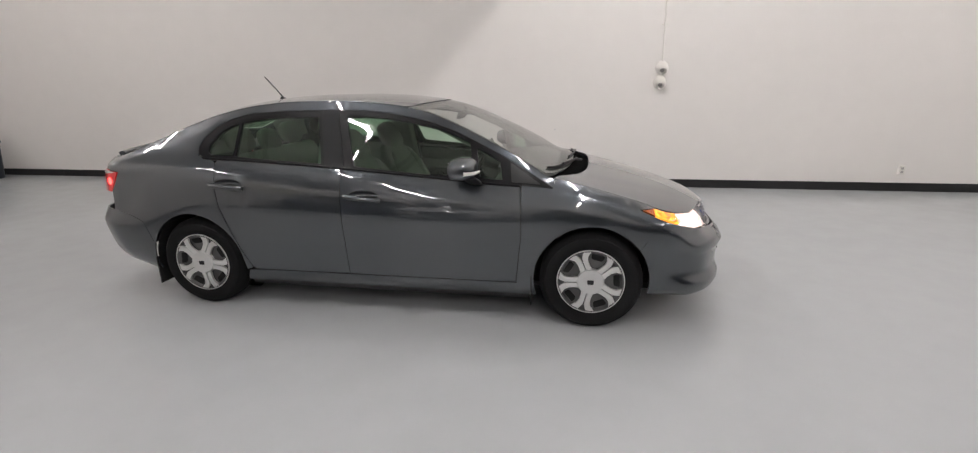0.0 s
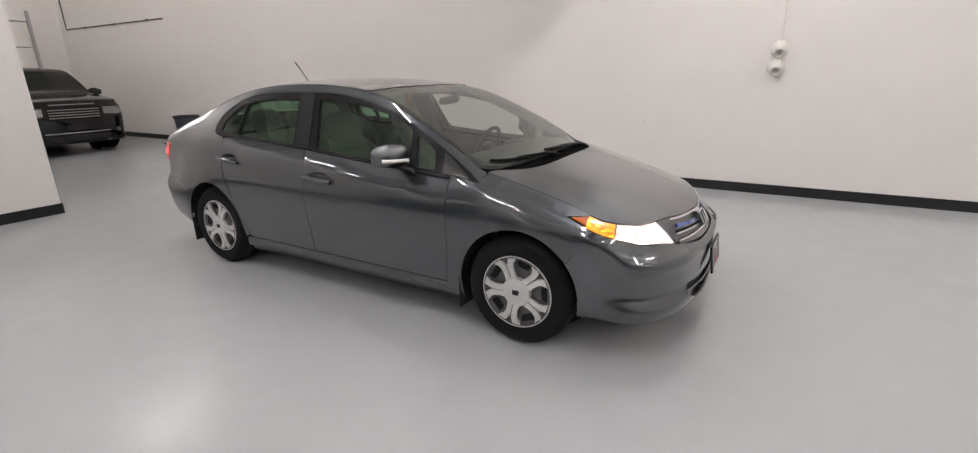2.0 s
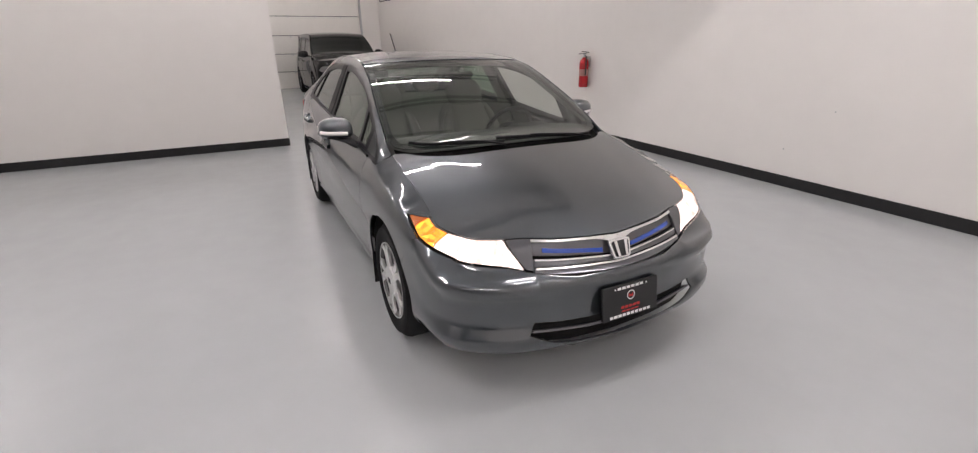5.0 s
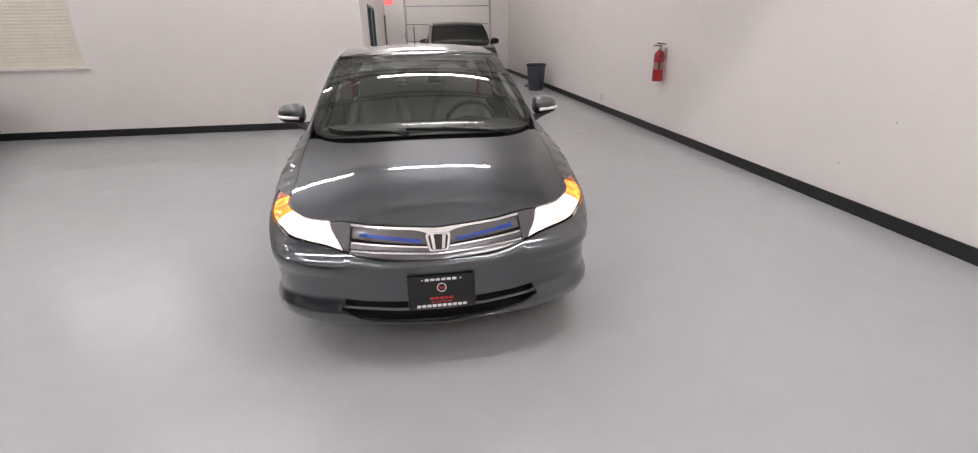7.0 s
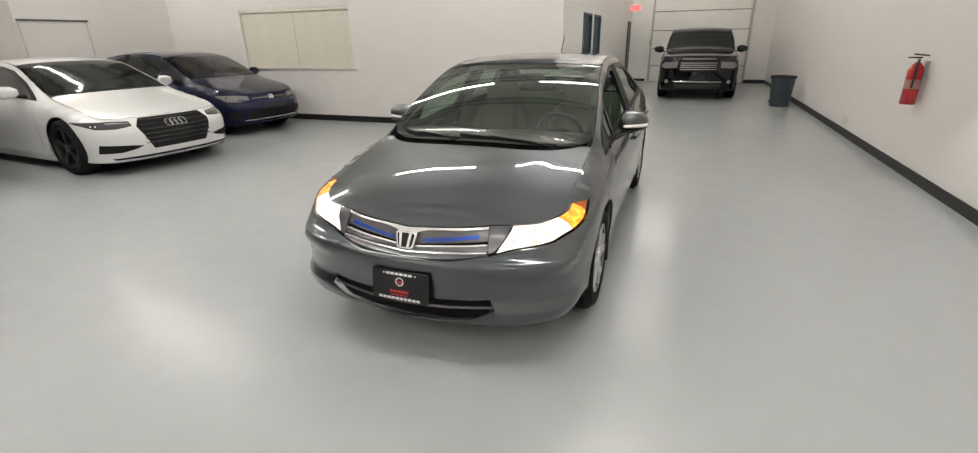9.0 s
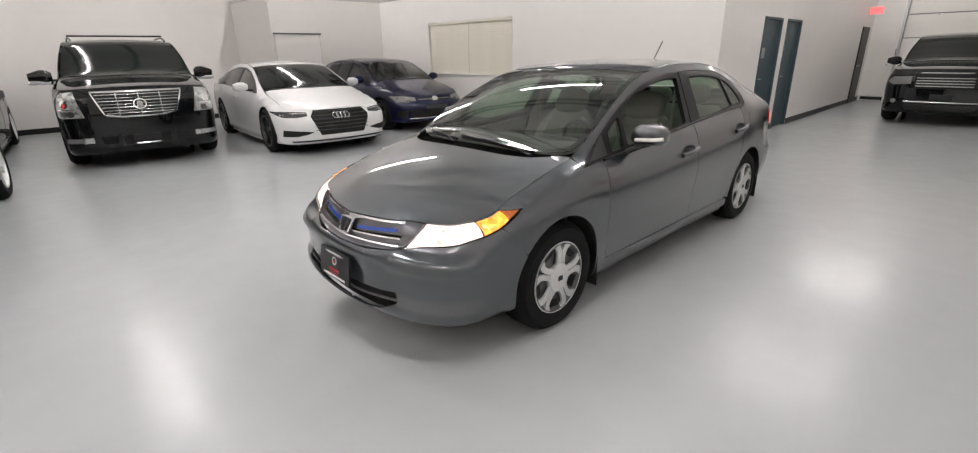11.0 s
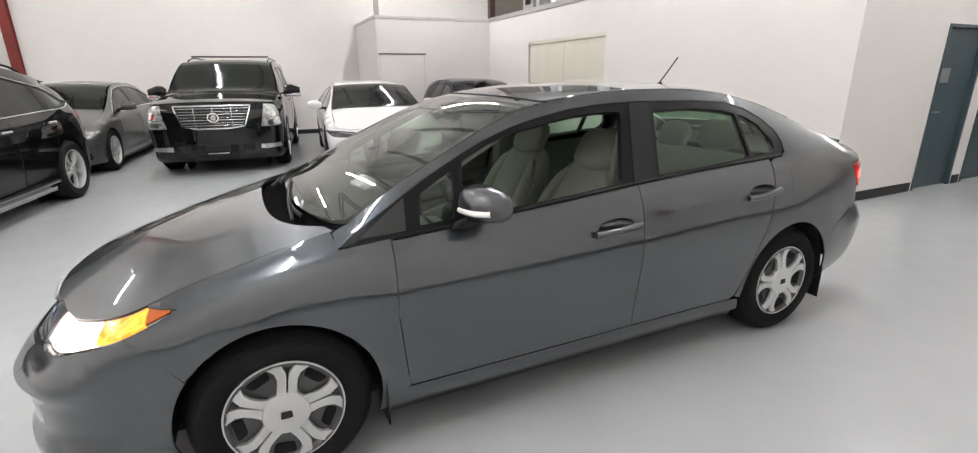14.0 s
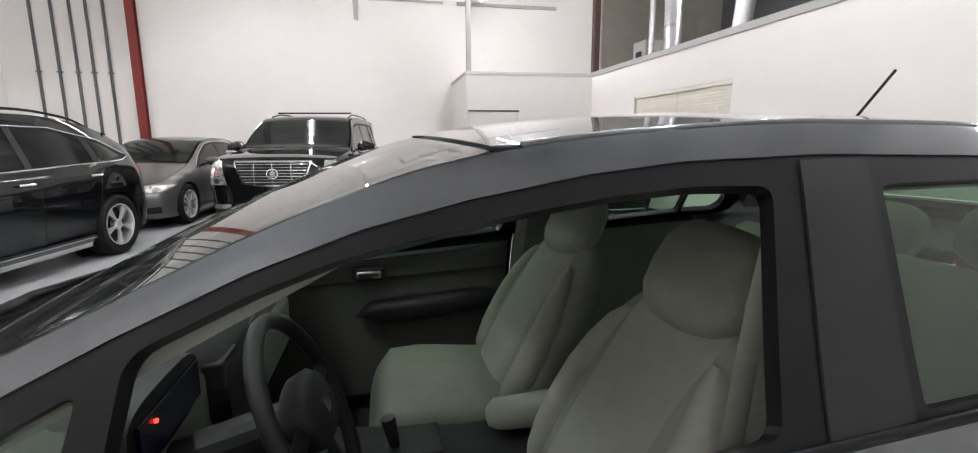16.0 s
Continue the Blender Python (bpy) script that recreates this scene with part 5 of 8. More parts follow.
def cabin(car, S):
    X = lambda v: S.at("x", v)
    part("cabin_floor", box((-1.6, -0.72, 0.225), (1.15, 0.72, 0.25)), M_CARPET, car)
    part("bulkhead", box((1.12, -0.72, 0.25), (1.16, 0.72, 0.86)), M_CARPET, car)
    for y in (0.36, -0.36):
        seat(car, y)
    # rear bench
    b = blob("rear_bench", [((-0.62, 0, 0.42), (0, 0.60, 0), (0, 0, 0.10)), ((-0.66, 0, 0.47), (0, 0.62, 0), (0, 0, 0.10)), ((-1.10, 0, 0.45), (0, 0.62, 0), (0, 0, 0.10)), ((-1.2, 0, 0.44), (0, 0.58, 0), (0, 0, 0.08))], M_BEIGE, car, "grey-beige cloth rear bench", power=5)
    ang = radians(20)
    ax, up = Vector((-math.sin(ang), 0, math.cos(ang))), Vector((math.cos(ang), 0, math.sin(ang)))
    o = Vector((-1.045, 0, 0.48))
    blob("bench_back", [(o + ax * t, Vector((0, w, 0)), up * d) for t, w, d in ((0, 0.60, 0.07), (0.1, 0.63, 0.085), (0.4, 0.62, 0.08), (0.53, 0.60, 0.06), (0.56, 0.57, 0.03))], M_BEIGE, b, power=6, n=32)
    for y in (-0.36, 0.0, 0.36):
        h = o + ax * (0.660 if y else 0.625) + up * 0.01 + Vector((0, y * 0.95, 0))
        cushioned("bench_restraint", h, (0, 0.138 if y else 0.122, 0), up * 0.052, ax * 0.095, M_BEIGE, b, rows=9)
    part("parcel_shelf", box((-2.02, -0.60, 1.00), (-1.36, 0.60, 1.02), 0.005), M_TRIM_DARK, car)
    # headliner and pillar trims
    hl = [(0.22, 0), (0.16, 0.5), (0.0, 0.52), (-0.5, 0.52), (-1.1, 0.52), (-1.16, 0)]
    panel("headliner", lambda x, y: S.top(x, y, 0.055), hl + [(x, -y) for x, y in hl[::-1]][1:-1], M_HEADLINER, car, flange=0)
    for s in (-1, 1):
        m = s < 0
        # inner door cards
        z1 = lambda x: 0.862 + (0.9 - x) * 0.058
        panel("door_card", lambda p, z: S.side(p, z, 0.085), [(X(0.86), 0.30), (X(-0.20), 0.30)] + [(X(x), z1(x)) for x in np.linspace(-0.2, 0.86, 10)], M_DASH, car, flange=0.0, mirror=m)
        panel("door_card_upper", lambda p, z: S.side(p, z, 0.078), [(X(0.84), 0.775), (X(-0.20), 0.825)] + [(X(x), z1(x) + 0.012) for x in np.linspace(-0.2, 0.84, 10)], M_TRIM_DARK, car, flange=0.02, mirror=m)
        blob("door_armrest", [((0.42, s * 0.735, 0.655), (0.02, 0, 0), (0, 0.03, 0)), ((0.36, s * 0.72, 0.665), (0.02, 0, 0.05), (0, 0.045, 0)), ((-0.10, s * 0.72, 0.70), (0.0, 0, 0.045), (0, 0.05, 0)), ((-0.16, s * 0.735, 0.70), (0, 0, 0.02), (0, 0.03, 0))], M_TRIM_DARK, car)
        cup = part("inner_handle_cup", box((0.315, s * 0.742 - 0.014, 0.795), (0.445, s * 0.742 + 0.014, 0.858), 0.012), M_TRIM_DARK, car)
        part("inner_handle", box((0.33, s * 0.732 - 0.010, 0.808), (0.43, s * 0.732 + 0.010, 0.843), 0.009), M_CHROME, cup)
        panel("rear_door_card", lambda p, z: S.side(p, z, 0.085), [(X(-0.27), 0.30), (X(-0.90), 0.30), (X(-1.08), 0.70), (X(-1.14), 1.0), (X(-0.27), 0.955)], M_TRIM_LIGHT, car, flange=0, mirror=m)
        panel("pillar_trim", lambda p, z: S.side(p, z, 0.05), [(X(-0.17), 0.3), (X(-0.37), 0.3), (X(-0.46), 1.33), (X(-0.30), 1.33)], M_TRIM_LIGHT, car, flange=0.0, mirror=m)
        panel("screen_pillar_trim", lambda p, z: S.side(p, z, 0.045), [(X(0.95), 0.975), (X(0.75), 1.07), (X(0.5), 1.185), (X(0.3), 1.275), (X(0.1), 1.345), (X(0.05), 1.325), (X(0.3), 1.235), (X(0.5), 1.14), (X(0.75), 1.02), (X(0.88), 0.96)], M_TRIM_LIGHT, car, flange=0, mirror=m)
        panel("rear_pillar_trim", lambda p, z: S.side(p, z, 0.05), [(X(-1.18), 1.26), (X(-1.30), 1.17), (X(-1.32), 1.05), (X(-1.62), 1.04), (X(-1.60), 1.17), (X(-1.2), 1.30)], M_TRIM_LIGHT, car, flange=0, mirror=m)
        # belts on the centre pillars
        strip("seat_belt", [(-0.275, s * 0.625, 1.245), (-0.235, s * 0.635, 1.05), (-0.205, s * 0.64, 0.80), (-0.19, s * 0.62, 0.45)], 0.022, M_BEIGE, car, flat=0.12, normal=(0, 1, 0))
    # dashboard
    d = blob("dashboard", [((1.09, 0, 0.86), (0, 0.64, 0), (0, 0, 0.06)), ((0.96, 0, 0.87), (0, 0.70, 0), (0, 0, 0.09)), ((0.86, 0, 0.85), (0, 0.725, 0), (0, 0, 0.11)), ((0.76, 0, 0.80), (0, 0.725, 0), (0, 0, 0.15)), ((0.69, 0, 0.75), (0, 0.72, 0), (0, 0, 0.12))], M_DASH, car, "grey two-tier dashboard with a dark instrument hood", power=7, n=36)
    blob("binnacle", [((0.86, 0.35, 0.92), (0, 0.11, 0), (0, 0, 0.035)), ((0.78, 0.35, 0.922), (0, 0.145, 0), (0, 0, 0.052)), ((0.69, 0.35, 0.900), (0, 0.145, 0), (0, 0, 0.058))], M_TRIM_DARK, d, power=3.5)
    part("display", box((0.682, 0.225, 0.858), (0.690, 0.470, 0.932), 0.002), M_DISPLAY, d)
    part("display_dot", box((0.676, 0.419, 0.912), (0.682, 0.426, 0.919), 0.002), M_DOT, d)
    blob("radio_console", [((0.75, 0.02, 0.86), (0, 0.16, 0), (0, 0, 0.09)), ((0.675, 0.02, 0.82), (0, 0.155, 0), (0, 0, 0.10)), ((0.65, 0.02, 0.79), (0, 0.14, 0), (0, 0, 0.08))], M_TRIM_DARK, d, power=5)
    for y in (-0.62, -0.08, 0.12, 0.63):
        part("air_vent", box((0.655, y - 0.055, 0.83), (0.70, y + 0.055, 0.895), 0.006), M_TRIM_DARK, d)
    part("glove_box", box((0.665, -0.60, 0.64), (0.70, -0.22, 0.80), 0.012), M_TRIM_LIGHT, d)
    # steering wheel
    c = Matrix.Translation((0.455, 0.36, 0.870)) @ Matrix.Rotation(radians(-66), 4, "Y")
    rimp = [c @ Vector((0.182 * math.cos(a), 0.182 * math.sin(a), 0)) for a in np.linspace(0, 2 * math.pi, 41)[:-1]]
    w = strip("steering_wheel", rimp, 0.0155, M_TRIM_DARK, car, "black three-spoke steering wheel", cyclic=True, n=10)
    blob("wheel_hub", [(c @ Vector((0, 0, -0.02)), c.to_3x3() @ Vector((0.062, 0, 0)), c.to_3x3() @ Vector((0, 0.085, 0))), (c @ Vector((0, 0, 0.012)), c.to_3x3() @ Vector((0.066, 0, 0)), c.to_3x3() @ Vector((0, 0.088, 0))), (c @ Vector((0, 0, 0.03)), c.to_3x3() @ Vector((0.05, 0, 0)), c.to_3x3() @ Vector((0, 0.068, 0)))], M_TRIM_DARK, w)
    part("wheel_badge", add_prism(bmesh.new(), rounded([(-0.014, -0.018), (0.014, -0.018), (0.014, 0.018), (-0.014, 0.018)], 0.006), 0.004, c @ Matrix.Translation((0, 0, 0.031))), M_CHROME, w)
    for a in (90, -90, 180):
        v = Vector((math.cos(radians(a)), math.sin(radians(a)), 0))
        strip("wheel_spoke", [c @ (v * 0.06), c @ (v * 0.175)], 0.018, M_TRIM_DARK, w, flat=0.5, normal=tuple(c.to_3x3() @ Vector((0, 0, 1))))
    part("steering_column", rod((0.46, 0.36, 0.86), (0.75, 0.36, 0.78), 0.04, 14), M_TRIM_DARK, d)
    # console, selector, centre armrest
    k = blob("centre_console", [((0.62, 0.0, 0.42), (0, 0.10, 0), (0, 0, 0.18)), ((0.45, 0.0, 0.42), (0, 0.10, 0), (0, 0, 0.15)), ((0.15, 0, 0.40), (0, 0.095, 0), (0, 0, 0.14)), ((-0.35, 0, 0.40), (0, 0.095, 0), (0, 0, 0.14))], M_TRIM_DARK, car, power=6)
    blob("armrest", [((0.045, 0, 0.590), (0, 0.03, 0), (0, 0, 0.022)), ((0.02, 0, 0.595), (0, 0.050, 0), (0, 0, 0.036)), ((-0.22, 0, 0.595), (0, 0.066, 0), (0, 0, 0.044)), ((-0.27, 0, 0.585), (0, 0.05, 0), (0, 0, 0.03))], M_BEIGE, k)
    part("selector", rod((0.30, 0.03, 0.53), (0.32, 0.03, 0.64), 0.012, 10, 0.02), M_TRIM_DARK, k)
    part("selector_plate", box((0.18, -0.06, 0.545), (0.42, 0.08, 0.557), 0.004), M_TRIM_DARK, k)
    # rear-view mirror and sun visors
    mirror = blob("rear_view_mirror", [((0.36, 0, 1.262), (0, 0.115, 0), (0.008, 0, 0.030)), ((0.385, 0, 1.268), (0, 0.11, 0), (0.008, 0, 0.030)), ((0.40, 0, 1.272), (0, 0.06, 0), (0.004, 0, 0.018))], M_TRIM_DARK, car, power=3)
    part("mirror_stalk", rod((0.395, 0, 1.275), (0.40, 0, 1.315), 0.01, 8), M_TRIM_DARK, mirror)
    for s in (-1, 1):
        panel("sun_visor", lambda x, y: S.top(x, y, 0.045), rounded([(0.16, s * 0.10), (0.12, s * 0.50), (-0.02, s * 0.50), (0.02, s * 0.10)], 0.02), M_HEADLINER, car, flange=0.012)


cabin(HERO, SH)


# ---- the parked cars ----
M_BLACK_PAINT = paint("black_paint", (0.004, 0.0045, 0.005), metal=0.0, rough=0.3, spec=0.0)
M_WHITE_PAINT = paint("white_paint", (0.74, 0.74, 0.74), metal=0.0, rough=0.35)
M_NAVY_PAINT = paint("navy_metallic_paint", (0.003, 0.005, 0.038), metal=0.05, rough=0.35, spec=0.05)
M_SILVER_PAINT = paint("silver_grey_metallic_paint", (0.092, 0.094, 0.090), metal=0.6, rough=0.36)
M_DEEP_GLASS = mat("privacy_glass", (0.006, 0.008, 0.007), 0.09, spec=0.35)
M_CLEAR_SCREEN = glass("clear_windscreen", (0.55, 0.62, 0.58), ior=1.6)
M_LAMP_CLEAR = mat("unlit_headlamp_lens", (0.60, 0.60, 0.59), 0.14, metal=0.6, coat=1.0)
_nt = M_LAMP_CLEAR.node_tree
_tc, _vo, _cr = (_nt.nodes.new("ShaderNode" + k) for k in ("TexCoord", "TexVoronoi", "ValToRGB"))
_vo.inputs["Scale"].default_value = 16
_cr.color_ramp.elements[0].color, _cr.color_ramp.elements[1].color = (0.16, 0.16, 0.16, 1), (0.85, 0.85, 0.83, 1)
_nt.links.new(_tc.outputs["Object"], _vo.inputs["Vector"])
_nt.links.new(_vo.outputs["Color"], _cr.inputs[0])
_nt.links.new(_cr.outputs[0], _nt.nodes["Principled BSDF"].inputs["Base Color"])
M_LAMP_GREY = mat("grey_headlamp_lens", (0.20, 0.20, 0.20), 0.12, coat=1.0)
M_LAMP_DARK = mat("smoked_headlamp_lens", (0.05, 0.05, 0.052), 0.06, coat=1.0)
M_GUNMETAL = mat("gunmetal_alloy", (0.06, 0.06, 0.062), 0.3, metal=0.8)
M_DIM_BAR = mat("brushed_grey_bar", (0.33, 0.33, 0.33), 0.35, metal=0.8)
M_SILVER_BAR = mat("satin_silver_bar", (0.55, 0.55, 0.55), 0.25, metal=0.9)


def alloy_wheel(parent, x, y, side, r, rim, spokes, material):
    w = new("wheel")
    w.parent, w.empty_display_size = parent, 0.1
    w.matrix_basis = Matrix.Translation((x, y, r - 0.003)) @ Matrix.Rotation(radians(-90 * side), 4, "X")
    t = 0.115
    bm = add_lathe(bmesh.new(), [(rim - 0.01, -t), (r - 0.05, -t - 0.01), (r - 0.01, -t + 0.02), (r, -t + 0.05), (r, t - 0.05), (r - 0.01, t - 0.02), (r - 0.045, t + 0.010), (rim + 0.012, t + 0.004), (rim - 0.006, t - 0.006)], 44, closed=True)
    bmesh.ops.recalc_face_normals(bm, faces=bm.faces)
    part("tyre", bm, M_RUBBER, w, smooth=40)
    a = part("rim", add_lathe(bmesh.new(), [(rim + 0.004, t - 0.012), (rim, t + 0.004), (rim - 0.014, t + 0.002), (rim - 0.022, t - 0.03), (rim - 0.03, -t)], 44), material, w, smooth=35)
    part("brake_disc", add_lathe(bmesh.new(), [(0.001, 0.02), (rim * 0.75, 0.02), (rim * 0.75, 0.0), (rim - 0.02, 0.0)], 32), M_LINER, w)
    part("hub", add_lathe(bmesh.new(), [(0.001, t - 0.012), (0.05, t - 0.014), (0.065, t - 0.03), (0.066, 0.03)], 24), material, a, smooth=35)
    for k in range(spokes):
        an = 360 * k / spokes + 90
        q = [(0.05, -12), (0.10, -9), (rim - 0.02, -150 / spokes * 0.33), (rim - 0.02, 150 / spokes * 0.33), (0.10, 9), (0.05, 12)]
        out = [(s * math.cos(radians(an + d)), s * math.sin(radians(an + d))) for s, d in q]
        part("spoke", add_prism(bmesh.new(), out, 0.03, Matrix.Translation((0, 0, t - 0.045)), 0.005), material, a)
    return w


def parked_car(name, label, m, s):
    """A parked car from its numbers: outline, heights, lamps, grille and trim."""
    car = empty(name, m, label, "car", "parked cars")
    h, xf, xr, xa, xb, z0, r = s["half"], s["xf"], s["xr"], s["xa"], s["xb"], s["z0"], s["r"]
    plan = [(xf, 0), (xf - 0.012, 0.28 * h), (xf - 0.05, 0.54 * h), (xf - 0.13, 0.745 * h), (xf - 0.27, 0.895 * h), (xf - 0.5, 0.962 * h), (xa - 0.15, 0.988 * h), (0, h), (xb, 0.988 * h),
            (xr + 0.5, 0.955 * h), (xr + 0.24, 0.875 * h), (xr + 0.10, 0.70 * h), (xr + 0.03, 0.40 * h), (xr, 0)]
    if s.get("blunt"):
        plan[1:6] = [(xf - 0.008, 0.28 * h), (xf - 0.025, 0.54 * h), (xf - 0.06, 0.76 * h), (xf - 0.14, 0.905 * h), (xf - 0.36, 0.97 * h)]
    top, belt = s["top"], pchip([q[0] for q in s["belt"]], [q[1] for q in s["belt"]])
    zs = pchip([q[0] for q in top], [q[2] for q in top])
    fr = (0, 0.06, 0.14, 0.34, 0.62, 0.80, 0.92, 1.0)
    rows = []
    for y in (0.0, 0.55 * h):
        zn = float(zs(xf - s["nose_in"])) - 0.035
        rows.append((("front", y), s["nose_in"], [(z0 + (zn - z0) * f, d) for f, d in zip(fr, s.get("front_d", (0.08, 0.04, 0.02, 0.012, 0.0, 0.012, 0.04, 0.075)))]))
    for x in (xf - 0.32, xa + 0.2, xa, xa - 0.5, 0.3, -0.3, xb + 0.5, xb, xb - 0.35):
        zb = min(float(belt(x)), float(zs(x)) - 0.05)
        lip = 0.5 if min(abs(x - xa), abs(x - xb)) < 0.25 else 1.0
        rows.append((("x", x), None, [(z0 + (zb - z0) * f, d * lip) for f, d in zip(fr, (0.06, 0.025, 0.03, 0.014, 0.0, 0.010, 0.034, 0.072))]))
    zr = float(zs(xr + 0.1)) - 0.05
    rows.append((("rear", 0.6 * h), s.get("rear_in", 0.10), [(z0 + (min(zr, 1.0) - z0) * f, d) for f, d in zip(fr, (0.09, 0.04, 0.01, 0.0, 0.02, 0.03, 0.05, 0.07))]))
    rows.append((("rear", 0.0), s.get("rear_in", 0.10), [(z0 + (min(zr, 1.0) - z0) * f, d) for f, d in zip(fr, (0.09, 0.04, 0.01, 0.0, 0.03, 0.04, 0.055, 0.07))]))
    S = Shell(plan, top, rows, crown=2.4)
    L = S.length
    X, F, R = (lambda v: S.at("x", v)), (lambda v: S.at("front", v)), (lambda v: S.at("rear", v))
    zt = lambda p: float(S.top_edge(np.array([p]))[2][0]) - 0.004
    P = s["paint"]
    side = lambda i=0.0: (lambda p, z: S.side(p, z, i))

    def wrap(i=0.0, rear=False):
        def f(p, z):
            q = S.side((L - np.abs(p)) if rear else np.abs(p), z, i)
            q[:, 1] *= np.where(np.asarray(p) < 0, -1, 1)
            return q
        return f

    ar = r + 0.035
    def wheel_arc(x, a0, a1, n=18):
        return [(X(x + ar * math.cos(radians(a))), r + ar * math.sin(radians(a))) for a in np.linspace(a0, a1, n)]

    a_low = math.degrees(math.asin((z0 - r) / ar))
    # nose
    half = [(p, zt(p)) for p in np.linspace(0, X(xa + ar + 0.02), 30)] + [(X(xa + ar + 0.004), r + 0.02)] + wheel_arc(xa, 0, a_low, 6)[1:] + [(X(xf - 0.3), z0), (0, z0)]
    nose = panel("front_end", wrap(), half + [(-p, z) for p, z in half[::-1][1:-1]], P, car, step=0.06, edge=0.04)
    # sides with the window opening left out
    dlo = [(X(x), z) for x, z in s["dlo"]] + [(X(x), float(belt(x))) for x in np.linspace(s["dlo"][-1][0], s["dlo"][0][0], 16)[1:-1]]
    outline = ([(p, zt(p)) for p in np.linspace(X(xa + ar + 0.02) + 0.004, X(xb - ar - 0.02), 60)] + wheel_arc(xb, 180, a_low, 18)[0:]
               + wheel_arc(xa, 180 - a_low, 0, 18))
    for mm in (False, True):
        b = panel("body_side", side(), outline, P, car, [dlo], mirror=mm, step=0.06, edge=0.04)
        panel("window_surround", side(0.004), dlo, M_SASH, car, s_open := [[(X(x), z) for x, z in w] for w in s["panes"]], mirror=mm, flange=0.012, step=0.05)
        for w in s_open:
            panel("side_glass", side(0.008), w, M_DEEP_GLASS, car, mirror=mm, flange=0, step=0.08)
        sg = -1 if mm else 1
        if s.get("bright"):
            loop = dense(dlo, 0.05)
            q = S.side(np.array([a for a, _ in loop]), np.array([z for _, z in loop]), -0.003) * [1, sg, 1]
            strip("bright_moulding", q, 0.008, M_CHROME, car, cyclic=True, n=6)
        for x_top, x_low in s["seams"]:
            zz = np.linspace(z0 + 0.12, float(belt(x_top)) - 0.01, 12)
            q = S.side(np.array([X(x_low + (x_top - x_low) * (z - zz[0]) / (zz[-1] - zz[0])) for z in zz]), zz, -0.0006) * [1, sg, 1]
            strip("door_seam", q, 0.0022, s.get("seam_mat", M_LINER), b, n=5)
        for hx in s["handles"]:
            hz = float(belt(hx)) - 0.13
            q = S.side(np.array([X(hx + d) for d in (0.09, 0.05, 0, -0.05, -0.09)]), np.full(5, hz), -0.022) * [1, sg, 1]
            strip("handle", q, 0.013, s.get("handle_mat", P), b, n=8)
        panel("sill_trim", side(0.006), [(X(xa - ar - 0.02), z0 + 0.07), (X(xb + ar + 0.02), z0 + 0.07), (X(xb + ar + 0.02), z0 - 0.05), (X(xa - ar - 0.02), z0 - 0.05)], s.get("sill_mat", M_TRIM_DARK), car, mirror=mm, flange=0.02)
        mx = s["mirror_x"]
        my, mz = h * 0.985, float(belt(mx)) + 0.085
        k = Matrix.Scale(sg, 4, (0, 1, 0))
        sc = s.get("mirror_size", 1.0)
        mi = blob("door_mirror", [((mx + 0.03, my - 0.03, mz), (0.04 * sc, 0, 0), (0, 0, 0.04 * sc)), ((mx + 0.01, my + 0.02, mz), (0.065 * sc, 0, 0), (0, 0, 0.075 * sc)), ((mx, my + 0.11, mz), (0.06 * sc, 0, 0), (0, 0, 0.078 * sc)), ((mx - 0.01, my + 0.19 * sc, mz), (0.04, 0, 0), (0, 0, 0.05))], s.get("mirror_mat", P), car, m=k)
        if s.get("mirror_foot"):
            part("mirror_foot", box((mx - 0.055, my - 0.03, mz - 0.115), (mx + 0.075, my + 0.20 * sc, mz - 0.045), 0.028, k), M_CHROME, mi)
        part("mirror_arm", box((mx - 0.02, (my - 0.12), mz - 0.07), (mx + 0.05, my + 0.04, mz - 0.035), 0.01, k), M_TRIM_DARK, mi)
        for x in (xa, xb):
            alloy_wheel(car, x, sg * (h - 0.135), sg, r, s["rim"], s["spokes"], s["alloy"])
            bm = bmesh.new()
            for j in range(14):
                a, b2 = (radians(-20 + 220 * (j + e) / 14) for e in (0, 1))
                q = [(x + (ar + 0.012) * math.cos(t), sg * y, r + (ar + 0.012) * math.sin(t)) for t in (a, b2) for y in (h - 0.38, h - 0.03)]
                bm.faces.new([bm.verts.new(v) for v in (q[0], q[1], q[3], q[2])])
            bm.faces.new([bm.verts.new((x + (ar + 0.012) * math.cos(t), sg * (h - 0.38), r + (ar + 0.012) * math.sin(t))) for t in np.linspace(0, 2 * math.pi, 22)[:-1]])
            part("wheel_liner", bm, M_LINER, car)
    # tail
    half = [(0, zt(L))] + [(L - p, zt(p)) for p in np.linspace(L - 0.01, X(xb - ar - 0.02) + 0.004, 30)] + [(L - X(xb - ar - 0.004), r + 0.02)] + [(L - p, z) for p, z in wheel_arc(xb, 180, 180 - a_low, 6)[1:]] + [(L - X(xr + 0.3), z0), (0, z0)]
    rear = panel("rear_end", wrap(0, True), half + [(-p, z) for p, z in half[::-1][1:-1]], P, car, step=0.06, edge=0.04)
    for mm in (False, True):
        if s.get("tail"):
            q = [(X(x), z) if x is not None else (R(y), z) for x, y, z in s["tail"]]
            panel("tail_lamp", side(-0.006), q, M_TAIL, car, mirror=mm, flange=0.008)

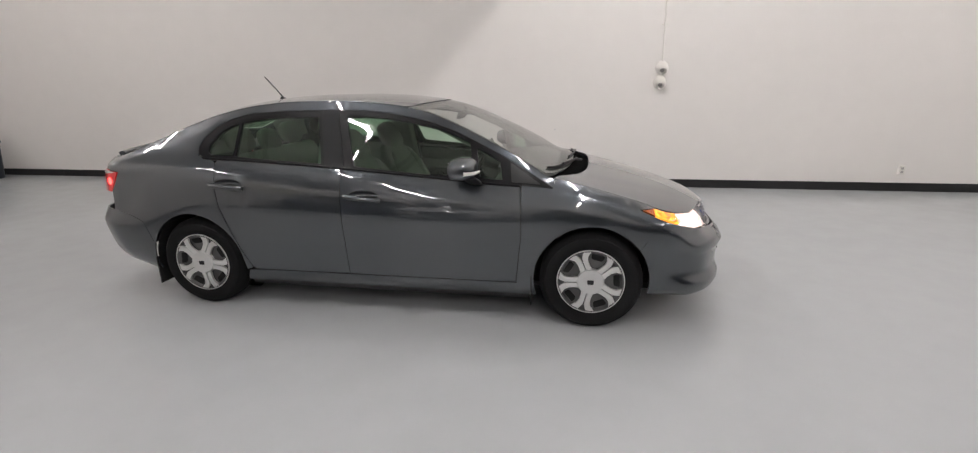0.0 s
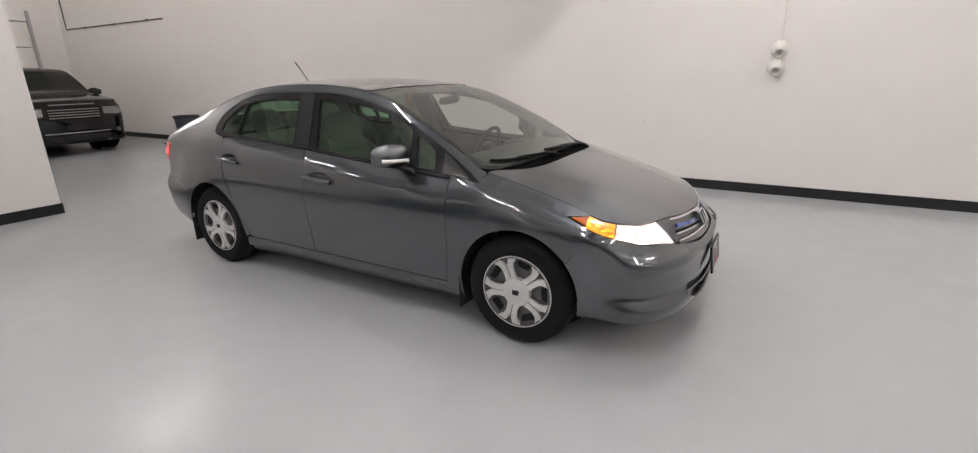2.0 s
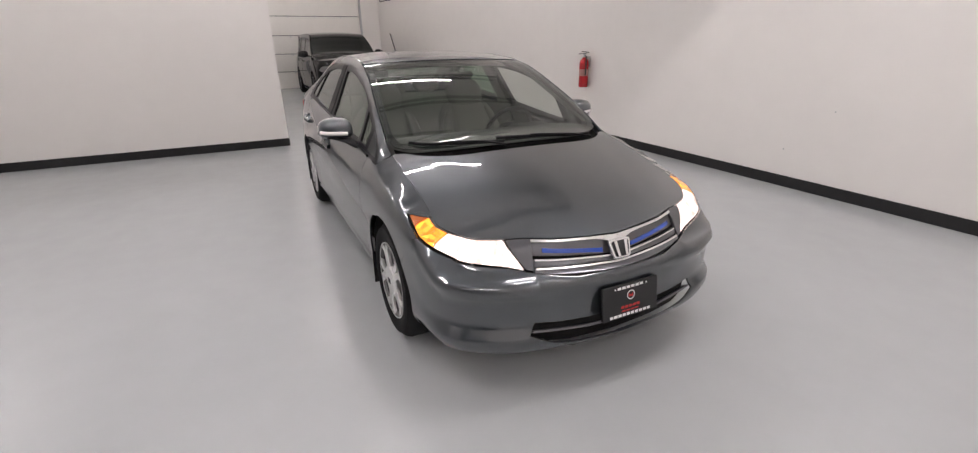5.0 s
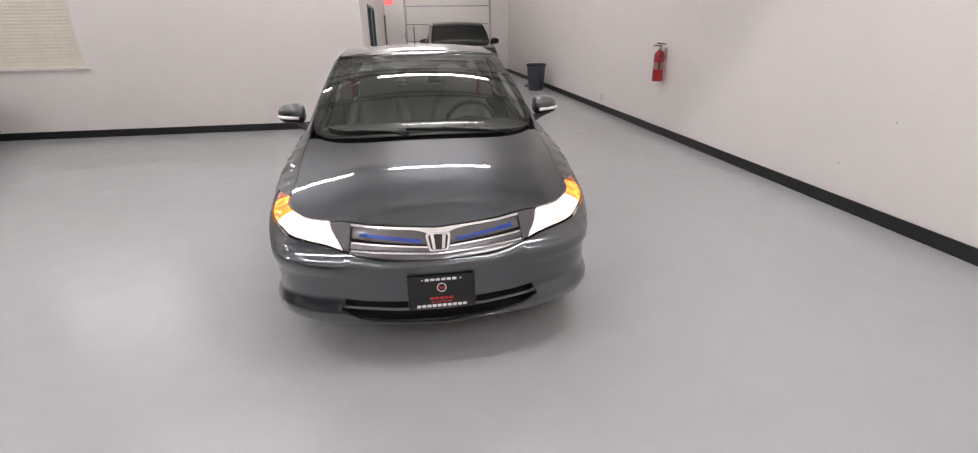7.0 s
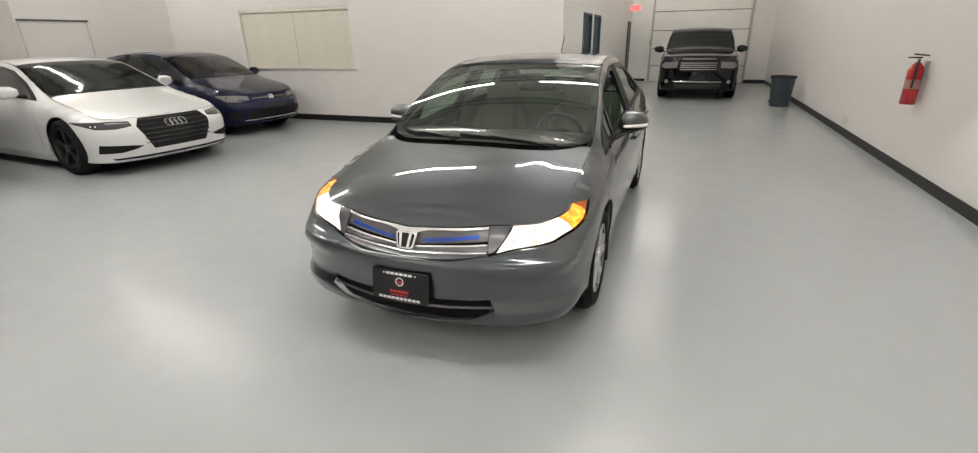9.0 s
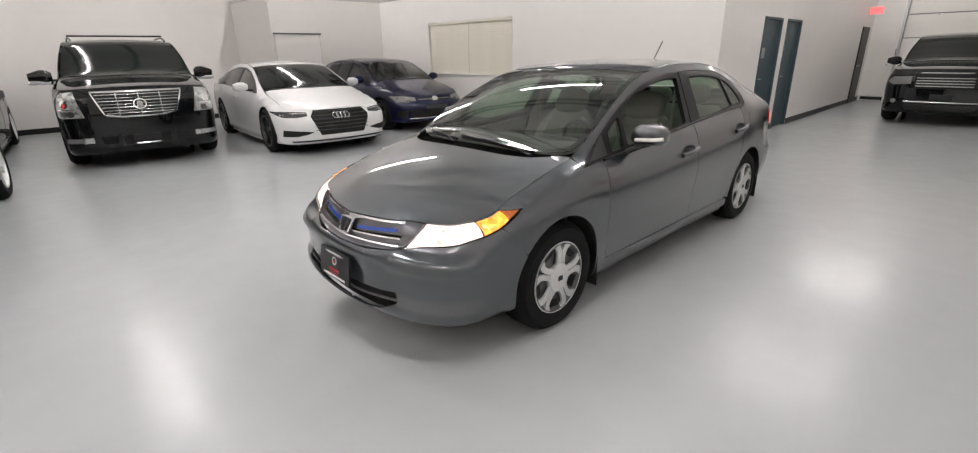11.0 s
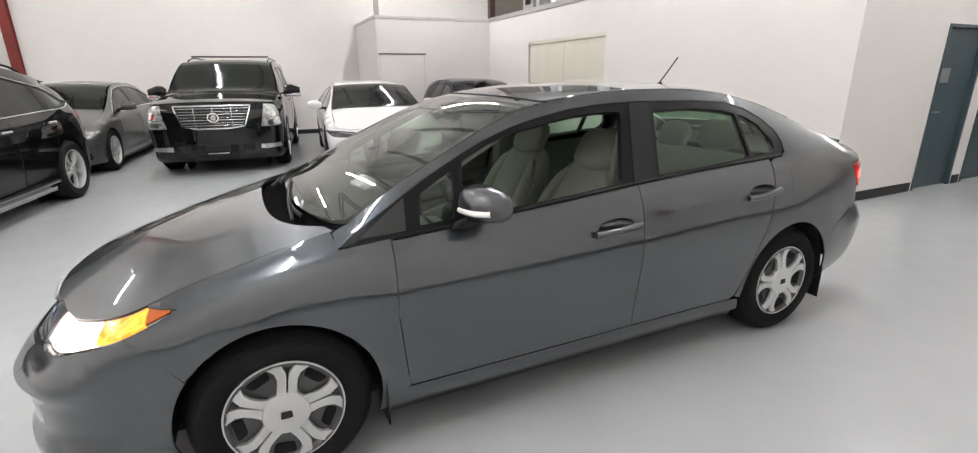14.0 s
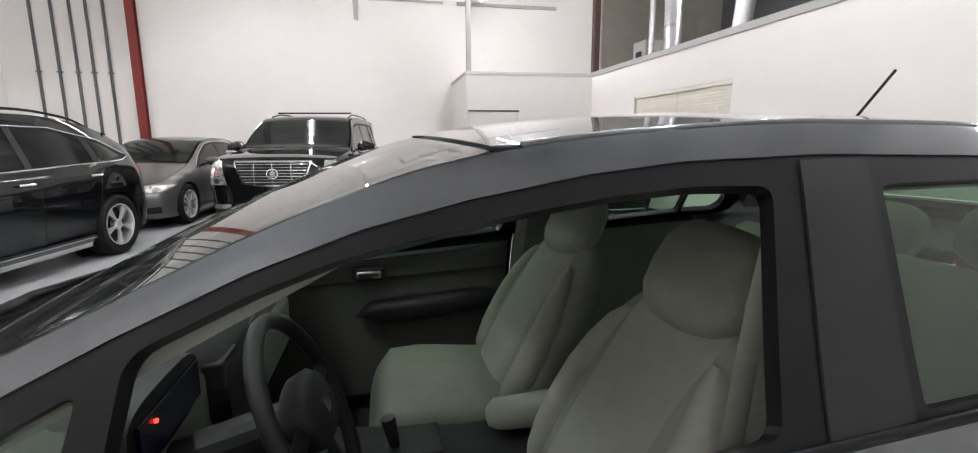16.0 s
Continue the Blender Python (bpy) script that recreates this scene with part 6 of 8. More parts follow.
    # top panels
    def edge_xy(x0, x1, gap=0.008, n=24):
        ps = np.linspace(x0 if x0 < 0.5 and x0 == 0.0 else X(x0), X(x1), n) if not isinstance(x1, str) else np.linspace(X(x0), L, n)
        ex, ey, _ = S.top_edge(ps)
        _, _, nx, ny = S.base(ps)
        return [(a - u * gap, b - v * gap) for a, b, u, v in zip(ex, ey, nx, ny)]

    def sheet(nm, left, material, i=0.0, fl=0.01):
        return panel(nm, lambda x, y: S.top(x, y, i), left + [(x, -y) for x, y in left[::-1]], material, car, step=0.07, edge=0.05, flange=fl)

    cowl, wt, bt, bb = s["cowl"], s["ws_top"], s["back_top"], s["back_base"]
    cv = lambda x0, k: (lambda y: x0 - k * y * y)
    c1, c2, c3, c4, c5 = cv(cowl + 0.06, 0.22), cv(cowl, 0.22), cv(wt, 0.14), cv(bt, -0.08), cv(bb, -0.08)
    ps = np.linspace(0.0, X(cowl - 0.2), 50)
    ex, ey, _ = S.top_edge(ps)
    line = [(a - 0.006, b) for a, b in zip(ex, ey) if a > c1(b)]
    line[0] = (line[0][0], 0.0)
    sheet("bonnet", line + [(c1(y), y) for y in np.linspace(line[-1][1], 0, 10)][1:], P)
    yw = float(S.ys(cowl - 0.15)) - 0.02
    sheet("windscreen", [(c2(y), y) for y in np.linspace(0, yw, 10)] + [(x, y) for x, y in edge_xy(cowl - 0.05, wt - 0.1, 0.03) if c3(y) < x < c2(y)] + [(c3(y), y) for y in np.linspace(float(S.ys(wt)) - 0.035, 0, 10)], s.get("screen", M_DEEP_GLASS), 0.003, 0)
    sheet("cowl_panel", [(c1(y) - 0.004, y) for y in np.linspace(0, yw, 10)] + [(c2(y) - 0.01, y) for y in np.linspace(yw, 0, 10)], M_TRIM_DARK, 0.015, 0)
    yr = float(S.ys(wt - 0.2)) - 0.012
    sheet("roof", [(c3(y) - 0.005, y) for y in np.linspace(0, yr, 8)] + [(x, y) for x, y in edge_xy(wt - 0.16, bt + 0.06, 0.012, 30)] + [(c4(y) + 0.005, y) for y in np.linspace(yr, 0, 8)], P)
    sheet("rear_screen", [(c4(y), y) for y in np.linspace(0, yr, 8)] + [(x, y) for x, y in edge_xy(bt, bb + 0.03, 0.03, 14)] + [(c5(y), y) for y in np.linspace(float(S.ys(bb)) - 0.04, 0, 8)], M_DEEP_GLASS, 0.003, 0)
    if bb - xr > 0.2:
        line = [(c5(y) - 0.006, y) for y in np.linspace(0, float(S.ys(bb)) - 0.02, 8)] + [(x, y) for x, y in edge_xy(bb - 0.05, "rear", 0.006, 24)]
        line[-1] = (line[-1][0], 0.0)
        sheet("boot_lid", line, P)
    part("underbody", box((xr + 0.25, -h * 0.8, z0 - 0.02), (xf - 0.25, h * 0.8, z0 + 0.05)), M_LINER, car)
    part("cabin_floor", box((xr + 0.3, -h * 0.75, z0 + 0.3), (cowl, h * 0.75, z0 + 0.35)), M_LINER, car)
    # face: outlines in (y, z); both: also mirrored
    for nm, pts, material, inset, flip in s["face"]:
        for sg in ((1, -1) if flip else (1,)):
            q = [(math.copysign(F(abs(y)), y * sg) if y else 0.0, z) for y, z in pts]
            if flip:
                panel(nm, side(inset), [(abs(a), z) for a, z in q], material, nose, mirror=sg < 0, flange=0.012, step=0.05)
            else:
                panel(nm, wrap(inset), q, material, nose, flange=0.012, step=0.05)
    for nm, (y0, y1, zz), rad, material, inset in s.get("bars", ()):
        yy = np.linspace(y0, y1, 12)
        q = S.side(np.array([F(abs(y)) for y in yy]), np.full(12, zz), inset) * np.array([[1, -1 if y < 0 else 1, 1] for y in yy])
        strip(nm, q, rad, material, nose, n=6)
    for nm, (yy, za, zb), rad, material, inset in s.get("posts", ()):
        q = S.side(np.full(6, F(abs(yy))), np.linspace(za, zb, 6), inset) * [1, -1 if yy < 0 else 1, 1]
        strip(nm, q, rad, material, nose, n=6, normal=(0, 1, 0))
    if s.get("badge"):
        bw, bh, bzz, mat_b = s["badge"]
        xx = float(S.side(np.array([0.0]), np.array([bzz]))[0, 0])
        mb = Matrix.Translation((xx - 0.004, 0, bzz)) @ Matrix(((0, 0, 1, 0), (1, 0, 0, 0), (0, 1, 0, 0), (0, 0, 0, 1)))
        part("badge", add_prism(bmesh.new(), [(bw * math.cos(t), bh * math.sin(t)) for t in np.linspace(0, 2 * math.pi, 25)[:-1]], 0.022, mb, 0.005), mat_b, nose)
    if s.get("wreath"):
        wr, wz = s["wreath"]
        aa = np.linspace(0, 2 * math.pi, 25)[:-1]
        q = S.side(np.array([F(abs(wr * math.cos(a))) for a in aa]), wz + wr * 0.9 * np.sin(aa), -0.018)
        strip("badge_ring", q * np.array([[1, -1 if math.cos(a) < 0 else 1, 1] for a in aa]), 0.011, M_CHROME, nose, n=6, cyclic=True, normal=(1, 0, 0))
    if s.get("rings"):
        for k in range(4):
            yc = -0.096 + 0.064 * k
            aa = np.linspace(0, 2 * math.pi, 21)[:-1]
            q = S.side(np.array([F(abs(yc + 0.042 * math.cos(a))) for a in aa]), np.array([0.600 + 0.042 * math.sin(a) for a in aa]), -0.016)
            strip("grille_ring", q * np.array([[1, -1 if yc + 0.042 * math.cos(a) < 0 else 1, 1] for a in aa]), 0.006, M_CHROME, nose, n=6, cyclic=True, normal=(1, 0, 0))
    if s.get("rails"):
        for sg in (-1, 1):
            xs_ = np.linspace(wt - 0.25, bt + 0.2, 14)
            strip("roof_rail", [(x, sg * (float(S.ys(x)) - 0.07), float(S.zs(x)) + 0.02 + 0.035 * min(1, 6 * min(i, 13 - i) / 13)) for i, x in enumerate(xs_)], 0.014, s["rails"], car)
    if s.get("cross_bar"):
        x = wt - 0.55
        yy = np.linspace(-float(S.ys(x)) + 0.07, float(S.ys(x)) - 0.07, 10)
        strip("roof_bar", [(x, y, float(S.zc(x)) + 0.05) for y in yy], 0.014, M_SASH, car)
    return car


def scaled_top(kx_front, kx_rear, kz, ky, lift=0.0):
    t = [(2.20, 0.63, 0.55, 0.70), (2.065, 0.700, 0.640, 0.70), (1.95, 0.748, 0.700, 0.70), (1.7, 0.830, 0.788, 0.71), (1.414, 0.908, 0.852, 0.715), (1.185, 0.968, 0.902, 0.715), (1.08, 0.998, 0.932, 0.712), (0.80, 1.142, 1.066, 0.688),
         (0.5, 1.28, 1.205, 0.65), (0.25, 1.366, 1.316, 0.612), (0, 1.404, 1.362, 0.59), (-0.36, 1.424, 1.388, 0.573), (-0.9, 1.408, 1.365, 0.57), (-1.2, 1.368, 1.312, 0.58), (-1.5, 1.275, 1.22, 0.60), (-1.82, 1.145, 1.112, 0.66), (-2.06, 1.078, 1.052, 0.67), (-2.4, 1.062, 1.02, 0.65)]
    return [(x * (kx_front if x > 0 else kx_rear), a * kz + lift, b * kz + lift, y * ky) for x, a, b, y in t]


def heading(x, y, clockwise):
    """Facing +y, turned clockwise by some degrees."""
    return Matrix.Translation((x, y, 0)) @ Matrix.Rotation(radians(90 - clockwise), 4, "Z")


# large black SUV with the chrome grid grille
suv_top = [(2.60, 1.03, 0.98, 0.86), (2.40, 1.11, 1.07, 0.86), (2.2, 1.155, 1.11, 0.87), (1.7, 1.215, 1.165, 0.88), (1.32, 1.26, 1.20, 0.88), (1.15, 1.31, 1.26, 0.87), (0.9, 1.46, 1.42, 0.85), (0.62, 1.65, 1.615, 0.80), (0.42, 1.755, 1.72, 0.77), (0.2, 1.80, 1.765, 0.755), (-0.6, 1.84, 1.80, 0.745), (-1.8, 1.825, 1.785, 0.735), (-2.35, 1.79, 1.745, 0.72), (-2.55, 1.72, 1.66, 0.72), (-2.8, 1.1, 1.05, 0.72)]
grid = [("grille_bar", (-w, w, z), t, M_SILVER_BAR, -0.010) for w, z, t in ((0.505, 1.028, 0.005), (0.49, 0.982, 0.0035), (0.475, 0.942, 0.006), (0.46, 0.898, 0.0035), (0.445, 0.856, 0.006), (0.425, 0.812, 0.0035), (0.40, 0.775, 0.005))]
posts = [("grille_post", (y, 0.733, 1.045), 0.007, M_SILVER_BAR, -0.012) for y in (-0.26, 0.0, 0.26)]
parked_car("suv", "large black SUV with a chrome grid grille and clear headlamps", heading(1.57, -8.71, 7), dict(
    half=1.0, blunt=True, xf=2.45, xr=-2.66, xa=1.473, xb=-1.473, z0=0.225, r=0.405, rim=0.28, spokes=7, alloy=M_CHROME, nose_in=0.10, rear_in=0.12, top=suv_top, paint=M_BLACK_PAINT,
    front_d=(0.09, 0.04, 0.02, 0.01, 0.01, 0.012, 0.02, 0.045), belt=[(2.5, 1.02), (1.2, 1.16), (0, 1.18), (-2.6, 1.20)],
    dlo=[(1.0, 1.19), (0.70, 1.45), (0.45, 1.62), (0.1, 1.68), (-1.0, 1.70), (-2.1, 1.68), (-2.42, 1.60), (-2.48, 1.25)],
    panes=[[(0.9, 1.21), (0.62, 1.46), (0.42, 1.60), (-0.28, 1.66), (-0.28, 1.20)], [(-0.36, 1.20), (-0.36, 1.66), (-1.25, 1.67), (-1.25, 1.21)], [(-1.33, 1.22), (-1.33, 1.67), (-2.1, 1.64), (-2.38, 1.57), (-2.42, 1.26)]],
    seams=[(1.05, 1.02), (-0.32, -0.32), (-1.28, -1.15)], handles=[-0.12, -1.1], handle_mat=M_CHROME, mirror_x=0.85, mirror_size=1.35, cowl=1.30, ws_top=0.42, back_top=-2.35, back_base=-2.56,
    rails=M_SASH, cross_bar=True, badge=(0.040, 0.043, 0.892, M_SILVER_BAR), wreath=(0.074, 0.892), mirror_foot=True, bars=grid + [("lower_bar", (-0.15, 0.15, 0.345), 0.008, M_CHROME, -0.012)], posts=posts,
    face=[("grille", [(-0.525, 1.063), (0.525, 1.063), (0.42, 0.760), (0.23, 0.726), (-0.23, 0.726), (-0.42, 0.760)], M_LINER, -0.002, False),
          ("grille_frame", [(-0.55, 1.080), (0.55, 1.080), (0.535, 1.058), (-0.535, 1.058)], M_SILVER_BAR, -0.008, False), ("grille_frame", [(-0.435, 0.766), (-0.23, 0.736), (0.23, 0.736), (0.435, 0.766), (0.415, 0.746), (0.23, 0.715), (-0.23, 0.715), (-0.415, 0.746)], M_CHROME, -0.008, False),
          ("grille_edge", [(0.530, 1.058), (0.546, 1.058), (0.441, 0.763), (0.423, 0.763)], M_CHROME, -0.008, True),
          ("headlamp", [(0.735, 1.082), (0.89, 1.072), (0.935, 1.04), (0.945, 0.760), (0.90, 0.738), (0.66, 0.738)], M_LAMP_CLEAR, -0.004, True), ("lamp_bowl", [(0.80 + 0.045 * math.cos(t), 0.79 + 0.040 * math.sin(t)) for t in np.linspace(0, 5.9, 14)], M_GUNMETAL, -0.008, True),
          ("lamp_bowl", [(0.85 + 0.045 * math.cos(t), 0.925 + 0.055 * math.sin(t)) for t in np.linspace(0, 5.9, 14)], M_CHROME, -0.008, True), ("lamp_divider", [(0.745, 0.862), (0.935, 0.857), (0.935, 0.848), (0.742, 0.852)], M_CHROME, -0.009, True),
          ("fog_lamp", [(0.62, 0.46), (0.74, 0.463), (0.74, 0.385), (0.62, 0.39)], M_LAMP_CLEAR, -0.004, True), ("bumper_moulding", [(0.745, 0.455), (0.925, 0.46), (0.94, 0.40), (0.745, 0.392)], M_GREY_METAL, -0.004, True),
          ("bumper_intake", [(-0.30, 0.47), (0.30, 0.47), (0.28, 0.33), (-0.28, 0.33)], M_LINER, -0.003, False), ("bumper_vent", [(0.36, 0.47), (0.54, 0.47), (0.52, 0.36), (0.37, 0.36)], M_LINER, -0.003, True),
          ("plate", [(-0.17, 0.47), (0.17, 0.47), (0.17, 0.375), (-0.17, 0.375)], M_TRIM_DARK, -0.02, False)]))

# white fastback
parked_car("fastback", "white fastback with a black hexagonal grille and dark alloy wheels", heading(-0.77, -7.37, 4.7), dict(
    half=0.955, xf=2.36, xr=-2.60, xa=1.457, xb=-1.457, z0=0.18, r=0.352, rim=0.255, spokes=5, alloy=M_GUNMETAL, nose_in=0.16, top=scaled_top(1.075, 1.15, 0.99, 1.09), paint=M_WHITE_PAINT,
    belt=[(2.4, 0.60), (1.1, 0.90), (0, 0.95), (-1.6, 1.0), (-2.5, 0.98)], dlo=[(1.0, 0.91), (0.6, 1.12), (0.25, 1.26), (-0.1, 1.31), (-0.7, 1.32), (-1.2, 1.26), (-1.6, 1.13), (-1.68, 1.02)],
    panes=[[(0.86, 0.93), (0.55, 1.10), (0.22, 1.23), (-0.22, 1.29), (-0.22, 0.975)], [(-0.30, 0.98), (-0.30, 1.29), (-0.7, 1.295), (-1.2, 1.24), (-1.55, 1.12), (-1.6, 1.03)]],
    seams=[(0.95, 0.92), (-0.26, -0.26), (-1.25, -1.05)], handles=[-0.1, -1.15], mirror_x=0.62, cowl=1.15, ws_top=0.24, back_top=-1.3, back_base=-2.2, badge=None, sill_mat=M_WHITE_PAINT, seam_mat=M_GREY_TRIM, rings=True,
    bars=[("grille_bar", (-0.44, 0.44, 0.665 - 0.055 * k), 0.006, M_GUNMETAL, -0.008) for k in range(6)],
    face=[("grille", [(-0.43, 0.690), (0.43, 0.690), (0.49, 0.60), (0.36, 0.31), (-0.36, 0.31), (-0.49, 0.60)], M_LINER, -0.004, False), ("headlamp", [(0.53, 0.61), (0.70, 0.595), (0.86, 0.60), (0.935, 0.68), (0.78, 0.682), (0.55, 0.665)], M_LAMP_DARK, -0.004, True),
          ("lamp_light_strip", [(0.56, 0.655), (0.80, 0.668), (0.80, 0.655), (0.56, 0.643)], M_SILVER_BAR, -0.008, True),
          ("side_intake", [(0.47, 0.365), (0.60, 0.385), (0.86, 0.41), (0.88, 0.305), (0.70, 0.305), (0.55, 0.335)], M_LINER, -0.003, True), ("lower_lip", [(-0.80, 0.235), (0.80, 0.235), (0.78, 0.215), (-0.78, 0.215)], M_LINER, -0.006, False),
          ("plate", [(-0.16, 0.50), (0.16, 0.50), (0.16, 0.38), (-0.16, 0.38)], M_LINER, -0.012, False)]))

# navy hatchback
hatch_top = [(x, a, b, y) for x, a, b, y in scaled_top(0.96, 0.9, 1.0, 1.03) if x > -0.85] + [(-0.9, 1.425, 1.385, 0.60), (-1.4, 1.39, 1.345, 0.60), (-1.75, 1.33, 1.27, 0.60), (-1.95, 1.12, 1.08, 0.66), (-2.2, 0.95, 0.92, 0.68)]
parked_car("hatchback", "navy blue hatchback with a slim grille and grey headlamps", heading(-3.30, -7.98, 3.5), dict(
    half=0.90, xf=2.14, xr=-2.10, xa=1.318, xb=-1.318, z0=0.19, r=0.320, rim=0.235, spokes=5, alloy=M_GUNMETAL, nose_in=0.14, top=hatch_top, paint=M_NAVY_PAINT, screen=M_CLEAR_SCREEN,
    belt=[(2.2, 0.60), (1.0, 0.90), (0, 0.95), (-1.8, 1.0)], dlo=[(0.98, 0.91), (0.6, 1.13), (0.25, 1.28), (-0.1, 1.33), (-0.8, 1.335), (-1.3, 1.28), (-1.5, 1.03)],
    panes=[[(0.86, 0.93), (0.55, 1.10), (0.22, 1.25), (-0.18, 1.31), (-0.18, 0.975)], [(-0.26, 0.98), (-0.26, 1.31), (-0.8, 1.31), (-1.22, 1.26), (-1.40, 1.04)]],
    seams=[(0.92, 0.90), (-0.22, -0.22), (-1.12, -0.95)], handles=[-0.08, -1.0], mirror_x=0.62, cowl=1.05, ws_top=0.24, back_top=-1.65, back_base=-1.93, badge=(0.062, 0.062, 0.615, M_CHROME),
    bars=[("grille_bar", (-0.40, 0.40, 0.625), 0.006, M_CHROME, -0.006), ("lower_bar", (-0.62, 0.62, 0.265), 0.010, M_SILVER_BAR, -0.010)],
    face=[("grille", [(-0.42, 0.650), (0.42, 0.650), (0.42, 0.590), (-0.42, 0.590)], M_LINER, -0.003, False), ("headlamp", [(0.45, 0.60), (0.64, 0.585), (0.80, 0.60), (0.865, 0.70), (0.70, 0.70), (0.47, 0.67)], M_LAMP_GREY, -0.004, True),
          ("lower_intake", [(-0.60, 0.43), (0.60, 0.43), (0.55, 0.25), (-0.55, 0.25)], M_LINER, -0.004, False), ("side_intake", [(0.62, 0.42), (0.80, 0.42), (0.82, 0.29), (0.66, 0.28)], M_LINER, -0.004, True),
          ("plate", [(-0.26, 0.51), (0.26, 0.51), (0.26, 0.44), (-0.26, 0.44)], M_TRIM_DARK, -0.012, False)]))

# silver-grey saloon behind the crossover
parked_car("saloon", "silver-grey saloon with double-kidney grille parked by the wall", heading(4.25, -9.28, 5.4), dict(
    half=0.925, xf=2.32, xr=-2.56, xa=1.44, xb=-1.44, z0=0.18, r=0.335, rim=0.235, spokes=10, alloy=M_ALLOY, nose_in=0.14, top=scaled_top(1.05, 1.12, 1.02, 1.05), paint=M_SILVER_PAINT,
    belt=[(2.3, 0.62), (1.1, 0.90), (0, 0.95), (-1.6, 0.99), (-2.5, 0.97)], dlo=[(1.0, 0.91), (0.6, 1.14), (0.25, 1.30), (-0.1, 1.35), (-0.8, 1.355), (-1.2, 1.29), (-1.45, 1.12), (-1.5, 1.02)],
    panes=[[(0.86, 0.93), (0.55, 1.11), (0.22, 1.26), (-0.2, 1.32), (-0.2, 0.975)], [(-0.28, 0.98), (-0.28, 1.32), (-0.8, 1.325), (-1.15, 1.27), (-1.38, 1.12), (-1.42, 1.04)]],
    seams=[(0.95, 0.92), (-0.24, -0.24), (-1.25, -1.05)], handles=[-0.1, -1.12], mirror_x=0.62, cowl=1.13, ws_top=0.25, back_top=-1.32, back_base=-2.0, badge=None, bright=True,
    face=[("kidney_grille", [(0.03, 0.66), (0.24, 0.655), (0.27, 0.60), (0.20, 0.53), (0.05, 0.53)], M_LINER, -0.004, True), ("kidney_surround", [(0.02, 0.672), (0.26, 0.668), (0.26, 0.655), (0.02, 0.658)], M_CHROME, -0.008, True),
          ("headlamp", [(0.42, 0.60), (0.60, 0.58), (0.80, 0.60), (0.90, 0.69), (0.70, 0.69), (0.44, 0.665)], M_LAMP_CLEAR, -0.004, True),
          ("lower_intake", [(-0.40, 0.36), (0.40, 0.36), (0.45, 0.24), (-0.45, 0.24)], M_LINER, -0.004, False), ("side_intake", [(0.52, 0.36), (0.78, 0.37), (0.80, 0.27), (0.52, 0.26)], M_LINER, -0.004, True),
          ("plate", [(-0.16, 0.50), (0.16, 0.50), (0.16, 0.38), (-0.16, 0.38)], M_TRIM_DARK, -0.012, False)]))

# black crossover seen from its rear flank
cross_top = [(x * 0.93, z1 * 0.915, z2 * 0.915, y * 0.93) for x, z1, z2, y in suv_top]
cross_top = [q for q in cross_top if q[0] > -0.5] + [(-0.6, 1.672, 1.632, 0.65), (-1.2, 1.625, 1.58, 0.645), (-1.65, 1.535, 1.48, 0.64), (-1.95, 1.40, 1.34, 0.645), (-2.18, 1.20, 1.15, 0.67), (-2.42, 1.02, 0.98, 0.70)]
parked_car("crossover", "black crossover with chrome window trim and silver alloys", heading(4.59, -4.22, 8), dict(
    half=0.965, xf=2.30, xr=-2.34, xa=1.375, xb=-1.375, z0=0.24, r=0.372, rim=0.25, spokes=5, alloy=M_ALLOY, nose_in=0.12, rear_in=0.12, top=cross_top, paint=M_BLACK_PAINT, bright=True,
    belt=[(2.3, 0.92), (1.2, 1.04), (0, 1.08), (-2.3, 1.16)], dlo=[(1.0, 1.06), (0.62, 1.32), (0.38, 1.46), (0, 1.52), (-0.8, 1.505), (-1.4, 1.38), (-1.85, 1.185)],
    panes=[[(0.88, 1.08), (0.56, 1.31), (0.36, 1.43), (-0.24, 1.50), (-0.24, 1.10)], [(-0.32, 1.10), (-0.32, 1.495), (-0.8, 1.48), (-1.14, 1.415), (-1.14, 1.13)], [(-1.22, 1.135), (-1.22, 1.395), (-1.4, 1.35), (-1.72, 1.195)]],
    seams=[(1.0, 0.98), (-0.28, -0.28), (-1.2, -1.0)], handles=[-0.12, -1.05], handle_mat=M_CHROME, mirror_x=0.72, cowl=1.22, ws_top=0.40, back_top=-1.75, back_base=-2.16, sill_mat=M_SILVER_BAR,
    rails=M_SASH, badge=(0.06, 0.05, 0.78, M_CHROME), tail=[(-2.0, None, 1.06), (-2.22, None, 1.12), (None, 0.6, 1.10), (None, 0.62, 0.93), (-2.18, None, 0.92), (-2.05, None, 0.98)],
    face=[("grille", [(-0.40, 0.84), (0.40, 0.84), (0.30, 0.62), (-0.30, 0.62)], M_LINER, -0.004, False), ("headlamp", [(0.46, 0.82), (0.80, 0.86), (0.86, 0.74), (0.50, 0.72)], M_LAMP_CLEAR, -0.004, True), ("lower_intake", [(-0.6, 0.5), (0.6, 0.5), (0.55, 0.36), (-0.55, 0.36)], M_LINER, -0.004, False)]))

